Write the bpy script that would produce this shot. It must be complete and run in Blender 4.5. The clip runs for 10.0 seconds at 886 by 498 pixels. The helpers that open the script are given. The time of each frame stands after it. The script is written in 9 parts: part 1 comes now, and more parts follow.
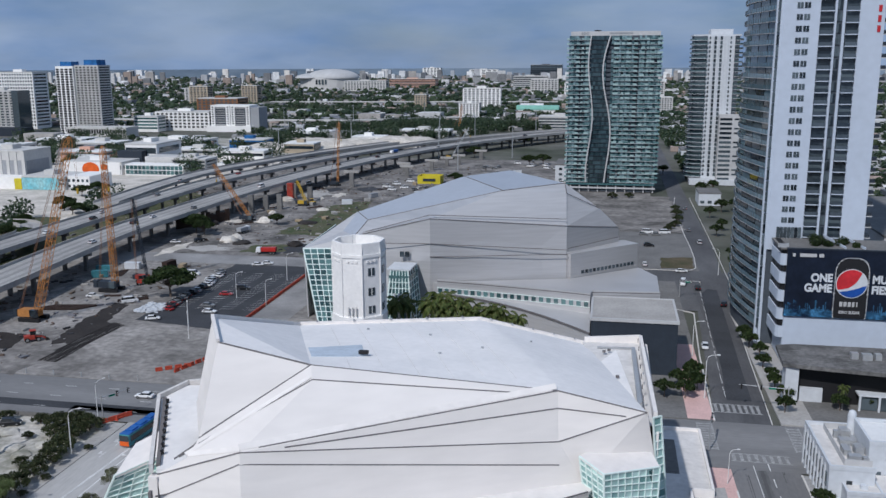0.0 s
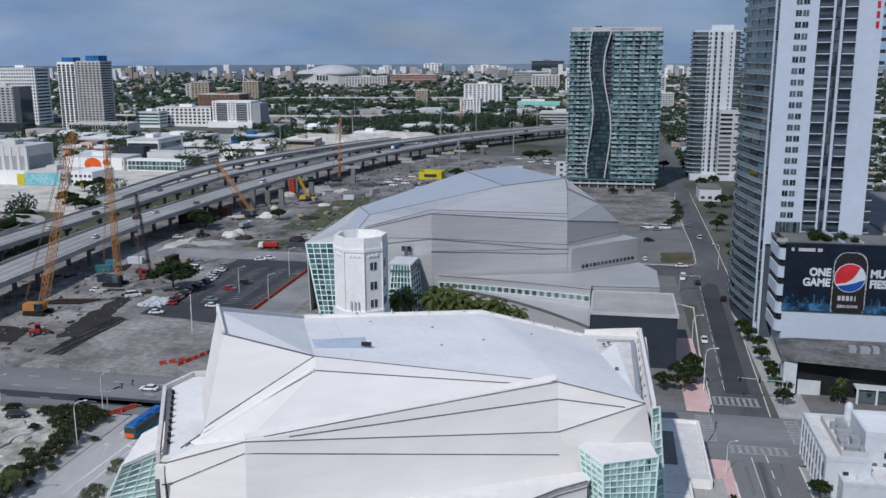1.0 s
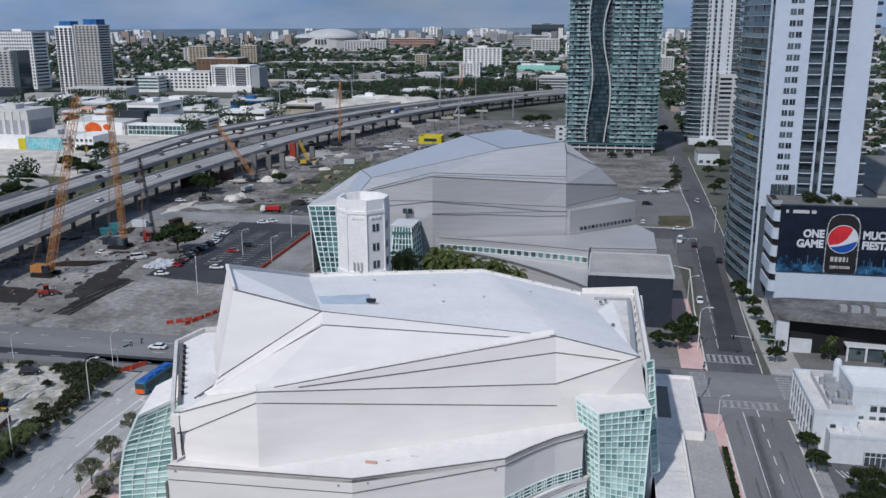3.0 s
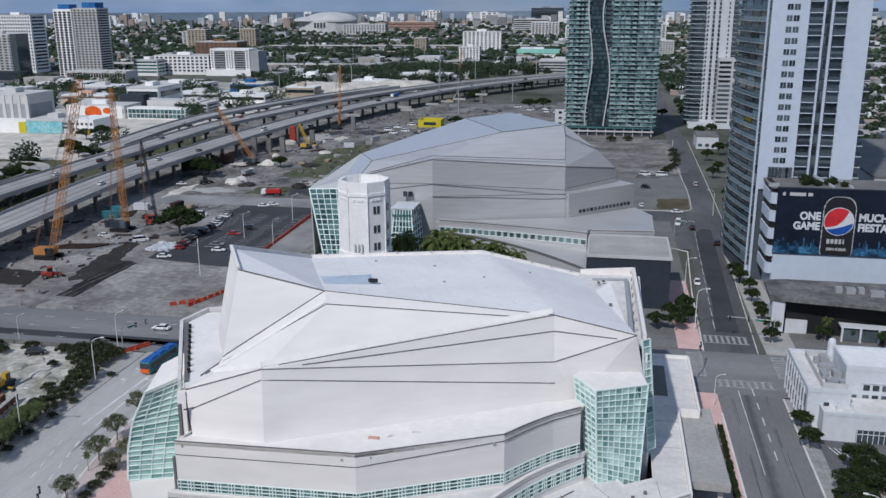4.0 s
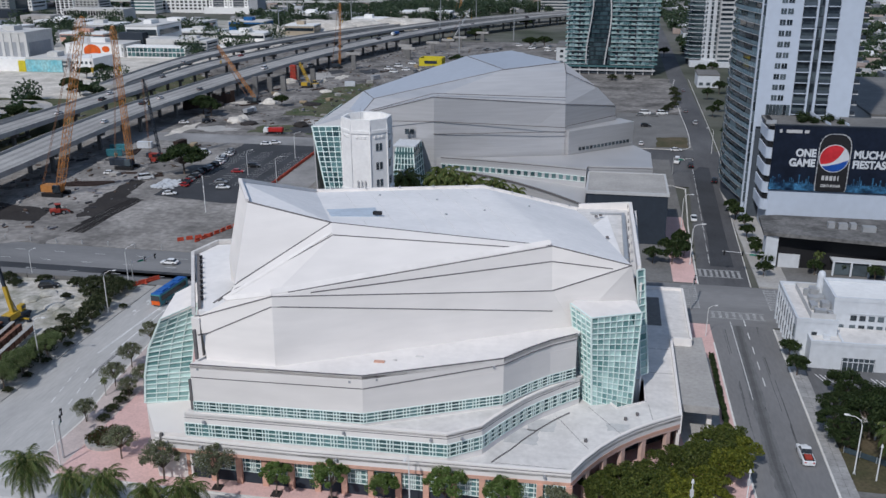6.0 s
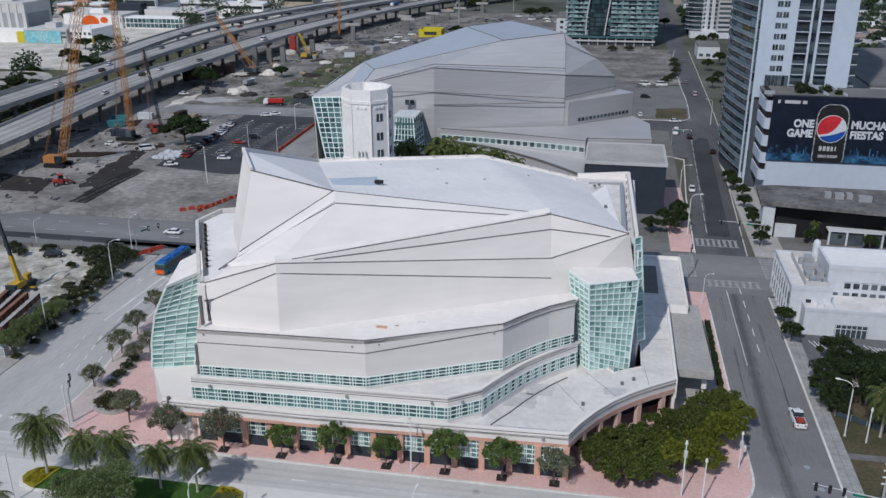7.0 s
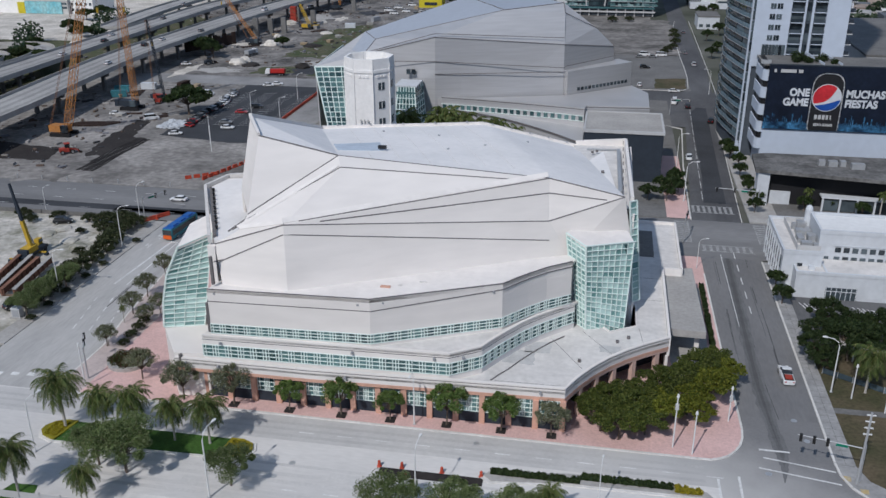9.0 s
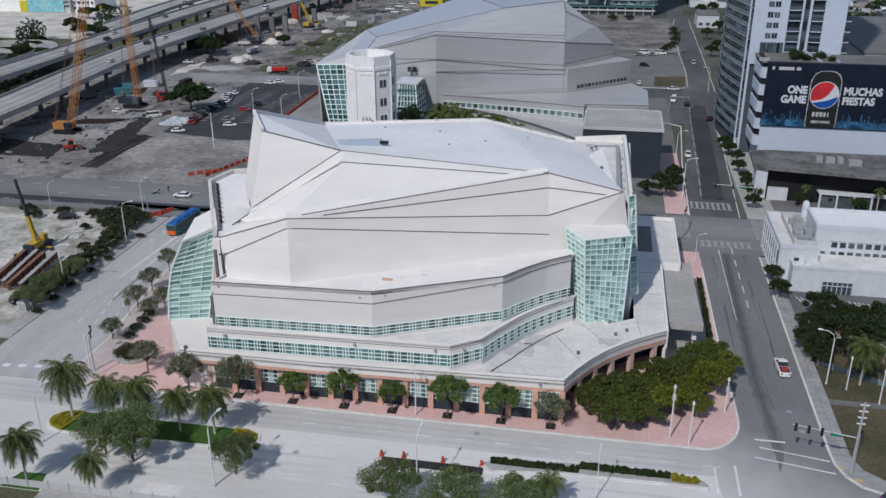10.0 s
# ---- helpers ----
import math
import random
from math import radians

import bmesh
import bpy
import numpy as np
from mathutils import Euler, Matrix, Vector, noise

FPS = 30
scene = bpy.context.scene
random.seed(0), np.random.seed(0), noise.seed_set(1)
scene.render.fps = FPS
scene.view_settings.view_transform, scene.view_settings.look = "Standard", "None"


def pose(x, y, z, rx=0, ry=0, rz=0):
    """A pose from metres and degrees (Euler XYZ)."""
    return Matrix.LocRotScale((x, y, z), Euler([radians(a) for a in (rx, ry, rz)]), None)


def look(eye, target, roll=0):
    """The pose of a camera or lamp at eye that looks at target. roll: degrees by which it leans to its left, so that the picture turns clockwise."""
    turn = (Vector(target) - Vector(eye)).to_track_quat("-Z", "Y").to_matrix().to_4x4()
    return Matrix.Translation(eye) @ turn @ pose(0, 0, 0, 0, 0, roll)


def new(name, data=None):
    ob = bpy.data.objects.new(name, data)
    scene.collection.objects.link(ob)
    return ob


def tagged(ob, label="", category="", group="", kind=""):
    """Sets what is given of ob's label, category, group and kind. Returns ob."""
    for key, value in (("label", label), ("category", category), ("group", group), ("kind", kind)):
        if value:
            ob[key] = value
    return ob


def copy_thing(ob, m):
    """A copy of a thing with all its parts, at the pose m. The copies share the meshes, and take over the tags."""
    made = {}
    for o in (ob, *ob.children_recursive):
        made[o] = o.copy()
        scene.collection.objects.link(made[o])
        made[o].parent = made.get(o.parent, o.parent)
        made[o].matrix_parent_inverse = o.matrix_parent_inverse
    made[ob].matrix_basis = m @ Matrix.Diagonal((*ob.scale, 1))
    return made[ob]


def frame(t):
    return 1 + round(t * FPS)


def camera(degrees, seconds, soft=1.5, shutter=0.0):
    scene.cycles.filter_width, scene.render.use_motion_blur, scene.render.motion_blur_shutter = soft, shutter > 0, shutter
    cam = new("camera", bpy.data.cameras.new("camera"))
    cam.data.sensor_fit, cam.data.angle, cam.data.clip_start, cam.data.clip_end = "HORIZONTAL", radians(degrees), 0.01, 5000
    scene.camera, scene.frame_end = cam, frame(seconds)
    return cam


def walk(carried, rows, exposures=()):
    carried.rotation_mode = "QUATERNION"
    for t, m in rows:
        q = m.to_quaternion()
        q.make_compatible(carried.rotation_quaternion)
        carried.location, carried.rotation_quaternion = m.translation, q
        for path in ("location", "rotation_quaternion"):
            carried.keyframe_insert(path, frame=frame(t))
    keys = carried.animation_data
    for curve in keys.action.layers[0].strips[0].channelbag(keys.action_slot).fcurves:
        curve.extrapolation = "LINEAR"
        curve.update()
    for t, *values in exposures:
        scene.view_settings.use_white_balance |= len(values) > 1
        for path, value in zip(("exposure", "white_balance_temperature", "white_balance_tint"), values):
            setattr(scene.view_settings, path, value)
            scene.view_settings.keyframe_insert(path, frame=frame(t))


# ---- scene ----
cam = camera(53.3, 10.0)
PATH = [
    (0, (21.506, -92.011, 79.976), (21.143, -90.089, 79.562), -0.2),
    (0.5, (21.661, -92.967, 79.988), (21.297, -91.045, 79.57), -0.2),
    (1, (21.768, -93.967, 79.974), (21.403, -92.047, 79.551), -0.2),
    (1.5, (21.873, -95.052, 79.954), (21.508, -93.135, 79.518), -0.2),
    (2, (21.961, -96.222, 79.938), (21.598, -94.308, 79.482), -0.2),
    (2.5, (22.069, -97.408, 79.928), (21.707, -95.501, 79.447), -0.2),
    (3.8, (22.338, -100.563, 80.023), (21.981, -98.667, 79.499), -0.2),
    (4, (22.414, -101.1, 80.021), (22.057, -99.206, 79.488), -0.2),
    (4.5, (22.615, -102.398, 80.014), (22.259, -100.51, 79.459), -0.2),
    (5, (22.746, -103.667, 80.0), (22.391, -101.789, 79.408), -0.2),
    (5.5, (22.913, -104.95, 80.025), (22.56, -103.085, 79.393), -0.2),
    (7, (23.36, -108.836, 80.172), (23.014, -107.001, 79.454), -0.2),
    (7.5, (23.554, -110.108, 80.223), (23.211, -108.291, 79.462), -0.2),
    (8, (23.761, -111.389, 80.269), (23.418, -109.577, 79.495), -0.2),
    (8.5, (23.902, -112.698, 80.286), (23.56, -110.886, 79.513), -0.2),
    (9, (24.05, -113.97, 80.297), (23.708, -112.158, 79.523), -0.2),
    (9.5, (24.241, -115.215, 80.304), (23.899, -113.403, 79.529), -0.2),
    (10, (24.412, -116.352, 80.333), (24.069, -114.541, 79.557), -0.2),
]
walk(cam, [(t, look(eye, aim, lean)) for t, eye, aim, lean in PATH], ((0.0, -0.30, 5870, 11), (10.0, -0.42, 6020, 11)))

# ---- daylight: morning sun from behind and to one side, broken cloud overhead ----
SUN_EL, SUN_AZ = radians(45), math.atan2(-0.35, -0.94)
world = bpy.data.worlds.new("sky")
scene.world = world
world.use_nodes = True
wn, wl = world.node_tree.nodes, world.node_tree.links
wn.clear()
w_out = wn.new("ShaderNodeOutputWorld")
w_bg = wn.new("ShaderNodeBackground")
w_sky = wn.new("ShaderNodeTexSky")
w_sky.sky_type, w_sky.sun_disc = "NISHITA", False
w_sky.sun_elevation, w_sky.sun_rotation = SUN_EL, SUN_AZ
w_sky.air_density, w_sky.dust_density, w_sky.ozone_density = 1.0, 0.6, 3.0
w_tc = wn.new("ShaderNodeTexCoord")
w_map = wn.new("ShaderNodeMapping")
w_map.inputs["Scale"].default_value = (2.6, 2.6, 9.0)
w_map.inputs["Location"].default_value = (0.35, 0.1, 0.2)
w_n = wn.new("ShaderNodeTexNoise")
w_n.inputs["Scale"].default_value, w_n.inputs["Detail"].default_value, w_n.inputs["Roughness"].default_value = 1.3, 6.0, 0.5
w_r = wn.new("ShaderNodeValToRGB")
w_r.color_ramp.elements[0].position, w_r.color_ramp.elements[1].position = 0.30, 0.60
w_r.color_ramp.elements[0].color = (0.45, 0.45, 0.45, 1)
w_n2 = wn.new("ShaderNodeTexNoise")
w_n2.inputs["Scale"].default_value, w_n2.inputs["Detail"].default_value = 2.2, 7.0
w_c = wn.new("ShaderNodeValToRGB")
w_c.color_ramp.elements[0].position, w_c.color_ramp.elements[0].color = 0.36, (3.7, 5.6, 8.9, 1)
w_c.color_ramp.elements[1].position, w_c.color_ramp.elements[1].color = 0.66, (6.4, 8.0, 10.6, 1)
w_mix = wn.new("ShaderNodeMixRGB")
wl.new(w_tc.outputs["Generated"], w_map.inputs["Vector"])
wl.new(w_map.outputs["Vector"], w_n.inputs["Vector"])
wl.new(w_map.outputs["Vector"], w_n2.inputs["Vector"])
wl.new(w_n.outputs["Fac"], w_r.inputs["Fac"])
wl.new(w_n2.outputs["Fac"], w_c.inputs["Fac"])
wl.new(w_r.outputs["Color"], w_mix.inputs["Fac"])
wl.new(w_sky.outputs["Color"], w_mix.inputs["Color1"])
wl.new(w_c.outputs["Color"], w_mix.inputs["Color2"])
wl.new(w_mix.outputs["Color"], w_bg.inputs["Color"])
w_bg.inputs["Strength"].default_value = 0.057
wl.new(w_bg.outputs["Background"], w_out.inputs["Surface"])

sun_data = bpy.data.lights.new("sun", "SUN")
sun_data.energy, sun_data.angle, sun_data.color = 3.85, radians(1.2), (1.0, 0.94, 0.86)
sun = new("sun", sun_data)
sun.matrix_world = look((0, 0, 300), (0.35 * math.cos(SUN_EL), 0.94 * math.cos(SUN_EL), 300 - math.sin(SUN_EL)))


# ---- materials ----
def mat(name, col, rough=0.8, metal=0.0, var=0.18, big=0.12, small=1.2, bump=0.15, col2=None, rnd=0.0, spec=0.25, stretch=(1, 1, 1), island=0.0):
    """Painted or mineral surface: colour with broad stains and fine grain, in metres; rnd varies it from piece to piece."""
    m = bpy.data.materials.new(name)
    m.use_nodes = True
    n, l = m.node_tree.nodes, m.node_tree.links
    p = n["Principled BSDF"]
    p.inputs["Roughness"].default_value, p.inputs["Metallic"].default_value = rough, metal
    p.inputs["Specular IOR Level"].default_value = spec
    geo = n.new("ShaderNodeNewGeometry")
    mp = n.new("ShaderNodeMapping")
    mp.inputs["Scale"].default_value = stretch
    l.new(geo.outputs["Position"], mp.inputs["Vector"])
    a = n.new("ShaderNodeTexNoise")
    a.inputs["Scale"].default_value, a.inputs["Detail"].default_value, a.inputs["Roughness"].default_value = big, 5, 0.6
    b = n.new("ShaderNodeTexNoise")
    b.inputs["Scale"].default_value, b.inputs["Detail"].default_value = small, 4
    l.new(mp.outputs["Vector"], a.inputs["Vector"])
    l.new(mp.outputs["Vector"], b.inputs["Vector"])
    c2 = col2 or [c * (1 - 1.6 * var) for c in col]
    r = n.new("ShaderNodeValToRGB")
    r.color_ramp.elements[0].position, r.color_ramp.elements[0].color = 0.32, (*c2, 1)
    r.color_ramp.elements[1].position, r.color_ramp.elements[1].color = 0.66, (*col, 1)
    l.new(a.outputs["Fac"], r.inputs["Fac"])
    mul = n.new("ShaderNodeMixRGB")
    mul.blend_type = "MULTIPLY"
    mul.inputs["Fac"].default_value = 1.0
    g = n.new("ShaderNodeMapRange")
    g.inputs["From Min"].default_value, g.inputs["From Max"].default_value = 0.3, 0.7
    g.inputs["To Min"].default_value, g.inputs["To Max"].default_value = 1 - var, 1 + var * 0.5
    l.new(b.outputs["Fac"], g.inputs["Value"])
    l.new(r.outputs["Color"], mul.inputs["Color1"])
    l.new(g.outputs["Result"], mul.inputs["Color2"])
    last = mul.outputs["Color"]
    if rnd or island:
        src = geo.outputs["Random Per Island"]
        if rnd:
            oi = n.new("ShaderNodeObjectInfo")
            src = oi.outputs["Random"]
        k = n.new("ShaderNodeMapRange")
        amt = rnd or island
        k.inputs["To Min"].default_value, k.inputs["To Max"].default_value = 1 - amt, 1 + amt
        l.new(src, k.inputs["Value"])
        m2 = n.new("ShaderNodeMixRGB")
        m2.blend_type, m2.inputs["Fac"].default_value = "MULTIPLY", 1.0
        l.new(last, m2.inputs["Color1"])
        l.new(k.outputs["Result"], m2.inputs["Color2"])
        last = m2.outputs["Color"]
    l.new(last, p.inputs["Base Color"])
    if bump:
        bp = n.new("ShaderNodeBump")
        bp.inputs["Strength"].default_value, bp.inputs["Distance"].default_value = bump, 0.05
        l.new(b.outputs["Fac"], bp.inputs["Height"])
        l.new(bp.outputs["Normal"], p.inputs["Normal"])
    return m


def palette(name, cols, rough=0.8, per="island", var=0.15, small=0.6):
    """One material whose joined pieces take one of several colours each."""
    m = mat(name, (1, 1, 1), rough, var=var, small=small, big=0.05)
    n, l = m.node_tree.nodes, m.node_tree.links
    p = n["Principled BSDF"]
    geo = next(x for x in n if x.bl_idname == "ShaderNodeNewGeometry")
    r = n.new("ShaderNodeValToRGB")
    r.color_ramp.interpolation = "CONSTANT"
    while len(r.color_ramp.elements) < len(cols):
        r.color_ramp.elements.new(0.5)
    for i, c in enumerate(cols):
        r.color_ramp.elements[i].position, r.color_ramp.elements[i].color = i / len(cols), (*c, 1)
    if per == "island":
        l.new(geo.outputs["Random Per Island"], r.inputs["Fac"])
    else:
        oi = n.new("ShaderNodeObjectInfo")
        l.new(oi.outputs["Random"], r.inputs["Fac"])
    old = p.inputs["Base Color"].links[0].from_socket
    mx = n.new("ShaderNodeMixRGB")
    mx.blend_type, mx.inputs["Fac"].default_value = "MULTIPLY", 1.0
    l.new(old, mx.inputs["Color1"])
    l.new(r.outputs["Color"], mx.inputs["Color2"])
    l.new(mx.outputs["Color"], p.inputs["Base Color"])
    return m


def glass(name, dark, light, rough=0.06, per="object"):
    """Tinted window glass over blinds and rooms, different from pane to pane."""
    m = bpy.data.materials.new(name)
    m.use_nodes = True
    n, l = m.node_tree.nodes, m.node_tree.links
    p = n["Principled BSDF"]
    p.inputs["Roughness"].default_value, p.inputs["Specular IOR Level"].default_value, p.inputs["IOR"].default_value = rough, 0.6, 1.5
    src = n.new("ShaderNodeObjectInfo").outputs["Random"] if per == "object" else n.new("ShaderNodeNewGeometry").outputs["Random Per Island"]
    geo = n.new("ShaderNodeNewGeometry")
    b = n.new("ShaderNodeTexNoise")
    b.inputs["Scale"].default_value, b.inputs["Detail"].default_value = 0.7, 3
    l.new(geo.outputs["Position"], b.inputs["Vector"])
    ad = n.new("ShaderNodeMath")
    ad.operation = "MULTIPLY_ADD"
    ad.inputs[1].default_value, ad.inputs[2].default_value = 0.75, -0.12
    l.new(src, ad.inputs[0])
    ad2 = n.new("ShaderNodeMath")
    ad2.operation = "MULTIPLY_ADD"
    ad2.inputs[1].default_value = 0.5
    l.new(b.outputs["Fac"], ad2.inputs[0])
    l.new(ad.outputs[0], ad2.inputs[2])
    r = n.new("ShaderNodeValToRGB")
    r.color_ramp.elements[0].position, r.color_ramp.elements[0].color = 0.2, (*dark, 1)
    r.color_ramp.elements[1].position, r.color_ramp.elements[1].color = 0.8, (*light, 1)
    l.new(ad2.outputs[0], r.inputs["Fac"])
    l.new(r.outputs["Color"], p.inputs["Base Color"])
    return m


M = {}
M["hall_wall"] = mat("pale_stucco_panel", (0.765, 0.725, 0.69), 0.75, var=0.05, big=0.06, small=0.5, bump=0.05, stretch=(0.3, 0.3, 1.4))
M["hall_light"] = mat("white_stucco", (0.80, 0.76, 0.725), 0.7, var=0.06, big=0.1, small=0.7, bump=0.05)
M["hall_roof"] = mat("white_roof_membrane", (0.83, 0.805, 0.785), 0.65, var=0.05, big=0.07, small=0.8, bump=0.04, col2=(0.73, 0.715, 0.70))
M["hall_ledge"] = mat("grey_white_terrace", (0.70, 0.675, 0.65), 0.8, var=0.1, big=0.15, small=1.0, col2=(0.56, 0.54, 0.52))
M["metal_roof"] = mat("grey_metal_roof", (0.46, 0.49, 0.54), 0.4, 0.25, var=0.05, big=0.05, small=0.6, bump=0.02)
M["opera_wall"] = mat("grey_stucco_panel", (0.53, 0.525, 0.53), 0.42, 0.3, var=0.08, big=0.04, small=0.8, bump=0.05, stretch=(0.12, 0.12, 2.2))
M["joint"] = mat("dark_joint", (0.16, 0.15, 0.15), 0.8, var=0.1)
M["frame"] = mat("white_mullion", (0.72, 0.82, 0.78), 0.5, var=0.05)
M["mint"] = glass("mint_glass", (0.15, 0.29, 0.28), (0.50, 0.67, 0.63))
M["teal"] = glass("teal_glass", (0.025, 0.06, 0.065), (0.11, 0.21, 0.21))
M["dark_glass"] = glass("dark_glass", (0.012, 0.018, 0.024), (0.09, 0.115, 0.13))
M["dark_glass_i"] = glass("dark_glass_joined", (0.012, 0.018, 0.024), (0.10, 0.13, 0.15), per="island")
M["green_glass_i"] = glass("green_tower_glass", (0.018, 0.05, 0.058), (0.20, 0.30, 0.32), per="island")
M["salmon"] = mat("salmon_stucco", (0.62, 0.37, 0.28), 0.8, var=0.1)
M["salmon_pale"] = mat("pale_salmon_stucco", (0.66, 0.47, 0.40), 0.8, var=0.1)
M["paver"] = mat("pink_pavers", (0.68, 0.46, 0.425), 0.85, var=0.14, big=0.15, small=3.0, bump=0.15, col2=(0.58, 0.385, 0.355), rnd=0.08)
M["pink_concrete"] = mat("pinkish_paving", (0.56, 0.47, 0.44), 0.85, var=0.12, big=0.15, small=2.0, col2=(0.44, 0.37, 0.35))
M["concrete"] = mat("concrete", (0.42, 0.405, 0.385), 0.85, var=0.14, big=0.12, small=1.5)
M["kerb"] = mat("pale_kerb_concrete", (0.70, 0.68, 0.65), 0.85, var=0.1, big=0.2, small=1.5, col2=(0.55, 0.53, 0.5))
M["concrete_dk"] = mat("weathered_concrete", (0.19, 0.186, 0.18), 0.85, var=0.18, big=0.1, small=1.2)
M["asphalt_lt"] = mat("worn_pale_asphalt", (0.64, 0.62, 0.595), 0.9, var=0.06, big=0.05, small=2.0, bump=0.06, col2=(0.50, 0.485, 0.47), stretch=(0.3, 1, 1))
M["asphalt_mid"] = mat("worn_grey_asphalt", (0.55, 0.535, 0.515), 0.9, var=0.07, big=0.06, small=2.0, bump=0.06, col2=(0.43, 0.42, 0.41), stretch=(0.5, 0.5, 1))
M["walk_grey"] = mat("worn_grey_pavement", (0.36, 0.355, 0.35), 0.9, var=0.15, big=0.3, small=1.5, col2=(0.25, 0.247, 0.243))
M["asphalt_side"] = mat("side_street_asphalt", (0.47, 0.458, 0.442), 0.9, var=0.1, big=0.09, small=2.0, bump=0.06, col2=(0.33, 0.324, 0.316), stretch=(1.2, 0.2, 1))
M["asphalt_mouth"] = mat("junction_asphalt", (0.32, 0.314, 0.31), 0.9, var=0.1, big=0.09, small=2.0, col2=(0.18, 0.178, 0.177), stretch=(0.5, 0.5, 1))
# darkened in part to carry the cloud shade on the right side
M["asphalt"] = mat("grey_asphalt", (0.155, 0.155, 0.158), 0.9, var=0.12, big=0.07, small=2.0, col2=(0.10, 0.10, 0.103), stretch=(1, 0.25, 1))
# lighter asphalt copy: the sunlit stretch is painted into the colour
M["asphalt_blvd"] = mat("sunlit_asphalt", (0.23, 0.228, 0.228), 0.9, var=0.1, big=0.06, small=2.0, col2=(0.14, 0.14, 0.142), stretch=(0.2, 1, 1))
M["asphalt_dk"] = mat("dark_asphalt", (0.06, 0.063, 0.07), 0.9, var=0.22, big=0.06, small=2.0)
M["tyre_mark"] = mat("tyre_darkened_asphalt", (0.075, 0.075, 0.078), 0.9, var=0.3, big=0.25, small=2.0, col2=(0.11, 0.11, 0.112))
M["yel_pad"] = mat("faded_yellow_pad", (0.5, 0.36, 0.13), 0.8, var=0.25, big=0.8, small=4, col2=(0.42, 0.38, 0.3))
M["paint_worn"] = mat("worn_crossing_paint", (0.40, 0.40, 0.395), 0.85, var=0.35, big=0.8, small=3.0, col2=(0.22, 0.22, 0.22))
M["paint"] = mat("white_road_paint", (0.76, 0.76, 0.745), 0.8, var=0.2, small=3.0)
M["paint_y"] = mat("yellow_road_paint", (0.6, 0.42, 0.1), 0.8, var=0.2, small=3.0)
M["dirt"] = mat("grey_sandy_dirt", (0.35, 0.33, 0.31), 0.95, var=0.35, big=0.045, small=0.5, bump=0.4, col2=(0.12, 0.113, 0.106))
M["dirt_churned"] = mat("churned_grey_dirt", (0.29, 0.272, 0.256), 0.95, var=0.4, big=0.06, small=0.35, bump=0.5, col2=(0.085, 0.08, 0.075))
M["sand"] = mat("pale_sand", (0.68, 0.635, 0.575), 0.95, var=0.22, big=0.09, small=0.6, bump=0.4, col2=(0.42, 0.39, 0.34))
M["lot"] = mat("grey_sand_with_weeds", (0.60, 0.565, 0.52), 0.95, var=0.3, big=0.16, small=0.8, bump=0.4, col2=(0.23, 0.225, 0.175))
M["yard"] = mat("pale_gravel_yard", (0.50, 0.47, 0.43), 0.95, var=0.3, big=0.03, small=0.25, bump=0.2, col2=(0.2, 0.21, 0.17))
M["dirt_dk"] = mat("dark_wet_soil", (0.042, 0.037, 0.035), 0.95, var=0.25, big=0.1, small=1.0, bump=0.4)
M["lawn_dry"] = mat("dry_brown_lawn", (0.062, 0.062, 0.03), 0.95, var=0.35, big=0.1, small=1.6, bump=0.4, col2=(0.125, 0.098, 0.062))
M["grass"] = mat("dull_grass", (0.05, 0.075, 0.03), 0.95, var=0.3, big=0.12, small=1.5, bump=0.4, col2=(0.13, 0.115, 0.075))
M["lawn"] = mat("green_lawn", (0.06, 0.135, 0.025), 0.95, var=0.3, big=0.2, small=3.0, bump=0.4)
# bluish whites hold the cloud shade in their colour; the sunny roof is lighter
M["white"] = mat("shade_toned_white_paint", (0.60, 0.625, 0.655), 0.6, var=0.08, big=0.08, small=0.8, bump=0.05)
M["sunny_roof"] = mat("sunlit_white_roof", (0.74, 0.74, 0.73), 0.7, var=0.06, big=0.08, small=0.8)
M["bluewhite"] = mat("shade_toned_white_render", (0.49, 0.545, 0.63), 0.65, var=0.05, big=0.03, small=0.5, bump=0.03)
M["grey_paint"] = mat("grey_render", (0.33, 0.34, 0.355), 0.7, var=0.08, big=0.05, small=0.6)
M["grey_lt"] = mat("pale_grey_render", (0.5, 0.5, 0.5), 0.7, var=0.08, big=0.05, small=0.6)
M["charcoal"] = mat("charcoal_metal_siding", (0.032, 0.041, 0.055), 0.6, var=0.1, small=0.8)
M["tan"] = mat("tan_render", (0.44, 0.37, 0.28), 0.8, var=0.1, big=0.05, small=0.6)
M["tower_white"] = mat("white_limewash", (0.84, 0.83, 0.81), 0.7, var=0.06, big=0.2, small=1.0, bump=0.08)
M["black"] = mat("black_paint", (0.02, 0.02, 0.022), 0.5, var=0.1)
M["rubber"] = mat("tyre_rubber", (0.02, 0.02, 0.02), 0.85, var=0.1)
M["steel"] = mat("galvanised_steel", (0.5, 0.51, 0.52), 0.45, 0.5, var=0.08)
M["bark"] = mat("bark", (0.16, 0.125, 0.10), 0.9, var=0.25, small=6)
M["palm_bark"] = mat("grey_palm_trunk", (0.46, 0.43, 0.39), 0.9, var=0.2, small=6)
M["ground"] = mat("city_ground", (0.17, 0.165, 0.15), 0.95, var=0.3, big=0.008, small=0.035, bump=0.0, col2=(0.045, 0.055, 0.032))


# ---- mesh helpers ----
def part(name, bm, material, parent=None, label=""):
    me = bpy.data.meshes.new(name)
    bm.normal_update()
    bm.to_mesh(me)
    bm.free()
    me.materials.append(material)
    ob = new(name, me)
    if parent is not None:
        ob.parent = parent
    if label:
        tagged(ob, label)
    return ob


def piece(name, me, parent, m):
    ob = new(name, me)
    ob.parent = parent
    ob.matrix_local = m
    return ob


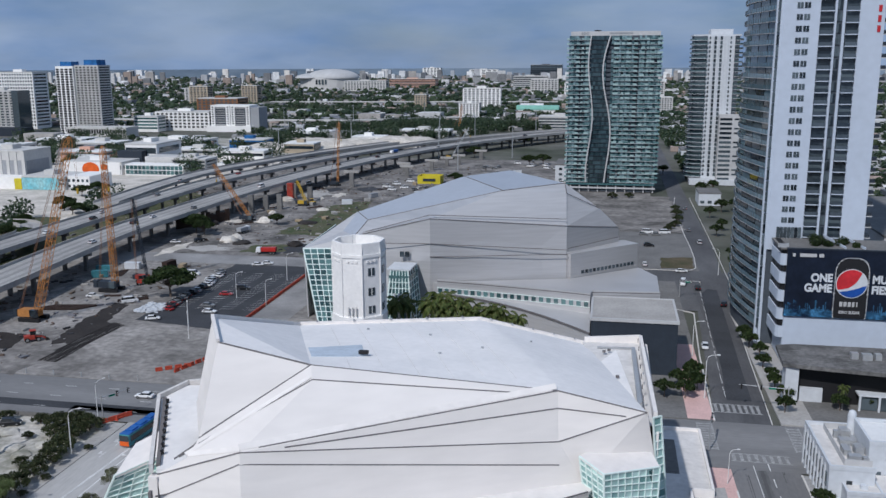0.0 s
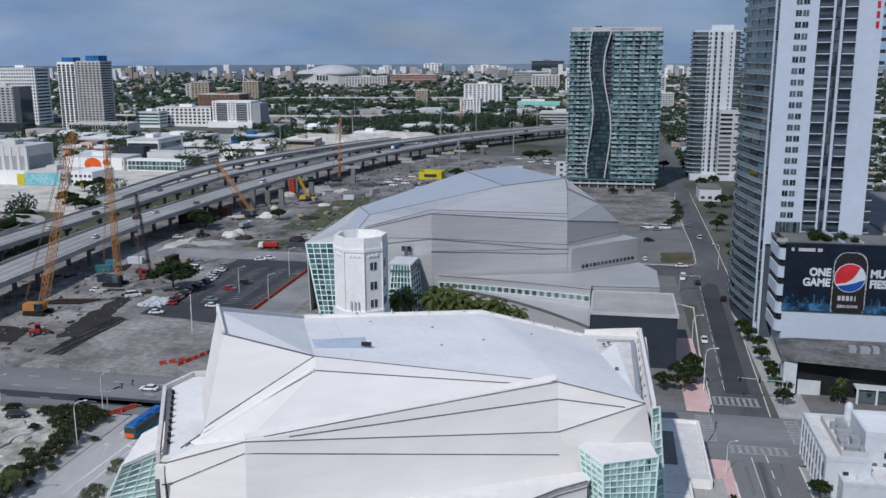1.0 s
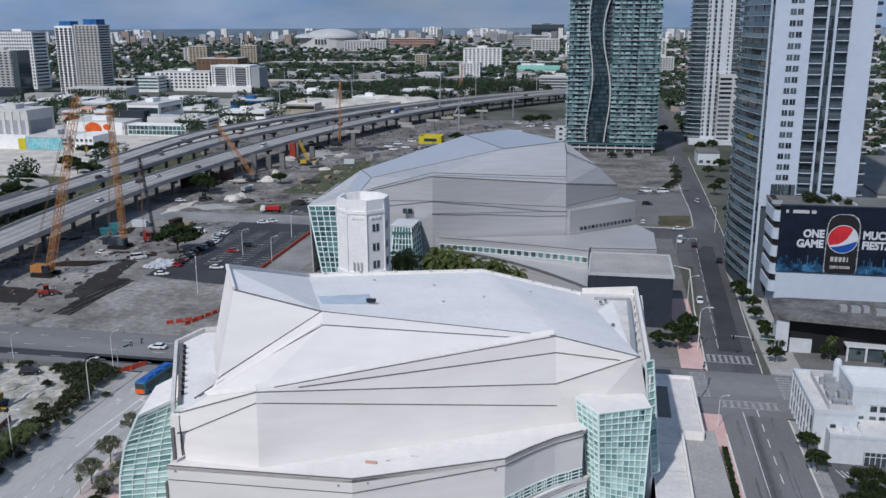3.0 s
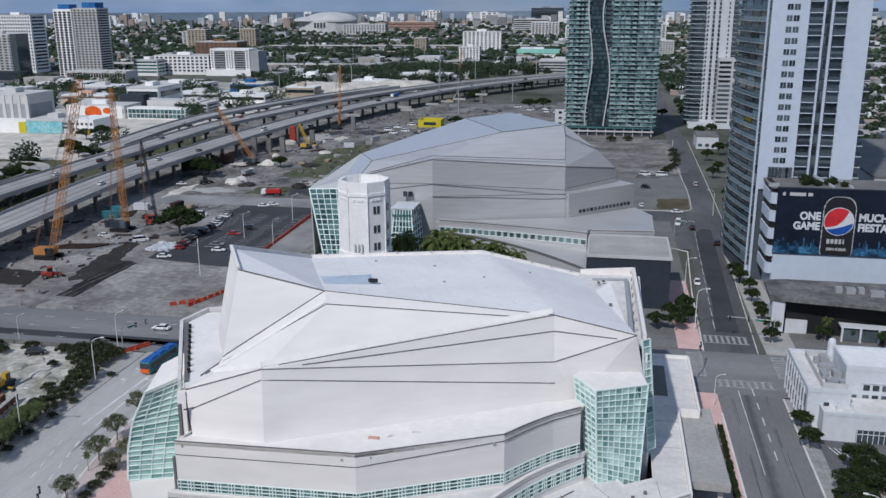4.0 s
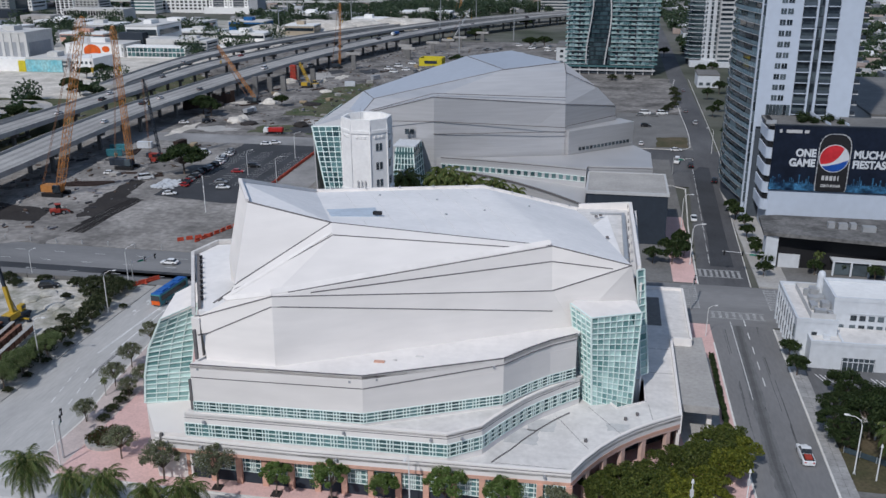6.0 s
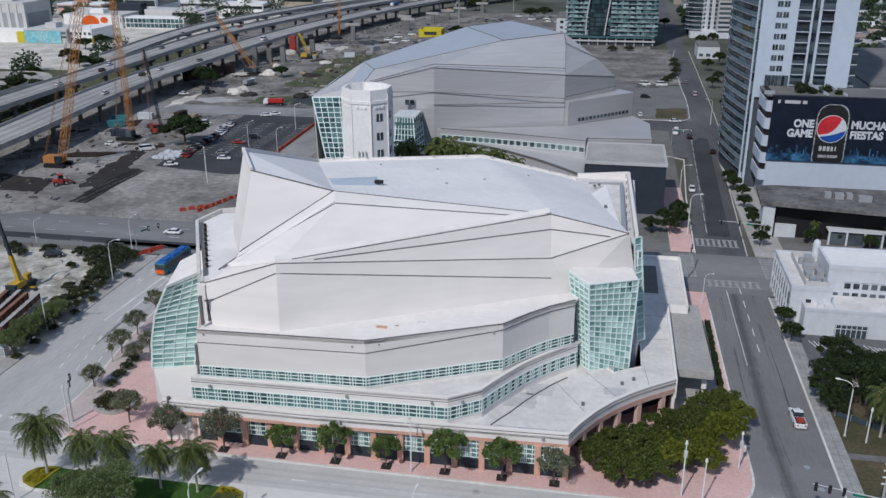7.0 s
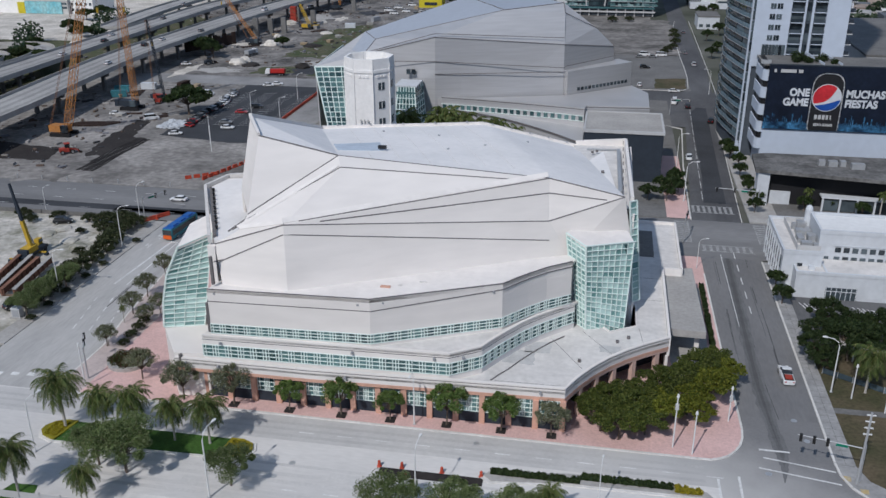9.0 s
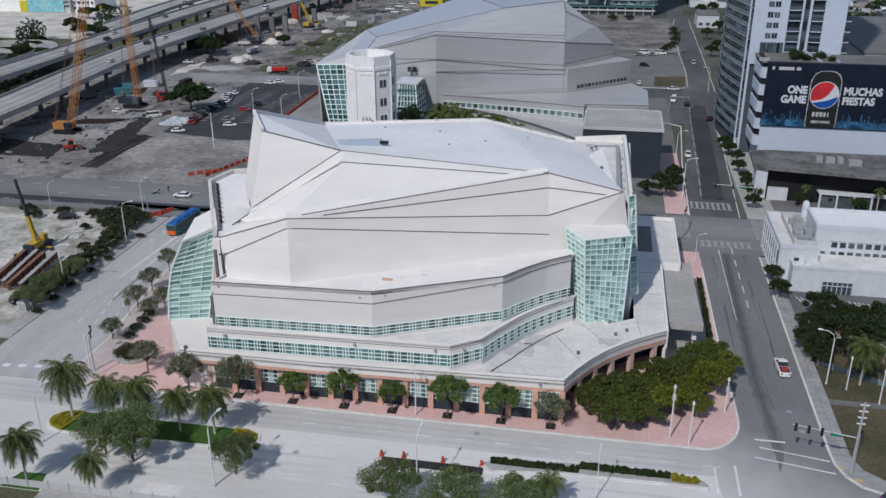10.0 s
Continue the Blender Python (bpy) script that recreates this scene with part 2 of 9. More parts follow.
def thing(name, label, category, group="", at=(0, 0, 0), kind=""):
    ob = new(name)
    ob.empty_display_size = 0.5
    ob.location = at
    tagged(ob, label, category, group, kind)
    return ob


def box(bm, x0, x1, y0, y1, z0, z1):
    v = [bm.verts.new(p) for p in ((x0, y0, z0), (x1, y0, z0), (x1, y1, z0), (x0, y1, z0), (x0, y0, z1), (x1, y0, z1), (x1, y1, z1), (x0, y1, z1))]
    for f in ((3, 2, 1, 0), (4, 5, 6, 7), (0, 1, 5, 4), (1, 2, 6, 5), (2, 3, 7, 6), (3, 0, 4, 7)):
        bm.faces.new([v[i] for i in f])
    return bm


def boxes(*bs):
    bm = bmesh.new()
    for b in bs:
        box(bm, *b)
    return bm


def prism(bm, pts, z0, z1):
    """A flat outline in plan raised from z0 to z1."""
    area = sum(a[0] * b[1] - b[0] * a[1] for a, b in zip(pts, list(pts[1:]) + [pts[0]]))
    if area < 0:
        pts = list(pts)[::-1]
    lo = [bm.verts.new((p[0], p[1], z0)) for p in pts]
    hi = [bm.verts.new((p[0], p[1], z1)) for p in pts]
    bm.faces.new(lo[::-1])
    bm.faces.new(hi)
    for i in range(len(pts)):
        j = (i + 1) % len(pts)
        bm.faces.new((lo[i], lo[j], hi[j], hi[i]))
    return bm


def facet(bm, pts, thick=0.4, inner=(0, 45, 12)):
    """A panel of the shell: a polygon in space with thickness towards the inside."""
    ps = [Vector(p) for p in pts]
    c = sum(ps, Vector()) / len(ps)
    nn = Vector()
    for a, b in zip(ps, ps[1:] + ps[:1]):
        nn += (a - c).cross(b - c)
    nn.normalize()
    if nn.dot(c - Vector(inner)) < 0:
        nn = -nn
        ps = ps[::-1]
    out = [bm.verts.new(p) for p in ps]
    inn = [bm.verts.new(p - nn * thick) for p in ps]
    bm.faces.new(out)
    bm.faces.new(inn[::-1])
    for i in range(len(ps)):
        j = (i + 1) % len(ps)
        bm.faces.new((inn[i], inn[j], out[j], out[i]))
    return nn


def bar(bm, a, b, w, h=None, up=(0, 0, 1)):
    """A square bar from a to b, w wide and h high."""
    a, b = Vector(a), Vector(b)
    d = (b - a).normalized()
    u = Vector(up)
    if abs(d.dot(u)) > 0.98:
        u = Vector((1, 0, 0))
    s = d.cross(u).normalized() * (w / 2)
    t = s.cross(d).normalized() * ((h or w) / 2)
    v = [bm.verts.new(p + q) for p in (a, b) for q in (-s - t, s - t, s + t, -s + t)]
    for f in ((3, 2, 1, 0), (4, 5, 6, 7), (0, 1, 5, 4), (1, 2, 6, 5), (2, 3, 7, 6), (3, 0, 4, 7)):
        bm.faces.new([v[i] for i in f])


def tube(bm, pts, radii, seg=8):
    """A round tapered tube along points."""
    rings = []
    for i, p in enumerate(pts):
        d = (Vector(pts[min(i + 1, len(pts) - 1)]) - Vector(pts[max(i - 1, 0)])).normalized()
        u = Vector((1, 0, 0)) if abs(d.z) > 0.8 else Vector((0, 0, 1))
        s = d.cross(u).normalized()
        t = s.cross(d)
        rings.append([bm.verts.new(Vector(p) + (s * math.cos(a) + t * math.sin(a)) * radii[i]) for a in (k * math.tau / seg for k in range(seg))])
    for a, b in zip(rings, rings[1:]):
        for k in range(seg):
            bm.faces.new((a[k], a[(k + 1) % seg], b[(k + 1) % seg], b[k]))
    bm.faces.new(rings[0][::-1])
    bm.faces.new(rings[-1])


def path_points(pts, step):
    """Points each so far along a line of points, with the direction there."""
    out = []
    for a, b in zip(pts, pts[1:]):
        a, b = Vector(a), Vector(b)
        n = max(1, round((b - a).length / step))
        for i in range(n):
            out.append((a.lerp(b, i / n), a.lerp(b, (i + 1) / n)))
    return out


UNIT = bpy.data.meshes.new("pane")
_b = boxes((-0.5, 0.5, -0.5, 0.5, -0.5, 0.5))
_b.to_mesh(UNIT)
_b.free()
UNITS = {}


def unit(material):
    """The shared one-metre block in a given material."""
    if material.name not in UNITS:
        me = UNIT.copy()
        me.name = "piece"
        me.materials.append(material)
        UNITS[material.name] = me
    return UNITS[material.name]


def block(name, parent, material, c, size, rz=0.0):
    return piece(name, unit(material), parent, Matrix.Translation(c) @ Matrix.Rotation(rz, 4, "Z") @ Matrix.Diagonal((*size, 1)))


def glazed(parent, p00, p10, p11, p01, nu, nv, bw=0.13, pane_mat=None, name="pane", depth=0.25):
    """A glazed wall between four corners: one pane to each opening and a frame of bars."""
    P = [Vector(p) for p in (p00, p10, p11, p01)]
    nn = (P[1] - P[0]).cross(P[3] - P[0]).normalized()

    def at(u, v):
        return (P[0] * (1 - u) + P[1] * u) * (1 - v) + (P[3] * (1 - u) + P[2] * u) * v
    for i in range(nu):
        for j in range(nv):
            bm = bmesh.new()
            q = [at(i / nu, j / nv), at((i + 1) / nu, j / nv), at((i + 1) / nu, (j + 1) / nv), at(i / nu, (j + 1) / nv)]
            a = [bm.verts.new(p) for p in q]
            b = [bm.verts.new(p - nn * 0.08) for p in q]
            bm.faces.new(a)
            bm.faces.new(b[::-1])
            for k in range(4):
                bm.faces.new((b[k], b[(k + 1) % 4], a[(k + 1) % 4], a[k]))
            part(name, bm, pane_mat or M["mint"], parent)
    bm = bmesh.new()
    o = nn * 0.05
    for i in range(nu + 1):
        bar(bm, at(i / nu, 0) + o, at(i / nu, 1) + o, bw * (1.8 if i in (0, nu) else 1), depth, nn)
    for j in range(nv + 1):
        bar(bm, at(0, j / nv) + o, at(1, j / nv) + o, bw * (1.6 if j in (0, nv) else 1), depth, nn)
    return part("mullion_frame", bm, M["frame"], parent, "white-painted steel glazing bars")


# ---- ground, roads and pavements ----
def sheet(name, pts, z, material, label, category="", thick=0.05, kind="structure"):
    bm = prism(bmesh.new(), pts, z - thick, z)
    ob = part(name, bm, material)
    tagged(ob, label, category or name.split("_")[0], kind=kind)
    return ob


def rect(x0, x1, y0, y1):
    return [(x0, y0), (x1, y0), (x1, y1), (x0, y1)]


def ragged(pts, step, amp, seed):
    """An outline broken into short runs that wander off the straight line."""
    rr = random.Random(seed)
    out = []
    for a, b in zip(pts, list(pts[1:]) + [pts[0]]):
        a, b = Vector(a), Vector(b)
        n = max(1, round((b - a).length / step))
        side = Vector((-(b - a).y, (b - a).x)).normalized()
        for k in range(n):
            out.append(tuple(a.lerp(b, k / n) + side * amp * (rr.random() - 0.5) * 2))
    return out


bm = bmesh.new()
xs = [-5200, -2500, -1200, -600, -300, 0, 300, 600, 1200, 2500, 5200]
ys = [-400, -150, 0, 150, 300, 600, 1200, 2500, 5200]
grid = [[bm.verts.new((x, y, -0.3)) for x in xs] for y in ys]
for j in range(len(ys) - 1):
    for i in range(len(xs) - 1):
        bm.faces.new((grid[j][i], grid[j][i + 1], grid[j + 1][i + 1], grid[j + 1][i]))
tagged(part("ground", bm, M["ground"]), "flat dusty city ground with green patches to the horizon", "ground", kind="structure")

# added backdrop band: the distance haze is put into its blue-grey colour
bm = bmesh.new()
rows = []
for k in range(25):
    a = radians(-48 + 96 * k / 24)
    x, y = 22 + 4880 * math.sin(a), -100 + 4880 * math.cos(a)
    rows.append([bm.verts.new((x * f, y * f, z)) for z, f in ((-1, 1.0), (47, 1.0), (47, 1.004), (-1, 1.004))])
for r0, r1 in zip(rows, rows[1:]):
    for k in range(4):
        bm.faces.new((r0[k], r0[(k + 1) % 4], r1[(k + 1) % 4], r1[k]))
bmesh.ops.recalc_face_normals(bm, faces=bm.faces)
tagged(part("backdrop", bm, mat("haze_blue_backdrop", (0.235, 0.295, 0.365), 1.0, var=0.10, big=0.004, small=0.02, bump=0.0, col2=(0.16, 0.215, 0.285), stretch=(1, 1, 5), spec=0.0)), "backdrop band in haze-coloured blue-grey along the horizon", "backdrop", kind="structure")

sheet("road_bayshore", rect(-200, 110, -34, 1.0), 0.0, M["asphalt_lt"], "pale worn asphalt road in front of the hall", "road")
sheet("road_13th", rect(-84, -61, 1.0, 80), 0.0, M["asphalt_side"], "wide pale asphalt side street", "road")
sheet("road_boulevard", rect(-420, 420, 80, 104), 0.004, M["asphalt_blvd"], "grey asphalt boulevard with several lanes", "road")
# far street asphalt, with cloud shade put into its darker colour
M["asphalt_far"] = mat("cloud_shaded_asphalt", (0.125, 0.125, 0.129), 0.9, var=0.14, big=0.07, small=1.6, col2=(0.07, 0.07, 0.074), stretch=(1, 0.3, 1))
M["asphalt_near"] = mat("street_asphalt", (0.205, 0.203, 0.204), 0.9, var=0.1, big=0.07, small=2.0, col2=(0.145, 0.144, 0.146), stretch=(1, 0.25, 1))
sheet("road_14th", rect(47.5, 61, 1.0, 80), 0.0, M["asphalt_near"], "grey asphalt street with dark tyre tracks", "road")
sheet("road_14th", [(47.2, 104), (59.5, 104), (67.5, 300), (69, 900), (60, 900), (56.5, 300)], 0.0, M["asphalt_far"], "grey asphalt street running away between towers", "road")
sheet("road_cross", rect(-200, 57, 236, 252), 0.002, M["asphalt_mouth"], "grey cross street by the building site", "road")
sheet("road_cross", rect(30, 140, 197, 254), 0.006, M["asphalt_far"], "grey asphalt side street meeting the long street", "road")

# grey of lane wear, and of the shadowed stretch by the island
sheet("road_lane", rect(-100, 75, -5.6, 0.7), 0.008, M["asphalt_mid"], "greyer lane beside the forecourt, traffic-worn and toned for island shade", "road")


def fading_asphalt(name, pale, dark, lo, hi):
    """Asphalt that changes from the pale boulevard to the darker street without a hard edge."""
    m = mat(name, dark, 0.9, var=0.08, big=0.07, small=2.0)
    n, l = m.node_tree.nodes, m.node_tree.links
    old = n["Principled BSDF"].inputs["Base Color"].links[0].from_socket
    geo = n.new("ShaderNodeNewGeometry")
    dot = n.new("ShaderNodeVectorMath")
    dot.operation = "DOT_PRODUCT"
    dot.inputs[1].default_value = (1.0, 1.3, 0.0)
    ns = n.new("ShaderNodeTexNoise")
    ns.inputs["Scale"].default_value, ns.inputs["Detail"].default_value = 0.22, 4
    ad = n.new("ShaderNodeMath")
    ad.operation = "MULTIPLY_ADD"
    ad.inputs[1].default_value = 14.0
    rg2 = n.new("ShaderNodeMapRange")
    rg2.inputs["From Min"].default_value, rg2.inputs["From Max"].default_value = lo + 7, hi + 7
    mx = n.new("ShaderNodeMixRGB")
    mx.inputs["Color1"].default_value = (*pale, 1)
    l.new(geo.outputs["Position"], dot.inputs[0])
    l.new(geo.outputs["Position"], ns.inputs["Vector"])
    l.new(ns.outputs["Fac"], ad.inputs[0])
    l.new(dot.outputs["Value"], ad.inputs[2])
    l.new(ad.outputs[0], rg2.inputs["Value"])
    l.new(rg2.outputs["Result"], mx.inputs["Fac"])
    l.new(old, mx.inputs["Color2"])
    l.new(mx.outputs["Color"], n["Principled BSDF"].inputs["Base Color"])
    return m


sheet("road_mouth", [(28, -5.6), (43.6, -5.6), (44.6, -13), (61.2, -13), (75, -13), (75, -5.6), (61.2, 0.4), (61.2, 14), (28, 14)], 0.012, fading_asphalt("faded_street_mouth", (0.50, 0.487, 0.47), (0.2, 0.198, 0.199), 30, 62), "worn grey asphalt at the street mouth", "road")
sheet("pavement_annex", rect(41.2, 47.0, 104.5, 160), 0.16, M["paver"], "pink paved walk beside the rear annex", "pavement", 0.3)

# pavements with real kerbs
tip = [(41.0, 0.9), (43.0, 0.95), (44.4, 1.5), (45.6, 2.3), (46.8, 3.7), (47.7, 5.4), (48.3, 7.6), (48.5, 10.0), (48.45, 14.0), (48.2, 24.0), (47.9, 34.0)]
hall_block = [(-60.5, 1.0), *tip, (47.6, 79.5), (-60.5, 79.5)]
sheet("pavement_hall", hall_block, 0.15, M["paver"], "pink paved forecourt with a concrete kerb round the hall", "pavement", 0.4)


def kerb(pts, name="kerb", z=0.17, w=0.35, closed=False):
    bm = bmesh.new()
    ps = [Vector((*p, 0)) for p in pts]
    if closed:
        ps.append(ps[0])
    for a, b in zip(ps, ps[1:]):
        d = (b - a).normalized() * 0.05
        bar(bm, a - d + Vector((0, 0, z / 2 - 0.05)), b + d + Vector((0, 0, z / 2 - 0.05)), w, z + 0.1)
    return tagged(part(name, bm, M["kerb"]), "pale concrete kerb along the road edge", "kerb", kind="structure")


kerb([(-70.4, 79), (-70.2, 60), (-69.2, 48), (-67.4, 30), (-65.3, 17), (-65.5, 3), (-60.5, 1.0), *tip, (47.6, 70)])
sheet("pavement_right", [(61, 3), (61.2, 0.4), (62.2, -2.4), (64.0, -4.5), (66.5, -5.5), (75, -6.2), (75, -3.4), (67.5, -2.4), (65.0, -0.4), (63.9, 3), (63.9, 60), (62.4, 60), (62.4, 79), (61, 79)], 0.14, M["walk_grey"], "pale concrete pavement slabs beside the street", "pavement", 0.4)
kerb([(47.1, 104.4), (48.0, 150), (50.2, 194), (46, 197), (38, 198)])
kerb([(59.6, 104.4), (62.6, 194)], w=0.2)
kerb([(30, 255), (50, 254.6), (54.5, 256), (56.6, 260), (57.6, 280), (57.8, 300), (57.4, 330), (57.6, 410), (61, 450)], w=0.25)
kerb([(66.5, 224), (67.8, 300), (69.3, 450)], w=0.2)
sheet("verge_corner", ragged([(43, 258), (55.6, 258.5), (56.8, 279), (44, 277)], 3, 0.5, 14), 0.16, M["lawn_dry"], "dull grass in a fenced corner plot", "grass", 0.2)
sheet("road_new_lane", [(51.4, 118), (57.2, 118), (57.9, 142.5), (60.9, 226), (57.6, 227), (54.6, 219), (52.8, 141.6)], 0.012, M["asphalt_dk"], "fresh dark asphalt lane along the towers", "road")
kerb([(75, -6.2), (66.5, -5.5), (64.0, -4.5), (62.2, -2.4), (61.2, 0.4), (61, 3.4), (61, 79)])
sheet("pavement_right", rect(61.6, 69, 104.5, 196), 0.14, M["concrete"], "pale pavement with planting beside the towers", "pavement", 0.4)
sheet("pavement_left", [(-60, 6.5), (-60.5, 1.0), (-65.5, 3), (-65.3, 17), (-67.4, 30), (-69.2, 48), (-70.2, 60), (-70.4, 79), (-60.4, 79)], 0.14, M["pink_concrete"], "pinkish concrete corner pavement by the side street", "pavement", 0.4)
sheet("pavement_site", rect(-87.5, -84, 14, 79), 0.14, M["concrete"], "narrow pavement along the vacant lot", "pavement", 0.4)
sheet("pavement_tower", rect(-60, 47, 104.3, 236), 0.13, M["concrete_dk"], "grey paving round the rear hall", "pavement", 0.4)

# vacant lots and building sites
sheet("ground_vacant_lot", rect(-420, -87.5, 6, 79.5), 0.02, M["lot"], "pale sandy vacant lot with scrub", "ground", 0.3)
sheet("ground_site", rect(-260, -60.3, 104.3, 236), 0.02, M["dirt"], "grey dusty building site ground", "ground", 0.3)
sheet("ground_site_back", rect(-420, 47, 252, 640), 0.0, M["dirt_churned"], "grey churned building site under the viaduct", "ground", 0.3)
sheet("ground_interchange", ragged([(-420, 140), (-200, 140), (-200, 300), (-226, 420), (-240, 420), (-252, 324), (-420, 316)], 6, 1.5, 31), 0.035, M["grass"], "dull grass and scrub below the ramps", "grass", 0.2)
sheet("ground_far_lot", [(-620, 305), (-250, 312), (-250, 430), (-240, 640), (-620, 640)], 0.02, M["sand"], "pale open lots and yards beyond the viaduct", "ground", 0.3)
sheet("ground_rail_yard", ragged([(-640, 641), (-262, 641), (-225, 760), (-250, 850), (-480, 790), (-640, 780)], 14, 5, 21), 0.015, M["yard"], "pale gravel yards and parking beyond the viaduct", "ground", 0.3)
sheet("ground_rough_grass", ragged([(-134, 300), (-104, 300), (-100, 345), (-116, 408), (-134, 385)], 4, 2.4, 3), 0.04, M["grass"], "rough grass patch at the building site", "grass")
sheet("road_service", [(-89.6, 148), (-77, 148), (-77.5, 236), (-89.6, 236)], 0.045, M["asphalt_mouth"], "pale service road beside the rear hall", "road")
sheet("car_park", ragged([(-125.2, 156), (-98, 150.5), (-91, 152), (-90.6, 236), (-126, 236)], 2.5, 0.35, 4), 0.05, M["asphalt_dk"], "dark asphalt car park with faint bays", "car park")
sheet("soil_patch", ragged([(-135.2, 115.6), (-138.5, 135), (-141.2, 151), (-142.6, 174), (-136.2, 171.4), (-133.0, 152), (-127.6, 150.6), (-127.4, 142), (-131.4, 138), (-131.0, 114.6)], 2.2, 0.7, 1), 0.06, M["dirt_dk"], "long dark strip of wet soil on the site", "soil", kind="structure")
sheet("soil_patch", ragged([(-176, 121), (-144.5, 122.5), (-149.5, 135), (-176, 139)], 2.2, 0.8, 2), 0.06, M["dirt_dk"], "dark patch of soil on the site", "soil", kind="structure")
rgs = random.Random(77)
for k in range(26):
    bx, by = -168 + 100 * rgs.random(), 258 + 200 * rgs.random()
    if k % 4 == 0:
        bx, by = -185 + 50 * rgs.random(), 110 + 100 * rgs.random()
    rx, ry, ph = 3 + 9 * rgs.random(), 3 + 12 * rgs.random(), rgs.random() * 6
    blob = [(bx + rx * math.cos(a) * (0.7 + 0.5 * math.sin(3 * a + ph) ** 2), by + ry * math.sin(a) * (0.7 + 0.5 * math.cos(2 * a + ph) ** 2)) for a in (q * math.tau / 22 for q in range(22))]
    sheet("soil_patch", blob, 0.05 + 0.002 * k, M[("dirt_churned", "concrete", "asphalt_dk", "sand")[k % 4]], "irregular patch of churned ground on the site", "soil", 0.2)
sheet("ground_rough_grass", ragged([(-134, 258), (-112, 262), (-110, 277), (-133, 274)], 3, 1.2, 8), 0.035, M["grass"], "rough grass patch beside the cross street", "grass")
sheet("ground_rough_grass", ragged([(-108, 258), (-92, 260), (-90, 286), (-106, 284)], 3, 1.4, 9), 0.035, M["grass"], "rough grass patch beside the cross street", "grass")
sheet("ground_tower_lot", ragged(rect(13, 58, 334, 452), 5, 1.5, 5), 0.05, M["dirt_churned"], "grey empty lot in front of a glass tower", "ground")
sheet("ground_car_park_back", rect(4, 57.5, 255, 333), 0.04, M["concrete_dk"], "grey car park behind the rear hall", "car park")
sheet("path_corner", rect(63.9, 130, 17.4, 19.0), 0.1, M["concrete_dk"], "grey concrete path across the grass", "path")
sheet("lawn_corner", rect(63.9, 130, -4, 40), 0.06, M["lawn_dry"], "dry grass corner lot beside the street", "grass", 0.2)
sheet("white_building_yard", rect(63.9, 130, 40, 62), 0.08, M["asphalt"], "dark asphalt yard in front of a white building", "yard", 0.2)
sheet("ground_tower_base", rect(69, 300, 62, 196), 0.05, M["concrete_dk"], "grey paving at the foot of the towers", "ground", 0.2)
sheet("ground_near_lawn", rect(-120, -33, -46, -26.5), 0.08, M["grass"], "dry grass strip behind a fence", "grass", 0.2)
sheet("slab_near", [(-43.4, -24.4), (-40.6, -21.8), (-31.4, -21.6), (-31.0, -24.4)], 0.02, M["hall_ledge"], "fresh pale concrete slab beside the road", "slab")
sheet("verge_near", [(-57.6, -26.3), (-56.4, -22.8), (-52.6, -22.6), (-51.4, -26.3)], 0.05, M["lawn"], "small grass verge below a palm", "grass")
sheet("pavement_near", rect(-51, 14, -32, -24.6), 0.12, M["concrete"], "pale concrete pavement opposite the hall", "pavement", 0.3)

# road markings
bm = bmesh.new()
z0, z1 = 0.004, 0.020
for k in range(12):
    x = -20 + 6.2 * k
    if -24 < x < 46:
        box(bm, x, x + 2.4, -3.3, -3.15, z0, z1)
        if x < 8:
            box(bm, x - 4, x - 1.8, -17.3, -17.1, z0, z1)
box(bm, 50.4, 54.9, 4.8, 5.2, z0, 0.024)
for a, b in (((50.8, 3.0), (60.7, 1.15)), ((49.8, 0.3), (60.9, -1.8))):
    bar(bm, (*a, 0.02), (*b, 0.02), 0.28, 0.012)
for x, y1 in ((43.45, -3.5), (46.45, -2.4)):
    box(bm, x, x + 0.36, -9.5, y1, z0, 0.022)
for k in range(5):
    box(bm, 55.2, 55.38, 52 + 7 * k, 55.5 + 7 * k, z0, z1)
box(bm, 52.2, 52.34, 46, 82, z0, z1)
for a, b in (((-77.7, 42.5), (-76.1, 78)), ((-74.7, 42.5), (-74.8, 66)), ((-77.4, 42.5), (-75.8, 78))):
    bar(bm, (*a, 0.01), (*b, 0.01), 0.24, 0.014)
for sx in (0.0, 3.5, 6.6):
    for k in range(4):
        f, g = k / 4, (k + 0.5) / 4
        bar(bm, (-77.7 + sx + 3.4 * f, 36 - 16 * f, 0.01), (-77.7 + sx + 3.4 * g, 36 - 16 * g, 0.01), 0.22, 0.014)
for x, y in ((-80.4, 62.0), (-80.2, 68.0)):
    bar(bm, (x, y, 0.01), (x, y + 2.6, 0.01), 0.22, 0.012)
    bar(bm, (x, y + 1.4, 0.01), (x - 1.0, y + 2.2, 0.01), 0.22, 0.012)
    bar(bm, (x - 1.0, y + 1.6, 0.01), (x - 1.0, y + 2.8, 0.01), 0.5, 0.012)
for x in range(-82, -62, 3):
    box(bm, x, x + 1.4, 12 + 0.1 * x, 13 + 0.1 * x, z0, z1)
for x in range(-400, -60, 12):
    for y in (85.5, 92.0, 98.5):
        box(bm, x, x + 3, y, y + 0.14, 0.008, 0.016)
for x in range(66, 240, 12):
    for y in (85.5, 98.5):
        box(bm, x, x + 3, y, y + 0.14, 0.008, 0.016)
for k in range(11):
    bar(bm, (51.35 + 0.33 * k, 120 + 9.6 * k, 0.012), (51.5 + 0.33 * k, 127 + 9.6 * k, 0.012), 0.12, 0.012)
tagged(part("lane_marking", bm, M["paint"]), "worn white lane lines painted on the roads", "road marking", kind="structure")


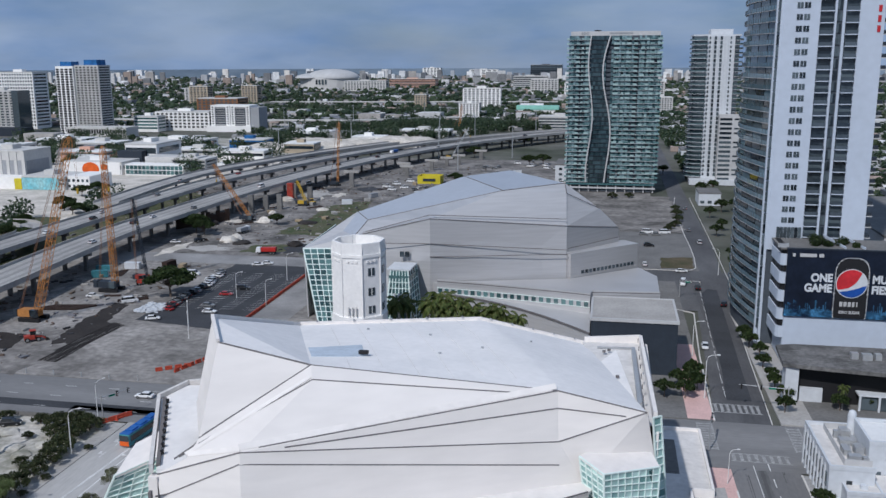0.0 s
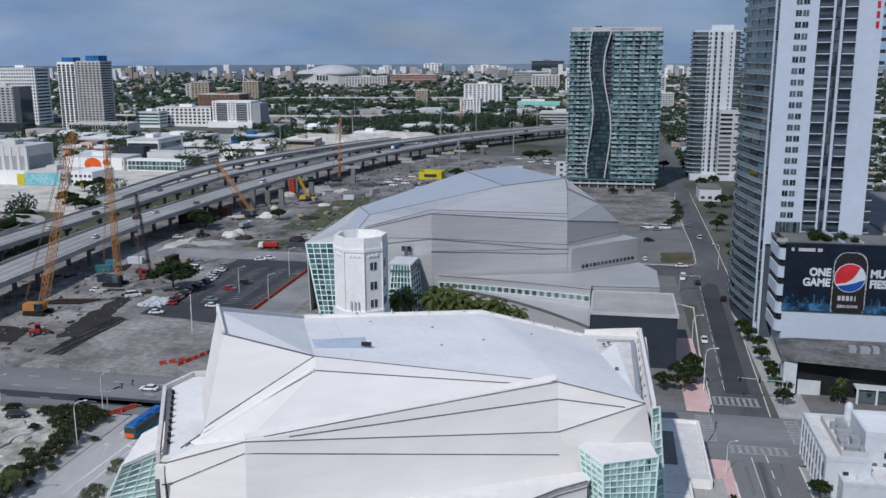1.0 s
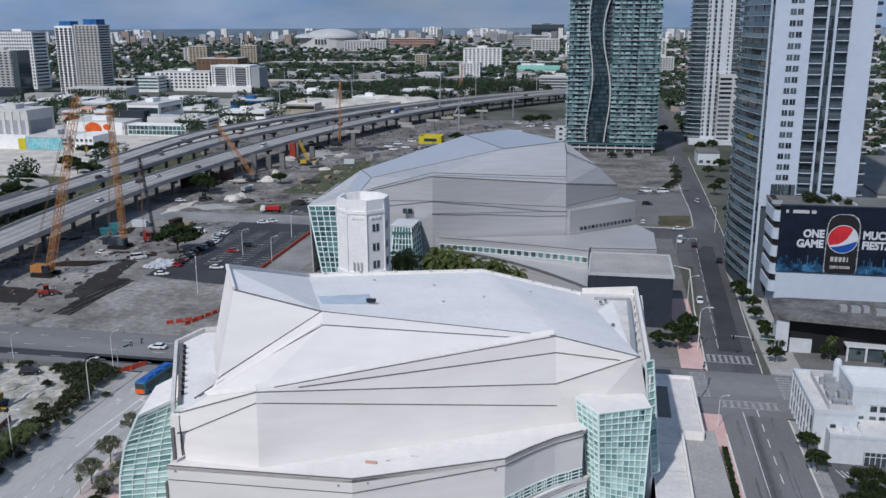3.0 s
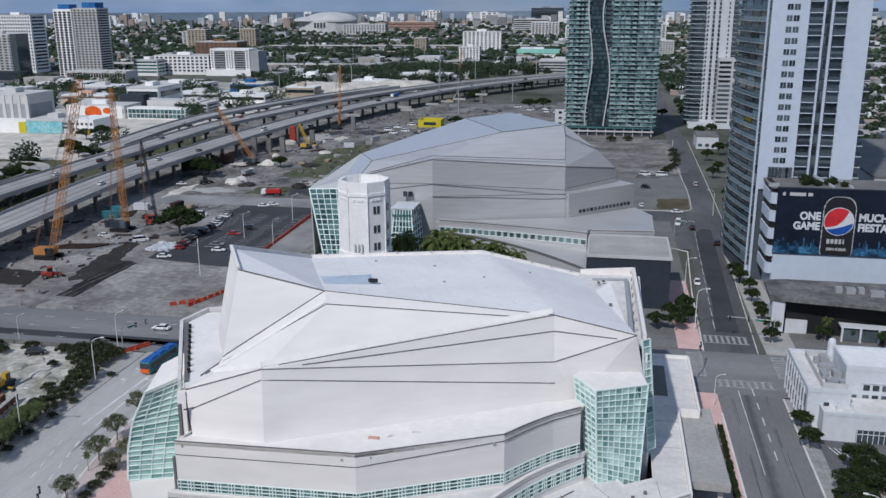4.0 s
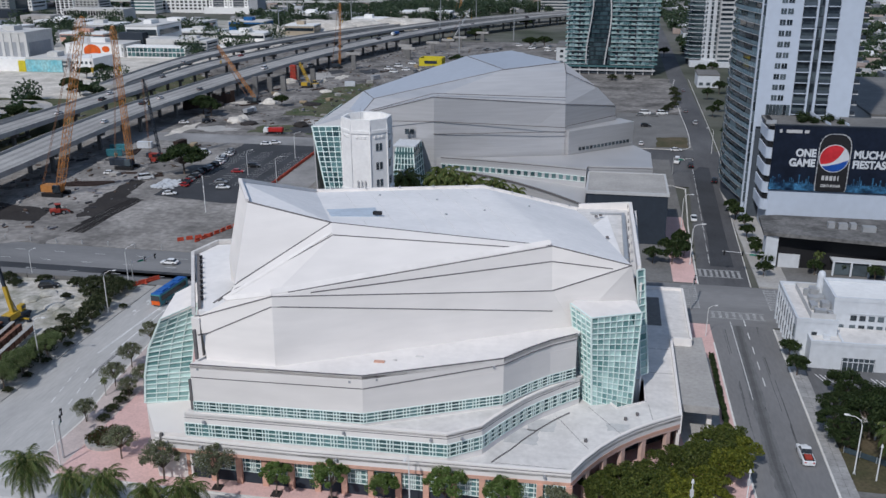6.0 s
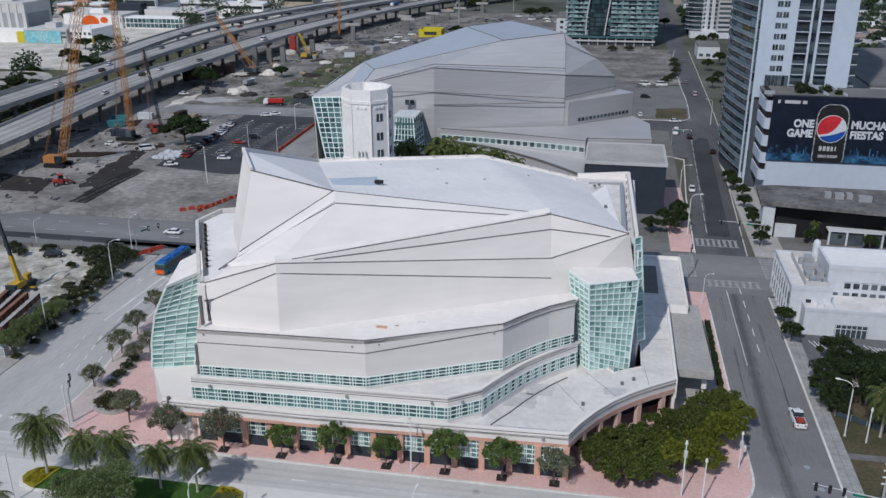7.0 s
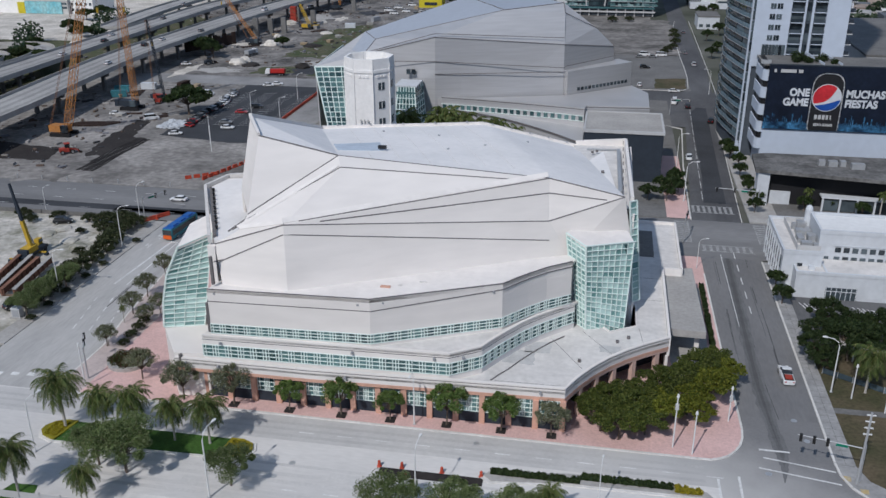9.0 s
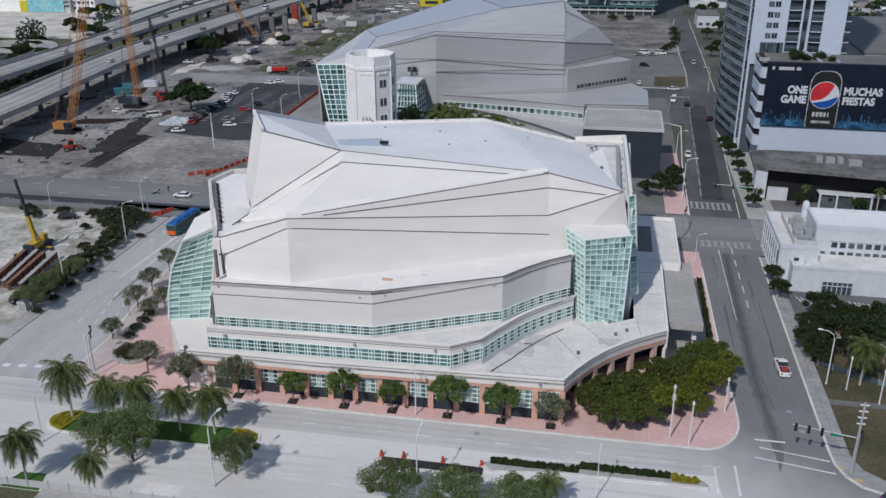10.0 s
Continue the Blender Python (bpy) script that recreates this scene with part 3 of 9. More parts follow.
bm = bmesh.new()
for row in range(4):
    for k in range(18):
        a = Vector((-121 + 8.4 * row, 172 + 2.9 * k, 0.056))
        if a.y < 232:
            bar(bm, a, a + Vector((4.8, 1.2, 0)), 0.12, 0.012)
tagged(part("bay_marking", bm, M["paint"]), "faint white bay lines of the car park", "road marking", kind="structure")


def crosswalk(x0, x1, y0, y1, along_x, n):
    bm = bmesh.new()
    za, zb = 0.01, 0.02
    if along_x:
        box(bm, x0, x1, y0, y0 + 0.35, za, zb)
        box(bm, x0, x1, y1 - 0.35, y1, za, zb)
        for i in range(n):
            x = x0 + (x1 - x0) * (i + 0.5) / n
            box(bm, x - 0.35, x + 0.35, y0 + 0.35, y1 - 0.35, za, zb)
    else:
        box(bm, x0, x0 + 0.35, y0, y1, za, zb)
        box(bm, x1 - 0.35, x1, y0, y1, za, zb)
        for i in range(n):
            y = y0 + (y1 - y0) * (i + 0.5) / n
            box(bm, x0 + 0.35, x1 - 0.35, y - 0.35, y + 0.35, za, zb)
    return tagged(part("crosswalk", bm, M["paint_worn"]), "ladder-striped white zebra crossing at the junction", "crosswalk", "crossings at the junction", kind="structure")


crosswalk(48.2, 60.2, 83.6, 87.6, True, 8)
crosswalk(47.6, 58.5, 109.8, 115.2, True, 8)
crosswalk(42.8, 46.4, 88.5, 103.0, False, 11)
crosswalk(62.0, 65.0, 90.0, 103.0, False, 9)

bm = bmesh.new()
for y in range(1, 41):
    box(bm, 61.25, 63.85 if y < 31 else 62.35, 1.9 * y + 1.0, 1.9 * y + 1.06, 0.136, 0.145)
box(bm, 62.5, 62.56, 3, 60, 0.136, 0.145)
tagged(part("slab_joint", bm, M["concrete_dk"]), "dark joints between pavement slabs", "pavement joint", kind="structure")
for x, y in ((61.9, -0.3), (63.7, -3.0)):
    sheet("tactile_pad", [(x - 0.6, y - 0.5), (x + 0.5, y - 0.6), (x + 0.6, y + 0.5), (x - 0.5, y + 0.6)], 0.152, M["yel_pad"], "worn yellow tactile pad at the dropped kerb", "tactile pad", 0.03)
track = [(53.6, 80), (53.3, 66), (53.2, 54), (52.97, 41), (52.84, 23.7), (53.23, 12.8), (53.7, 4.6), (53.5, 0.5), (52.9, -3.3)]
for w, v, z, y_end in ((2.6, 0.165, 0.0145, 0), (1.7, 0.135, 0.017, 1), (0.8, 0.105, 0.0195, 2)):
    pts = track[:len(track) - y_end]
    rgk = random.Random(int(w * 10))
    fine = [Vector((*a, 0)).lerp(Vector((*b, 0)), q / 6) for a, b in zip(pts, pts[1:]) for q in range(6)]
    wid = [w * (0.36 + 0.2 * rgk.random()) * min(1.0, (len(fine) - q) / 16 + 0.03) for q in range(len(fine))]
    ring = [(p.x - h, p.y) for p, h in zip(fine, wid)] + [(p.x + h, p.y) for p, h in list(zip(fine, wid))[::-1]]
    tagged(part("tyre_band", prism(bmesh.new(), ring, -0.01, z), mat("tyre_band_asphalt", (v, v, v * 1.01), 0.85, var=0.12, big=0.3, small=2.5)), "dark band rubbed into the street by tyres", "tyre track", kind="structure")

# darkened wheel tracks on the street: thin broken streaks that overlap into soft bands
bm = bmesh.new()
rgt = random.Random(12)
for x, w, ya, yb, n in ((52.3, 1.6, 8, 80, 14), (50.0, 0.9, 16, 80, 6), (56.9, 1.0, 30, 80, 9), (52.6, 1.6, 118, 250, 16), (57.6, 1.2, 120, 230, 8), (-69.0, 1.8, 36, 80, 9), (-74.6, 1.6, 30, 80, 6)):
    for k in range(n):
        cx = x + w * (0.5 + 0.28 * rgt.gauss(0, 1))
        y0 = ya + (yb - ya) * rgt.random() ** 1.3
        ln = (yb - ya) * (0.08 + 0.25 * rgt.random())
        lean = -0.6 * max(0.0, 1 - (y0 - ya) / 14) if x == 52.3 else 0.0
        bar(bm, (cx - 2.0 * lean, y0, 0.004 + 0.00004 * k), (cx, min(yb, y0 + ln), 0.004 + 0.00004 * k), 0.07 + 0.16 * rgt.random(), 0.006)
tagged(part("tyre_track", bm, M["tyre_mark"]), "dark tyre-worn tracks along the street", "tyre track", kind="structure")
bm = bmesh.new()
for y, w in ((-1.5, 0.7), (-3.0, 0.6), (-4.7, 0.7)):
    box(bm, -98, 41.8, y, y + w, 0.009, 0.013)
tagged(part("wheel_track", bm, mat("wheel_worn_asphalt", (0.50, 0.488, 0.47), 0.9, var=0.07, big=0.06, small=2.0, bump=0.06, col2=(0.40, 0.39, 0.38))), "faint darker wheel tracks along the worn lane", "wheel track", kind="structure")
bm = bmesh.new()
for y, w in ((-14.2, 0.8), (-15.9, 0.8), (-18.6, 0.7), (-20.2, 0.7), (-11.9, 0.6)):
    box(bm, -190, 100, y, y + w, 0.002, 0.005)
for x, y, w, d in ((-70, -16, 5, 2.6), (-33, -18.5, 3, 2), (-12, -14.5, 4.5, 2.2), (20, -13.6, 3.4, 2.0), (31, -17, 6, 2.4), (-52, -20.6, 4, 1.6), (12, -19.4, 2.6, 3.0)):
    box(bm, x, x + w, y, y + d, 0.006, 0.01)
tagged(part("wheel_track", bm, mat("pale_worn_strip", (0.60, 0.583, 0.56), 0.9, var=0.07, big=0.06, small=2.0, bump=0.06, col2=(0.47, 0.458, 0.445))), "faint wheel tracks and repairs in the pale road", "wheel track", kind="structure")
bm = bmesh.new()
for x, w in ((-62, 2.2), (-30, 1.6), (-100, 3.0)):
    box(bm, x - 40, x + 30, 82 + w, 82.8 + 2 * w, 0.008, 0.012)
tagged(part("asphalt_patch", bm, M["asphalt_dk"]), "dark repair patches in the asphalt", "road patch", kind="structure")


# ---- the front concert hall ----
hall = thing("concert_hall", "pale faceted concert hall with mint glass towers and stepped terraces", "concert hall")

Q0, QM, Q2, Q3 = (-34.8, 4.7, 19.6), (-23.7, 5.9, 19.7), (19.4, 25.6, 19.8), (30.2, 34.3, 19.8)
N0, N1, N2, N3 = (-36.2, 7.8, 26.4), (-24.5, 8.2, 30.3), (15.7, 28.6, 26.0), (28.3, 33.3, 29.5)
E0, W0 = (-32.0, 8.4, 28.9), (-31.35, 10.7, 30.7)
C, C2, I = (-19.53, 22.8, 37.56), (-18.4, 20.1, 36.4), (15.3, 31.0, 32.9)
HB, RL, X0 = (-32.2, 19.9, 41.2), (-37.6, 29.8, 41.7), (-36.4, 20.5, 31.5)
D, E, F, RR = (-34.2, 58.5, 32.1), (-1.6, 68.7, 31.8), (18.0, 76.3, 25.7), (28.7, 77.1, 26.4)
GT = (29.6, 34.8, 28.6)

from mathutils.bvhtree import BVHTree


def flush(p, a, b, c):
    """p moved along y into the plane through a, b and c."""
    n = (Vector(b) - Vector(a)).cross(Vector(c) - Vector(a))
    return (p[0], a[1] - (n.x * (p[0] - a[0]) + n.z * (p[2] - a[2])) / n.y, p[2])


Q2 = flush(Q2, QM, N1, N2)
Q0 = flush(Q0, QM, N1, N0)

SHELL = ((Q0, QM, N1, N0), (QM, Q2, N2, N1), (Q2, Q3, N3, N2), (N1, N2, I), (N2, N3, I), (E0, N1, I, C2), (N0, N1, E0), (W0, C, HB), (E0, C2, C, W0), (RL, HB, W0, X0), (C2, I, C))
tri_v, tri_f = [], []
for pts in SHELL:
    bm = bmesh.new()
    nn = facet(bm, pts)
    bmesh.ops.triangulate(bm, faces=bm.faces[:])
    for f in bm.faces:
        if f.normal.dot(nn) > 0.5 or f.calc_area() > 1:
            tri_f.append([len(tri_v) + k for k in range(3)])
            tri_v += [v.co.copy() for v in f.verts]
    part("wall_panel", bm, M["hall_wall"], hall)
shell_bvh = BVHTree.FromPolygons(tri_v, tri_f)


def ribbon(a, b, w, material, name, label, shift=0.0, lift=0.035):
    """A thin strip that lies on the shell from a to b."""
    a, b = Vector(a), Vector(b)
    out = Vector((0.05, -0.75, 0.66))
    b3 = bmesh.new()
    rows = []
    n = max(4, int((b - a).length / 1.5))
    for k in range(n + 1):
        q = a.lerp(b, k / n)
        hit = shell_bvh.ray_cast(q + out * 7, -out)
        p = hit[0] if hit[0] is not None and (hit[0] - q).length < 6 else q
        d = (b - a).normalized()
        sd = out.cross(d).normalized()
        c = p + sd * shift
        rows.append([b3.verts.new(c + sd * x + out * z) for x, z in ((-w / 2, -0.12), (w / 2, -0.12), (w / 2, lift), (-w / 2, lift))])
    for r0, r1 in zip(rows, rows[1:]):
        for k in range(4):
            b3.faces.new((r0[k], r0[(k + 1) % 4], r1[(k + 1) % 4], r1[k]))
    b3.faces.new(rows[0][::-1])
    b3.faces.new(rows[-1])
    bmesh.ops.recalc_face_normals(b3, faces=b3.faces)
    part(name, b3, material, hall, label)


SG = (20.5, 70, 27.6)
for pts in ((RL, HB, C), (RL, C, D)):
    bm = bmesh.new()
    facet(bm, pts, 0.3, (0, 45, 0))
    part("roof_panel", bm, M["hall_roof"], hall, "white membrane roof facet")


def grid_roof(a0, a1, b0, b1, n, bulge):
    """A gently domed roof between two edges, each given as a bent line."""
    def along(line, f):
        k = min(int(f * (len(line) - 1)), len(line) - 2)
        g = f * (len(line) - 1) - k
        return Vector(line[k]).lerp(Vector(line[k + 1]), g)
    b3 = bmesh.new()
    rows = [[b3.verts.new(along(a0, i / n).lerp(along(b0, i / n), j / n) + Vector((0, 0, bulge * math.sin(math.pi * j / n) * math.sin(math.pi * i / n)))) for i in range(n + 1)] for j in range(n + 1)]
    low = [[b3.verts.new(v.co - Vector((0, 0, 0.3))) for v in row] for row in rows]
    for j in range(n):
        for i in range(n):
            b3.faces.new((rows[j][i], rows[j][i + 1], rows[j + 1][i + 1], rows[j + 1][i])).smooth = True
            b3.faces.new((low[j][i], low[j + 1][i], low[j + 1][i + 1], low[j][i + 1]))
    return b3


dome = grid_roof((C, I, N3), None, (D, E, F), None, 24, 0.9)
dome_bvh = BVHTree.FromBMesh(dome)
part("main_roof", dome, M["hall_roof"], hall, "white gently domed membrane roof")
bm = bmesh.new()
facet(bm, (F, N3, (27.4, 40, 27.2), (24.0, 72, 26.2)), 0.3, (0, 45, 0))
part("roof_panel", bm, M["hall_roof"], hall, "white membrane roof facet")

# side and rear walls below the roof
for a, b in ((RL, D), (D, E), (E, F), (F, (28.7, 77.1, 26.0)), ((30.0, 77.1, 26.0), (30.2, 34.6, 26.0)), (X0, RL)):
    bm = bmesh.new()
    facet(bm, (a, b, (b[0], b[1], 0), (a[0], a[1], 0)), 0.4)
    part("rear_wall", bm, M["hall_wall"], hall)

# dark joints between the shells
def joint(a, b, w=0.3):
    ribbon(a, b, w * 0.62, M["joint"], "shell_joint", "dark recessed joint between pale panels")


M0, M1, M2 = (-36.0, 6.5, 23.9), (-24.5, 7.75, 28.9), (16.0, 26.9, 23.6)
joint(M0, M1)
joint(M1, M2)
joint(N0, N1)
joint(N1, N2, 0.26)
joint(N2, N3)
joint((-22.4, 9.6, 30.6), I)
joint((-19.4, 11.6, 29.7), (15.4, 29.6, 31.0), 0.34)
joint((15.4, 29.6, 31.0), (25.3, 31.6, 29.7))
joint(C, I)
joint(I, N3)
joint(C, (-34.2, 8.9, 28.3))
joint(C2, (9.5, 28.5, 33.2), 0.3)
joint(C2, (-33.4, 8.8, 28.7), 0.3)
joint(W0, C, 0.25)
joint(HB, C, 0.4)

# bright sloping ledge bands between the shells
ribbon(N1, I, 0.9, M["hall_light"], "ledge_band", "bright white sloping ledge", 0.75, 0.03)
ribbon(E0, N1, 0.7, M["hall_light"], "ledge_band", "bright white sloping ledge", 0.5, 0.03)
ribbon(E0, C2, 0.5, M["hall_light"], "ledge_band", "bright white sloping ledge", 0.6, 0.03)

# parapets on the roof edge
for a, b, h in ((RL, D, 0.4), (D, E, 0.4), (E, F, 0.4), (RL, HB, 0.35)):
    bm = bmesh.new()
    bar(bm, Vector(a) + Vector((0, 0, h / 2)), Vector(b) + Vector((0, 0, h / 2)), 0.5, h + 0.3)
    part("parapet", bm, M["hall_light"], hall, "white roof parapet")
for a, b in ((F, (28.7, 77.1, 26.4)), ((28.7, 77.1, 26.4), (29.6, 35.0, 27.6))):
    bm = bmesh.new()
    bar(bm, Vector(a) + Vector((0, 0, 0.6)), Vector(b) + Vector((0, 0, 0.6)), 0.6, 1.6)
    part("parapet", bm, M["hall_light"], hall, "white roof parapet")
bm = bmesh.new()
facet(bm, ((17.5, 76, 26.2), (28.9, 77, 26.2), (29.6, 36, 26.2), (27.0, 38, 26.2)), 0.3, (0, 45, 0))
part("roof_gutter", bm, M["hall_ledge"], hall, "grey roof terrace beside the parapet")
bm = bmesh.new()
bar(bm, (27.2, 72, 26.6), (27.6, 42, 27.2), 0.7, 0.7)
bar(bm, (20.5, 72.0, 26.5), (26.8, 72.6, 26.5), 0.3, 0.3)
part("roof_duct", bm, M["steel"], hall, "grey roof duct along the parapet")
for k in range(8):
    block("roof_vent", hall, M["joint"], (28.1, 38 + 5 * k, 28.0), (0.15, 0.5, 0.7))
for c in ((21.8, 68.5, 26.9), (22.7, 69.6, 26.9), (24.2, 55.0, 27.0), (23.6, 53.5, 27.0)):
    block("roof_vent", hall, M["joint"], c, (0.6, 0.45, 0.4))
bm = bmesh.new()
box(bm, -15.5, -14.0, 33.3, 33.9, 35.9, 36.45)
part("roof_hatch", bm, M["black"], hall, "black roof hatch")
bm = bmesh.new()
rows = []
pa, pb, pc, pd = Vector((-21.6, 29.0)), Vector((-14.4, 33.2)), Vector((-17.2, 41.2)), Vector((-24.6, 36.0))
for jj in range(9):
    for zz in (0.05, -0.1):
        row = []
        for ii in range(9):
            q = pa.lerp(pb, ii / 8).lerp(pd.lerp(pc, ii / 8), jj / 8)
            hit = dome_bvh.ray_cast(Vector((q.x, q.y, 60)), Vector((0, 0, -1)))[0]
            row.append(bm.verts.new((q.x, q.y, (hit.z if hit else 36.0) + zz)))
        rows.append(row)
for jj in range(8):
    for ii in range(8):
        a, b = rows[2 * jj], rows[2 * jj + 2]
        bm.faces.new((a[ii], a[ii + 1], b[ii + 1], b[ii]))
for ring in (rows[0], rows[16]):
    low = rows[1] if ring is rows[0] else rows[17]
    for ii in range(8):
        bm.faces.new((ring[ii], low[ii], low[ii + 1], ring[ii + 1]))
part("roof_patch", bm, mat("pale_blue_membrane", (0.56, 0.63, 0.71), 0.6, var=0.12, big=0.3, small=1.5), hall, "pale blue patch of roof membrane")

# left shelf, its dark gap and the wall under it
bm = bmesh.new()
prism(bm, [(-47.9, 31.0), (-36.2, 7.8), (-31.5, 9.0), (-34.8, 20.5), (-37.4, 30), (-36, 40), (-46.5, 37.5)], 26.6, 27.2)
part("side_terrace", bm, M["hall_roof"], hall, "white side terrace")
for a, b in (((-48.3, 31.2), (-36.9, 7.6)), ((-48.3, 31.2), (-46.6, 38.0)), ((-46.6, 38.0), (-37.4, 42))):
    bm = bmesh.new()
    bar(bm, (*a, 27.3), (*b, 27.3), 0.55, 1.3)
    part("terrace_parapet", bm, M["hall_ledge"], hall, "grey terrace parapet")
bm = bmesh.new()
bar(bm, (-47.1, 30.9, 27.4), (-36.4, 8.6, 27.4), 0.5, 0.5)
part("terrace_gap", bm, M["joint"], hall, "dark slot behind the parapet")
for k in range(9):
    block("terrace_bracket", hall, M["black"], (-46.0 + 1.05 * k, 29.6 - 2.2 * k, 27.6), (0.4, 0.4, 0.6))
bm = bmesh.new()
prism(bm, [(-47.9, 31.0), (-36.2, 7.8), (-35, 12), (-30, 30), (-36, 45), (-46.5, 37.5)], 7.0, 26.6)
part("side_wall", bm, M["hall_wall"], hall)
part("end_wall", boxes((-37.3, -36.0, 7.3, 8.6, 19.0, 26.2)), M["hall_wall"], hall)
for z0, z1, x, y in ((12.5, 17.6, -37.0, 3.85), (20.4, 25.2, -36.2, 5.2), (2.6, 8.2, -42.4, 3.0)):
    bm = boxes((x, x + 0.4, y, y + 0.5, z0, z1))
    part("shadow_gap", bm, M["joint"], hall, "dark vertical slot at the wall end")


def ring_wall(pts, z0, z1, t=0.5):
    """A wall of thickness t behind a bent line, in one piece."""
    b2 = bmesh.new()
    ps = [Vector(p) for p in pts]
    rows = []
    for i, p in enumerate(ps):
        d = (ps[min(i + 1, len(ps) - 1)] - ps[max(i - 1, 0)]).normalized()
        q = p + Vector((-d.y, d.x)) * t
        rows.append([b2.verts.new((*c, z)) for c, z in ((p, z0), (q, z0), (q, z1), (p, z1))])
    for a, b in zip(rows, rows[1:]):
        for k in range(4):
            b2.faces.new((a[k], a[(k + 1) % 4], b[(k + 1) % 4], b[k])[::-1])
    b2.faces.new(rows[0])
    b2.faces.new(rows[-1][::-1])
    bmesh.ops.recalc_face_normals(b2, faces=b2.faces)
    return b2


T3 = [(-36.6, 4.0), (-10.1, 5.0), (9.6, 14.4), (11.6, 17.0), (13.4, 19.2), (16.2, 22.2), (20.2, 25.4)]
T2 = [(-38.2, 3.7), (2.6, 4.7), (7.3, 8.0), (9.0, 11.2), (10.8, 14.2), (12.8, 17.4), (15.2, 20.4), (17.8, 23.2), (21.0, 26.4)]
P1 = [(-43.2, 3.0), (-20, 3.1), (20.8, 4.6), (22.6, 8.4), (25.0, 12.4), (27.4, 15.6), (30.2, 18.6), (33.4, 21.4), (37.4, 24.4)]
TOP3 = [(p[0] + 0.01, p[1] + 0.03) for p in T3]

part("upper_wall", ring_wall(T3, 13.95, 18.0), M["hall_wall"], hall)
part("upper_sill", ring_wall(T3, 11.6, 12.3), M["hall_light"], hall)
part("upper_cornice", ring_wall(TOP3, 17.9, 20.15), M["hall_wall"], hall)
bm = bmesh.new()
JZ = [18.0, 18.0, 19.1, 19.15, 19.2, 19.2, 19.2]
for i in range(len(T3) - 1):
    bar(bm, (T3[i][0], T3[i][1] + 0.26, JZ[i]), (T3[i + 1][0], T3[i + 1][1] + 0.26, JZ[i + 1]), 0.6, 0.11)
part("cornice_joint", bm, M["joint"], hall, "dark joint under the cornice")
part("cornice_cap", ring_wall([(p[0] + 0.02, p[1] - 0.05) for p in TOP3], 20.06, 20.2, 0.16), M["joint"], hall, "thin dark edge of the upper terrace")
bm = prism(bmesh.new(), [*TOP3, (22, 30), (-22, 9), (-36.2, 8.5)], 19.5, 19.95)
part("upper_terrace", bm, M["hall_light"], hall, "white upper terrace")
part("middle_wall", ring_wall(T2, 10.2, 12.0), M["hall_wall"], hall)
part("middle_sill", ring_wall(T2, 7.0, 8.1), M["hall_light"], hall)
part("middle_cap", ring_wall([(p[0], p[1] - 0.03) for p in T2], 11.1, 11.2, 0.4), M["joint"], hall, "dark joint below the parapet")
bm = prism(bmesh.new(), [*T2, (23, 30), (-20, 12), (-38, 8)], 11.4, 11.7)
part("middle_terrace", bm, M["hall_ledge"], hall, "pale middle terrace")
bm = prism(bmesh.new(), [*P1, (37.4, 54.5), (41.2, 54.5), (41.2, 81.0), (31.9, 81), (31.9, 28.7), (27.3, 25.7), (25.3, 28.4), (24, 32), (-30, 12), (-43.2, 12)], 6.6, 7.0)
part("podium_roof", bm, M["hall_ledge"], hall, "pale grey podium roof")
part("podium_roof", boxes((29.6, 31.9, 37.3, 81.0, 6.6, 7.0)), M["hall_ledge"], hall, "pale grey podium roof")
for a, b in (((25.3, 28.5), (27.3, 25.75)), ((27.3, 25.75), (31.9, 28.75)), ((31.9, 28.75), (31.9, 37.3))):
    bm = bmesh.new()
    bar(bm, (*a, 7.08), (*b, 7.08), 0.22, 0.3)
    part("well_kerb", bm, M["hall_light"], hall, "white upstand round the light well")
bm = bmesh.new()
prism(bm, [(29.9, 32.4), (30.9, 32.2), (31.3, 34.6), (29.9, 34.8)], 0.2, 9.4)
part("corner_pier", bm, M["hall_light"], hall, "white pier below the glass strip")
part("podium_fascia", ring_wall(P1, 5.9, 7.7), M["hall_wall"], hall)
part("podium_cap", ring_wall([(p[0], p[1] - 0.03) for p in P1], 7.36, 7.46, 0.3), M["joint"], hall, "dark line along the podium edge")
for a, b in (((37.4, 24.4), (37.4, 54.5)), ((37.4, 54.5), (41.2, 54.5)), ((41.2, 54.5), (41.2, 81)), ((41.2, 81), (24, 81))):
    bm = bmesh.new()
    bar(bm, (*a, 5.85), (*b, 5.85), 0.45, 3.5)
    part("podium_parapet", bm, M["hall_light"], hall, "white podium parapet")
bm = bmesh.new()
for a, b in (((37.2, 24.4), (37.2, 54.5)), ((41.0, 54.5), (41.0, 80.6)), ((41.0, 80.6), (-40, 80.6))):
    bar(bm, (*a, 2.0), (*b, 2.0), 0.5, 4.2)
part("podium_side_wall", bm, M["hall_wall"], hall)
bm = prism(bmesh.new(), [(28.6, 61), (36.0, 61), (36.0, 76), (28.6, 76)], 6.95, 7.05)
part("roof_gravel", bm, M["concrete_dk"], hall, "dark gravel bed on the podium roof")
bm = ring_wall([(9.1, 6.1), (10.1, 7.9), (11.4, 9.9), (13.2, 13.4), (15.3, 16.9), (17.4, 20.0), (19.7, 22.8)], 6.98, 7.1, 0.22)
part("roof_curb", bm, M["joint"], hall, "curved dark curb on the terrace")

# window bands: a pane to each opening with white bars proud of it


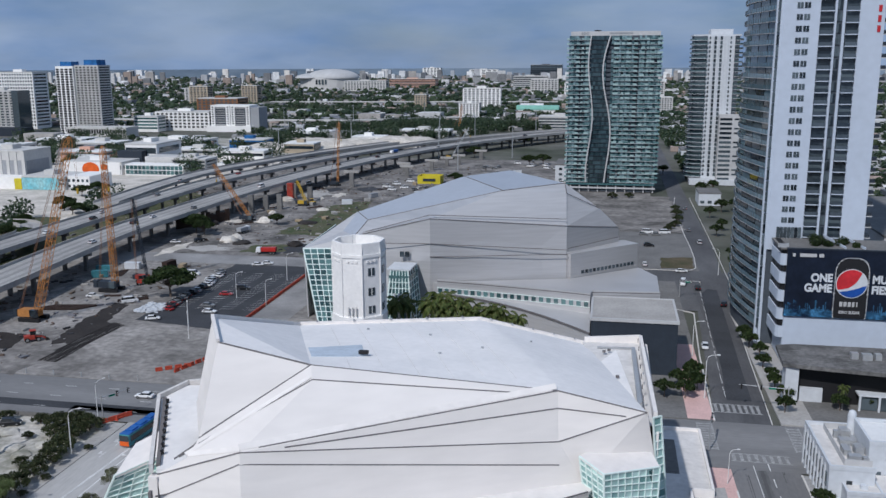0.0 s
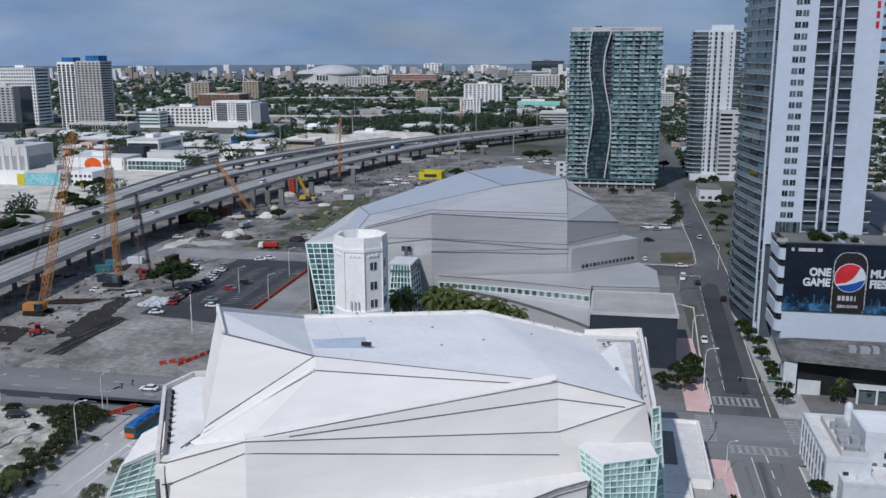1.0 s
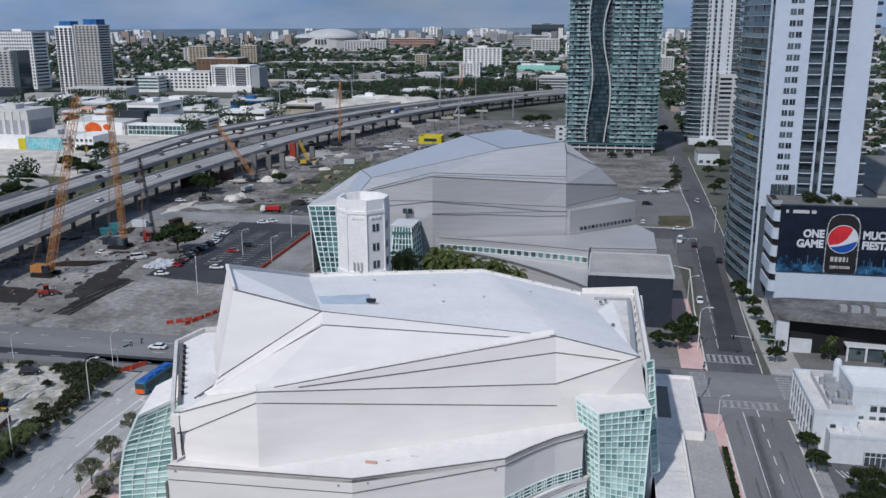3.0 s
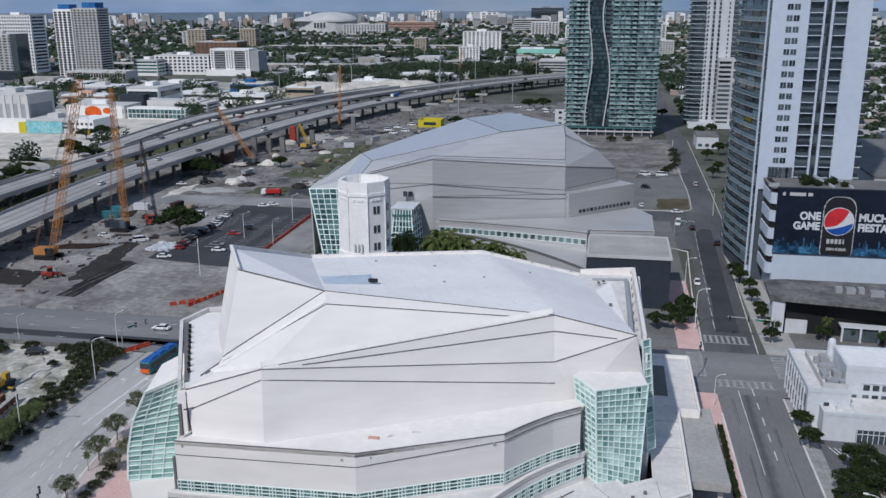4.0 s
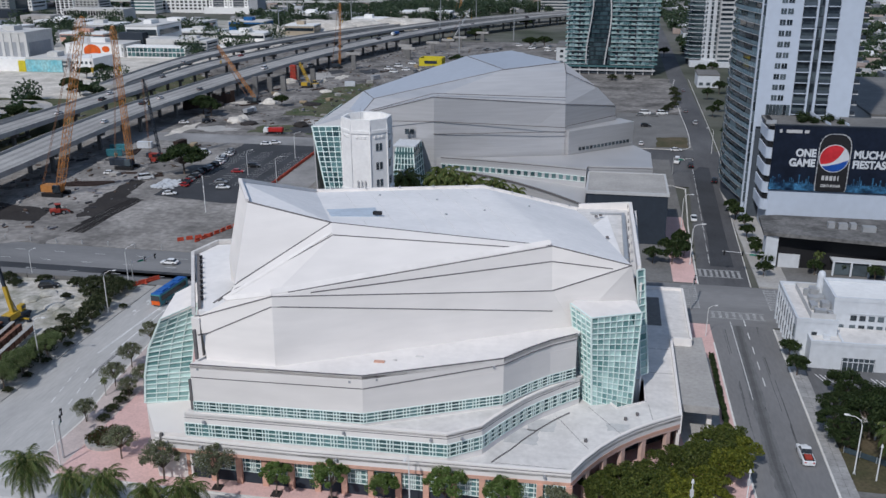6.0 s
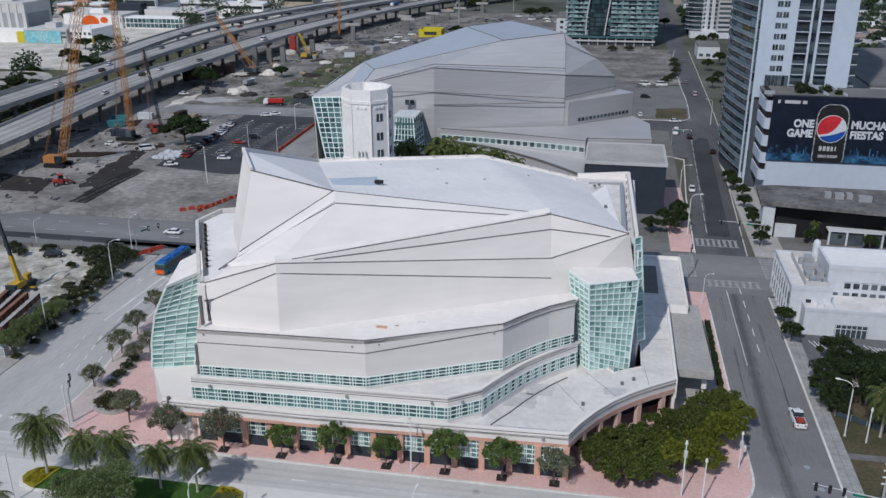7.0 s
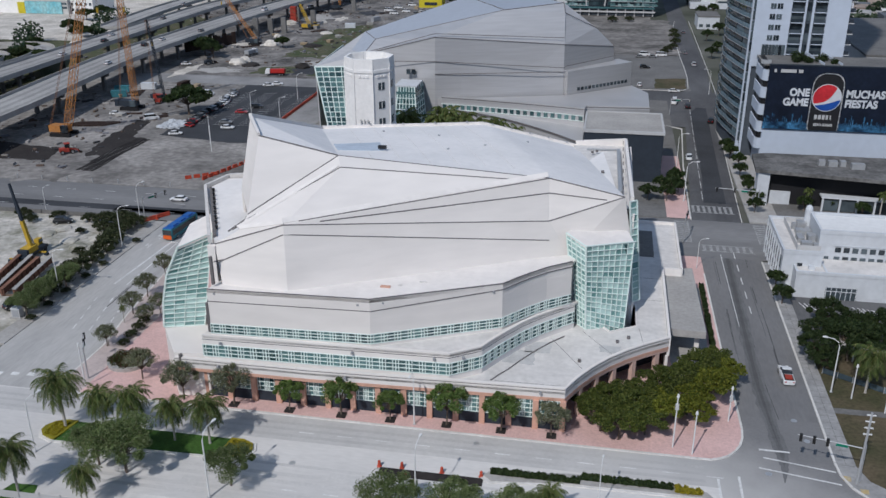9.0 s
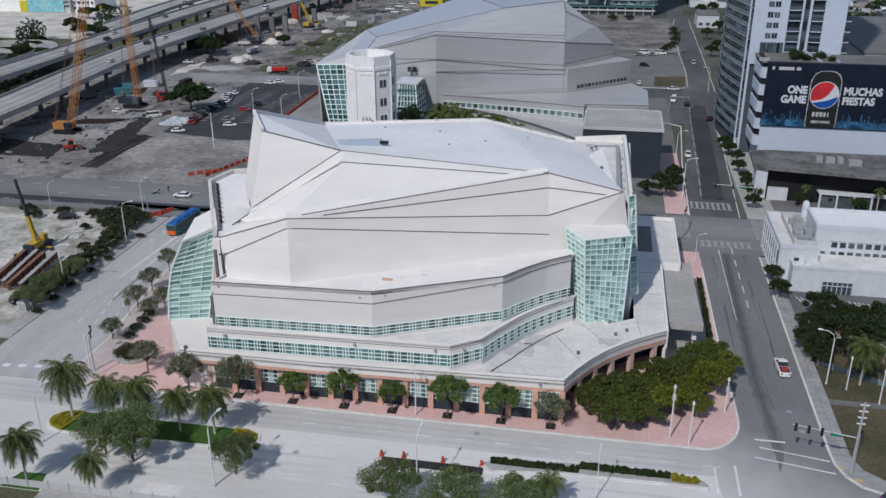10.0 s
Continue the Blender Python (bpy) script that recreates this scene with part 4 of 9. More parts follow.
def window_band(pts, z0, z1, step, rails, inset=0.12):
    b2 = bmesh.new()
    for a, b in path_points([(*p, 0) for p in pts], step):
        d = (b - a)
        rz = math.atan2(d.y, d.x)
        n2 = d.normalized().cross(Vector((0, 0, 1)))
        c = (a + b) / 2 - n2 * inset
        block("window_pane", hall, M["teal"], (c.x, c.y, (z0 + z1) / 2), (d.length, 0.1, z1 - z0), rz)
        o = n2 * 0.04
        for q, w in ((a, 0.16), (a.lerp(b, 0.22), 0.12), (a.lerp(b, 0.78), 0.12)):
            bar(b2, q + o + Vector((0, 0, z0)), q + o + Vector((0, 0, z1)), w, 0.16, n2)
        for k in range(rails + 1):
            zz = z0 + (z1 - z0) * k / rails
            bar(b2, a + o + Vector((0, 0, zz)), b + o + Vector((0, 0, zz)), 0.14, 0.12)
    part("window_frame", b2, M["frame"], hall, "white window bars")


window_band(T3, 12.3, 13.95, 2.1, 3)
window_band(T2, 8.1, 10.2, 2.1, 3)
bm = prism(bmesh.new(), [*[(p[0] - 0.3, p[1] + 1.7) for p in T3], (22, 30), (-22, 30), (-36, 12)], 7.0, 19.3)
part("inner_core", bm, M["grey_paint"], hall)

# ground floor: salmon piers, glazed bays and the curved arcade
# dark strip paints the shadow on the wall under the bays
bm = bmesh.new()
box(bm, -42.6, 21.2, 4.4, 5.2, 0.15, 2.0)
part("shaded_wall_strip", bm, M["charcoal"], hall, "wall strip below the windows, coloured dark for its shade")
part("salmon_band", ring_wall([(p[0], p[1] - 0.05) for p in P1], 5.35, 5.92, 0.6), M["salmon"], hall, "salmon band under the fascia")
nb = 15
for k in range(nb + 1):
    x = -42.8 + 63.4 * k / nb
    block("pier", hall, M["salmon"], (x, 4.25 + 0.02 * k, 2.75), (0.9, 0.9, 5.2))
b2 = bmesh.new()
for k in range(nb):
    xa, xb = -42.35 + 63.4 * k / nb, -43.25 + 63.4 * (k + 1) / nb
    y = 4.62
    block("bay_pane", hall, M["teal"], ((xa + xb) / 2, y, 3.7), (xb - xa, 0.1, 3.4))
    for f in (0.0, 0.12, 0.38, 0.46, 0.54, 0.62, 0.88, 1.0):
        x = xa + (xb - xa) * f
        bar(b2, (x, y - 0.1, 2.0), (x, y - 0.1, 5.3), 0.13, 0.12)
    for f in range(5):
        z = 2.05 + 3.25 * f / 4
        bar(b2, (xa, y - 0.1, z), (xb, y - 0.1, z), 0.12, 0.12)
part("bay_frame", b2, M["frame"], hall, "white bars of the ground floor bays")
run, gone = 0.0, 0.0
for a, b in path_points([(*p, 0) for p in P1[2:]], 0.45):
    d = b - a
    if run >= gone:
        gone += 4.7
        block("arcade_pier", hall, M["salmon_pale"], (a.x - 0.25, a.y + 0.4, 2.8), (0.8, 0.8, 5.3), math.atan2(d.y, d.x))
    run += d.length
part("arcade_beam", ring_wall([(p[0] - 0.02, p[1] - 0.02) for p in P1[2:]], 5.0, 5.6, 0.7), M["salmon_pale"], hall, "pale salmon beam over the arcade")
# charcoal core: the dim arcade interior is put into its colour
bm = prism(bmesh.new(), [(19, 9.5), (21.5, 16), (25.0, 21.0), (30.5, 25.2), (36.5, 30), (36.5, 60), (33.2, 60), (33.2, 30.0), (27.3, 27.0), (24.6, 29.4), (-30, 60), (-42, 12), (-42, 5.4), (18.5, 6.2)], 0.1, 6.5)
part("ground_floor_core", bm, M["charcoal"], hall, "recessed ground floor wall coloured dark for the arcade shade")
for x, y, z in ((-35.4, 4.4, 19.4), (-12.0, 5.3, 19.0), (-8.2, 6.3, 19.2), (8.2, 13.9, 18.9), (-35, 3.6, 10.8), (-13, 4.2, 10.9), (0.2, 4.6, 10.9), (4.6, 6.0, 10.8), (-41.2, 2.9, 6.9), (-35.5, 2.9, 6.8), (-14, 3.2, 6.8), (3, 3.8, 6.8), (17, 4.3, 6.8)):
    block("wall_lamp", hall, M["grey_paint"], (x, y - 0.2, z), (0.34, 0.4, 0.36))
for x, y, z, s in ((-8.8, 10.2, 19.9, (1.6, 0.6, 0.5)), (-3.2, 13.0, 19.9, (1.2, 0.4, 0.35)), (-6.6, 11.3, 19.8, (0.6, 0.5, 0.3))):
    block("roof_gear", hall, M["salmon"] if s[0] > 1.5 else M["hall_ledge"], (x, y, z), s)
for x, y in ((22.5, 14.5), (30.5, 24), (28.6, 22.2)):
    block("roof_vent", hall, M["joint"], (x, y, 7.2), (0.5, 0.5, 0.5))

M["damp"] = mat("damp_stained_terrace", (0.55, 0.545, 0.535), 0.7, var=0.1, big=0.4, small=1.4, col2=(0.44, 0.44, 0.44))
for x, y, w, d, sd in ((12.6, 14.4, 2.6, 2.2, 3), (15.5, 18.2, 2.2, 1.8, 4), (27.5, 19.6, 1.8, 1.2, 8)):
    rag = ragged([(x - w, y - d), (x + w, y - d), (x + w, y + d), (x - w, y + d)], 0.8, 0.2, sd)
    part("roof_stain", prism(bmesh.new(), rag, 6.99, 7.008), M["damp"], hall, "damp-stained patch of podium roof")
for a, b in (((23.0, 12.4), (17.6, 21.4)), ((28.0, 17.6), (22.6, 25.4)), ((33.0, 22.4), (32.4, 28.0)), ((33.0, 40.0), (37.0, 40.0)), ((33.0, 50.0), (37.0, 50.0)), ((9.6, 6.2), (20.0, 6.4))):
    bm = bmesh.new()
    bar(bm, (*a, 7.006), (*b, 7.006), 0.06, 0.03)
    part("roof_seam", bm, M["joint"], hall, "thin seam between podium roof slabs")
for f in (0.16, 0.3, 0.44, 0.58, 0.72, 0.86):
    bm, prev = bmesh.new(), None
    for q in range(13):
        g = q / 12
        p0 = Vector(C).lerp(Vector(I), f).lerp(Vector(D).lerp(Vector(E), f), g)
        hit = dome_bvh.ray_cast(Vector((p0.x, p0.y, 60)), Vector((0, 0, -1)))[0]
        if hit and prev:
            bar(bm, prev + Vector((0, 0, 0.01)), hit + Vector((0, 0, 0.01)), 0.07, 0.05)
        prev = hit
    part("roof_seam", bm, M["hall_ledge"], hall, "raised welt of the roof membrane")
for x, y in ((-8.0, 52.0), (2.0, 46.0), (9.0, 58.0), (-20.0, 55.0), (-4.0, 40.0)):
    hit = dome_bvh.ray_cast(Vector((x, y, 60)), Vector((0, 0, -1)))[0]
    if hit:
        block("roof_drain", hall, M["grey_paint"], (x, y, hit.z + 0.1), (0.4, 0.4, 0.25))
for a, b in ((D, E), (E, F)):
    a, b = Vector(a), Vector(b)
    for q in range(5):
        p = a.lerp(b, (q + 0.5) / 5)
        block("parapet_lamp", hall, M["grey_paint"], (p.x, p.y - 0.4, p.z + 0.75), (0.3, 0.3, 0.3))
# porte-cochere slab beside the street
bm = bmesh.new()
prism(bm, [(37.7, 31.0), (44.2, 30.8), (43.7, 59.0), (37.7, 57.5)], 4.6, 6.0)
part("drive_canopy", bm, M["concrete"], hall, "grey concrete drive-through canopy")
for x, y in ((43.0, 33), (43.0, 45), (42.8, 56)):
    block("canopy_column", hall, M["hall_wall"], (x, y, 2.4), (0.8, 0.8, 4.6))

# mint glass stair tower
tw_t = [(18.8, 28.2, 24.2), (22.3, 24.6, 23.4), (30.3, 30.6, 22.4)]
tw_b = [(21.2, 28.4, 7.0), (23.1, 26.2, 7.0), (29.6, 28.4, 4.2)]
tower = part("stair_tower", prism(bmesh.new(), [(21.6, 28.8), (23.3, 26.9), (29.2, 29.6), (29, 34), (22, 34)], 6.9, 22.2), M["teal"], hall, "mint glass stair tower")
glazed(tower, tw_b[0], tw_b[1], tw_t[1], tw_t[0], 4, 17, 0.11)
glazed(tower, tw_b[1], tw_b[2], tw_t[2], tw_t[1], 8, 17, 0.11)
bm = bmesh.new()
facet(bm, (tw_t[0], tw_t[1], tw_t[2], (29.2, 33.6, 23.2), (20.4, 31.2, 24.2)), 0.4, (25, 30, 0))
part("tower_roof", bm, M["hall_light"], tower, "white flat roof")
# narrow glass strip at the wall end
glazed(hall, (31.0, 34.0, 9.3), (32.3, 35.3, 9.3), (30.4, 35.4, 28.3), (29.2, 34.4, 28.3), 1, 15)

# mint glass lobby at the side, with its sloping white roof
lobby = part("glass_lobby", prism(bmesh.new(), [(-47.6, 12.2), (-42.2, 14.2), (-41, 30), (-47, 30)], 0.2, 8.6), M["hall_wall"], hall, "side lobby with a curved mint glass front")
cols = [(-49.0, 11.2, 8.5), (-48.5, 11.25, 13.5), (-47.3, 11.35, 18.5), (-44.7, 11.5, 23.7)]
cors = [(-42.6, 13.6, 8.3), (-41.8, 14.0, 13.5), (-41.1, 14.7, 19.0), (-40.4, 15.8, 25.0)]
for k in range(3):
    glazed(lobby, cols[k], cors[k], cors[k + 1], cols[k + 1], 4, 6, 0.11)
    glazed(lobby, (cols[k][0] + 0.2, 26, cols[k][2] + 0.4), cols[k], cols[k + 1], (cols[k + 1][0] + 0.2, 26, cols[k + 1][2] + 0.4), 5, 6)
bm = bmesh.new()
facet(bm, ((-44.7, 11.4, 23.8), (-40.3, 15.7, 25.1), (-43.6, 23.6, 25.6), (-46.6, 20.4, 24.4)), 0.5, (-43, 18, 10))
part("lobby_roof", bm, M["hall_light"], lobby, "white sloping lobby roof")
bm = prism(bmesh.new(), [(-49.0, 11.4), (-43.4, 3.4), (-37.8, 3.9), (-38, 13.6), (-42.8, 13.6)], 0.2, 8.3)
part("lobby_base", bm, M["hall_wall"], lobby)


# ---- the rear opera house ----
opera = thing("opera_house", "large grey faceted opera house with a pale metal roof", "opera house")
OA, OC, OB, OB2 = (-59.0, 184, 32.0), (-52.5, 173, 31.4), (-54.9, 166, 27.6), (-61.5, 175, 27.2)
OP, OK, OG, OD = (-26.7, 203, 42.0), (-13.2, 222, 42.0), (7.8, 191, 42.0), (-10.5, 178, 41.0)
OE, OF, OM = (8.7, 186, 39.4), (-30.2, 161, 34.5), (9.5, 175, 31.0)
ON, OQ = (18.9, 192, 34.0), (25.2, 195, 27.5)
inn = (-15, 200, 10)
for pts in ((OA, OP, OD, OC), (OP, OK, OG, OD)):
    bm = bmesh.new()
    facet(bm, pts, 0.4, inn)
    part("roof_panel", bm, M["metal_roof"], opera, "pale grey metal roof facet")
bm = bmesh.new()
facet(bm, (OA, OC, OB, OB2), 0.3, inn)
part("roof_light", bm, M["metal_roof"], opera, "bluish sloping roof light")
for pts in ((OB, OC, OF), (OC, OD, OF), (OF, OD, OE, OM), (OD, OG, OE), (OE, OG, ON, OM), (OM, ON, OQ), ((-60, 163.5, 0), (-30.2, 161, 0), OF, OB, (-60, 164.5, 24)),
            ((-30.2, 161, 0), (10, 173, 0), OM, OF), ((10, 173, 0), (27, 196, 0), OQ, OM), (OG, OK, ON), ((27, 196, 0), (20, 235, 0), (20, 235, 24), OQ), (OQ, (20, 235, 24), OK, ON)):
    bm = bmesh.new()
    facet(bm, pts, 0.4, inn)
    part("wall_panel", bm, M["opera_wall"], opera)
bm = bmesh.new()
facet(bm, ((-72.6, 168, 22.6), OB2, OA, (-75, 238, 22.6)), 0.4, inn)
part("side_roof", bm, M["opera_wall"], opera, "grey sloping side roof")
bm = bmesh.new()
facet(bm, ((-72.6, 168, 22.6), (-58.0, 165.4, 23.7), OB, OB2), 0.4, inn)
part("side_roof", bm, M["opera_wall"], opera, "grey sloping side roof")
for pts in (((-75, 238, 0), (20, 235, 0), (20, 235, 24), (-75, 238, 22.6)), ((-72, 168.5, 0), (-75, 238, 0), (-75, 238, 22.6), (-72.6, 168.5, 22.4)), ((-75, 238, 22.6), OA, OP, OK, (20, 235, 24))):
    bm = bmesh.new()
    facet(bm, pts, 0.4, inn)
    part("rear_wall", bm, M["opera_wall"], opera)
lobby2 = part("glass_lobby", prism(bmesh.new(), [(-63.5, 170), (-58, 168), (-58, 200), (-66, 200)], 0.1, 20), M["teal"], opera, "teal glass lobby wall")
glazed(lobby2, (-66.3, 162, 0.5), (-57.5, 163, 0.5), (-58.0, 165.5, 23.6), (-72.5, 168, 22.5), 6, 14, 0.22, M["teal"])
glazed(lobby2, (-69.5, 200, 0.5), (-66.3, 162, 0.5), (-72.5, 168, 22.5), (-75.0, 210, 22.5), 10, 12, 0.22, M["teal"])


def ojoint(a, b, w=0.2):
    b2 = bmesh.new()
    o = Vector((0, -0.1, 0.05))
    bar(b2, Vector(a) + o, Vector(b) + o, w, 0.12, (0.2, -0.9, 0.4))
    part("shell_joint", b2, M["joint"], opera, "dark joint between grey panels")


for a, b in ((OC, OD), (OD, OG), (OG, OE), (OD, OP), (OA, OC), (OC, OB), (OF, OM), ((-30.2, 160.9, 35.6), (9.4, 175.6, 33.0)), ((-52.5, 166.5, 28.6), (-30.2, 161, 35.6)), (OB, OF),
             ((-47, 162.1, 26.3), (-30.3, 160.9, 26.9)), ((-30.3, 160.9, 26.9), (10.2, 173.1, 23.9)), ((-30.3, 160.9, 22.9), (10.2, 173.1, 22.6)), (OM, OQ), (OE, ON), ((10.2, 173.1, 24.4), (26, 195, 24.4))):
    ojoint(a, b)
# wing, terraces and the curved canopy
bm = prism(bmesh.new(), [(11.2, 172.6), (31.6, 192.4), (27, 198), (6, 180)], 0.1, 15.8)
part("wing_wall", bm, M["opera_wall"], opera)
bm = prism(bmesh.new(), [(11.1, 173), (31.6, 192.8), (27, 198), (6, 180)], 15.8, 22.8)
part("wing_upper_wall", bm, M["opera_wall"], opera)
for k in range(14):
    f = (k + 3) / 17.5
    block("wing_window", opera, M["dark_glass"], (11.1 + 20.5 * f, 172.9 + 19.8 * f, 16.6), (1.0, 0.3, 1.0), radians(44))
TO = [(-28.0, 160.3), (-16, 158.8), (-4, 156.6), (9.0, 154.0), (17.6, 151.8), (18.0, 155.2), (37.0, 156.8)]
part("terrace_wall", prism(bmesh.new(), [*TO, (37.2, 180), (32, 191), (11, 172.4), (-29.5, 161)], 0.1, 15.2), M["opera_wall"], opera, "grey stepped terrace")
part("terrace_parapet", ring_wall([(p[0], p[1] - 0.1) for p in TO], 15.0, 16.2, 0.4), M["opera_wall"], opera)
part("terrace_line", ring_wall([(p[0], p[1] - 0.2) for p in TO], 15.6, 15.8, 0.3), M["joint"], opera, "dark line along the terrace")
b2 = bmesh.new()
for a, b in path_points([(*p, 0) for p in TO[:5]], 2.1):
    d = b - a
    c = (a + b) / 2
    n2 = d.normalized().cross(Vector((0, 0, 1)))
    c2 = c + n2 * 0.06
    block("terrace_window", opera, M["teal"], (c2.x, c2.y, 12.9), (1.25, 0.12, 1.5), math.atan2(d.y, d.x))
    for zz in (12.1, 13.7):
        bar(b2, a + n2 * 0.1 + Vector((0, 0, zz)), b + n2 * 0.1 + Vector((0, 0, zz)), 0.16, 0.16)
part("terrace_frame", b2, M["frame"], opera, "white window frame strip")
arc = [(-27 + 45 * (k / 12) ** 0.9, 158.5 - 25 * (k / 12) ** 1.7) for k in range(13)]
bm = bmesh.new()
rows = []
for k, p in enumerate(arc):
    f = k / 12
    z = 12.4 - 2.2 * f
    q = (-27.2 + 45 * f, 161.5 - 9.4 * f)
    rows.append([bm.verts.new(c) for c in ((p[0], p[1], 0.1), (p[0], p[1], z), (q[0], q[1], z), (q[0], q[1], 0.1))])
for a, b in zip(rows, rows[1:]):
    for k in range(4):
        bm.faces.new((a[k], b[k], b[(k + 1) % 4], a[(k + 1) % 4]))
bm.faces.new(rows[0])
bm.faces.new(rows[-1][::-1])
bmesh.ops.recalc_face_normals(bm, faces=bm.faces)
part("curved_canopy", bm, M["opera_wall"], opera, "grey curved entrance canopy")
bm = bmesh.new()
for k in range(12):
    a, b = arc[k], arc[k + 1]
    bar(bm, (a[0], a[1] - 0.2, 12.3 - 2.2 * k / 12), (b[0], b[1] - 0.2, 12.3 - 2.2 * (k + 1) / 12), 0.4, 0.45)
part("canopy_edge", bm, M["joint"], opera, "dark curved canopy edge")
# glass oriel on the wall
orl = part("glass_oriel", prism(bmesh.new(), [(-41.5, 161), (-34.0, 160.6), (-34.6, 151.6), (-40.8, 151.8)], 0.1, 19.0), M["teal"], opera, "tapering teal glass bay")
glazed(orl, (-42.2, 150.4, 1), (-33.4, 150.0, 1), (-35.0, 152.0, 20.6), (-40.2, 152.2, 20.6), 6, 11, 0.2, M["teal"])
glazed(orl, (-33.4, 150.0, 1), (-32.6, 160.6, 1), (-34.4, 160.8, 20.6), (-35.0, 152.0, 20.6), 4, 11, 0.2, M["teal"])
glazed(orl, (-43.4, 161.2, 1), (-42.2, 150.4, 1), (-40.2, 152.2, 20.6), (-41.0, 161.2, 20.6), 4, 11, 0.2, M["teal"])
part("oriel_roof", boxes((-41.2, -34.2, 151.8, 161, 20.6, 21.0)), M["white"], orl, "white bay roof")
for x in (-38.9, -37.3):
    block("wall_window", opera, M["dark_glass"], (x, 161.3, 23.4), (1.3, 0.5, 1.6))
for x in (-39.0, -37.6, -36.2):
    block("bay_balcony", opera, M["white"], (x, 150.9, 13.0), (0.5, 0.6, 1.6))

# charcoal stage annex
annex = thing("stage_annex", "charcoal metal-clad annex with a pale grey flat roof", "annex building")
part("wall", boxes((18.3, 40.4, 132.6, 154.6, 0.1, 14.2)), M["charcoal"], annex, "charcoal cladding")
part("roof", boxes((18.3, 40.4, 132.6, 154.6, 14.2, 14.6)), M["concrete"], annex, "pale grey flat roof")
for a in ((18.0, 40.7, 132.3, 132.9, 14.0, 14.8), (18.0, 40.7, 154.3, 154.9, 14.0, 14.8), (18.0, 18.6, 132.9, 154.3, 14.0, 14.8), (40.1, 40.7, 132.9, 154.3, 14.0, 14.8)):
    part("parapet", boxes(a), M["grey_lt"], annex)

# white octagonal tower
tow = thing("octagonal_tower", "white octagonal historic tower with crenellated parapet", "tower", at=(-41.9, 125.2, -0.9))


def octo(r, n=8, ph=math.pi / 8):
    return [(r * math.cos(ph + k * math.tau / n), r * math.sin(ph + k * math.tau / n)) for k in range(n)]


part("shaft", prism(bmesh.new(), octo(6.9), 0.1, 32.4), M["tower_white"], tow)
part("base", prism(bmesh.new(), octo(7.4), 0.1, 16.5), M["tower_white"], tow)
part("cornice", prism(bmesh.new(), octo(7.15), 32.2, 33.0), M["tower_white"], tow)
ring_o, ring_i = octo(6.95), octo(6.2)
for k in range(8):
    j = (k + 1) % 8
    part("parapet", prism(bmesh.new(), [ring_o[k], ring_o[j], ring_i[j], ring_i[k]], 33.0, 35.9), M["tower_white"], tow)
    bm = bmesh.new()
    p = Vector((*octo(7.0)[k], 0))
    tube(bm, [p + Vector((0, 0, 16)), p + Vector((0, 0, 33.2)), p + Vector((0, 0, 34.6))], [0.16, 0.14, 0.1], 8)
    part("corner_rib", bm, M["tower_white"], tow)
    mid = (Vector(octo(6.9)[k]) + Vector(octo(6.9)[j])) / 2
    rz = math.atan2(mid.y, mid.x)
    if k in (4, 5, 6, 7):
        nrm = mid.normalized()
        if k in (6, 7):
            for z in (18.4, 23.2, 28.4):
                c = nrm * 6.4
                piece("window", unit(M["dark_glass"]), tow, Matrix.Translation((c.x, c.y, z)) @ Matrix.Rotation(rz, 4, "Z") @ Matrix.Diagonal((0.2, 1.9, 2.0, 1)))
                c = nrm * 6.46
                piece("window_bar", unit(M["tower_white"]), tow, Matrix.Translation((c.x, c.y, z)) @ Matrix.Rotation(rz, 4, "Z") @ Matrix.Diagonal((0.16, 0.18, 2.0, 1)))
        for q in (-1, 0, 1):
            c = nrm * 6.9 + Vector((-nrm.y, nrm.x)) * q * 1.0
            piece("slit", unit(M["grey_lt"]), tow, Matrix.Translation((c.x, c.y, 18.2)) @ Matrix.Rotation(rz, 4, "Z") @ Matrix.Diagonal((0.2, 0.3, 2.4, 1))) if k == 5 else None
            c = nrm * 6.42 + Vector((-nrm.y, nrm.x)) * q * 1.1
            piece("boss", unit(M["tower_white"]), tow, Matrix.Translation((c.x, c.y, 31.2)) @ Matrix.Rotation(rz, 4, "Z") @ Matrix.Diagonal((0.4, 0.6, 0.6, 1)))
part("roof_floor", prism(bmesh.new(), octo(6.2), 33.0, 33.3), M["hall_ledge"], tow, "pale flat tower roof")
bm = bmesh.new()
tube(bm, [(-1.6, 0, 33.2), (-1.6, 0, 38)], [0.06, 0.04], 6)
part("antenna", bm, M["steel"], tow, "thin roof antenna")


# ---- high-rises beside the long street ----
# white tower beside the billboard
M["rail_glass"] = glass("blue_grey_rail_glass", (0.045, 0.065, 0.08), (0.22, 0.29, 0.34))
M["rail_dark"] = glass("dark_rail_glass", (0.025, 0.035, 0.045), (0.08, 0.10, 0.12))
M["sky_pane"] = glass("blue_grey_pane", (0.025, 0.045, 0.055), (0.15, 0.22, 0.26))
M["rail_pale"] = glass("pale_rail_glass", (0.07, 0.12, 0.145), (0.20, 0.29, 0.34))
wt = thing("white_tower", "cool white residential tower with dark glazed balcony bays", "apartment tower")
WH, FL = 126.0, 3.05
plan = [(66.0, 165.0), (91.2, 165.0), (93.0, 171), (93.0, 214), (68, 214), (62.6, 204), (61.6, 194), (62.6, 180), (64.2, 171)]
M["slate"] = mat("dark_slate_render", (0.075, 0.09, 0.11), 0.6, var=0.12, big=0.05, small=0.6)
part("core_wall", prism(bmesh.new(), plan, 0.1, WH), M["slate"], wt)
zs = [33.5 + FL * k for k in range(30)]
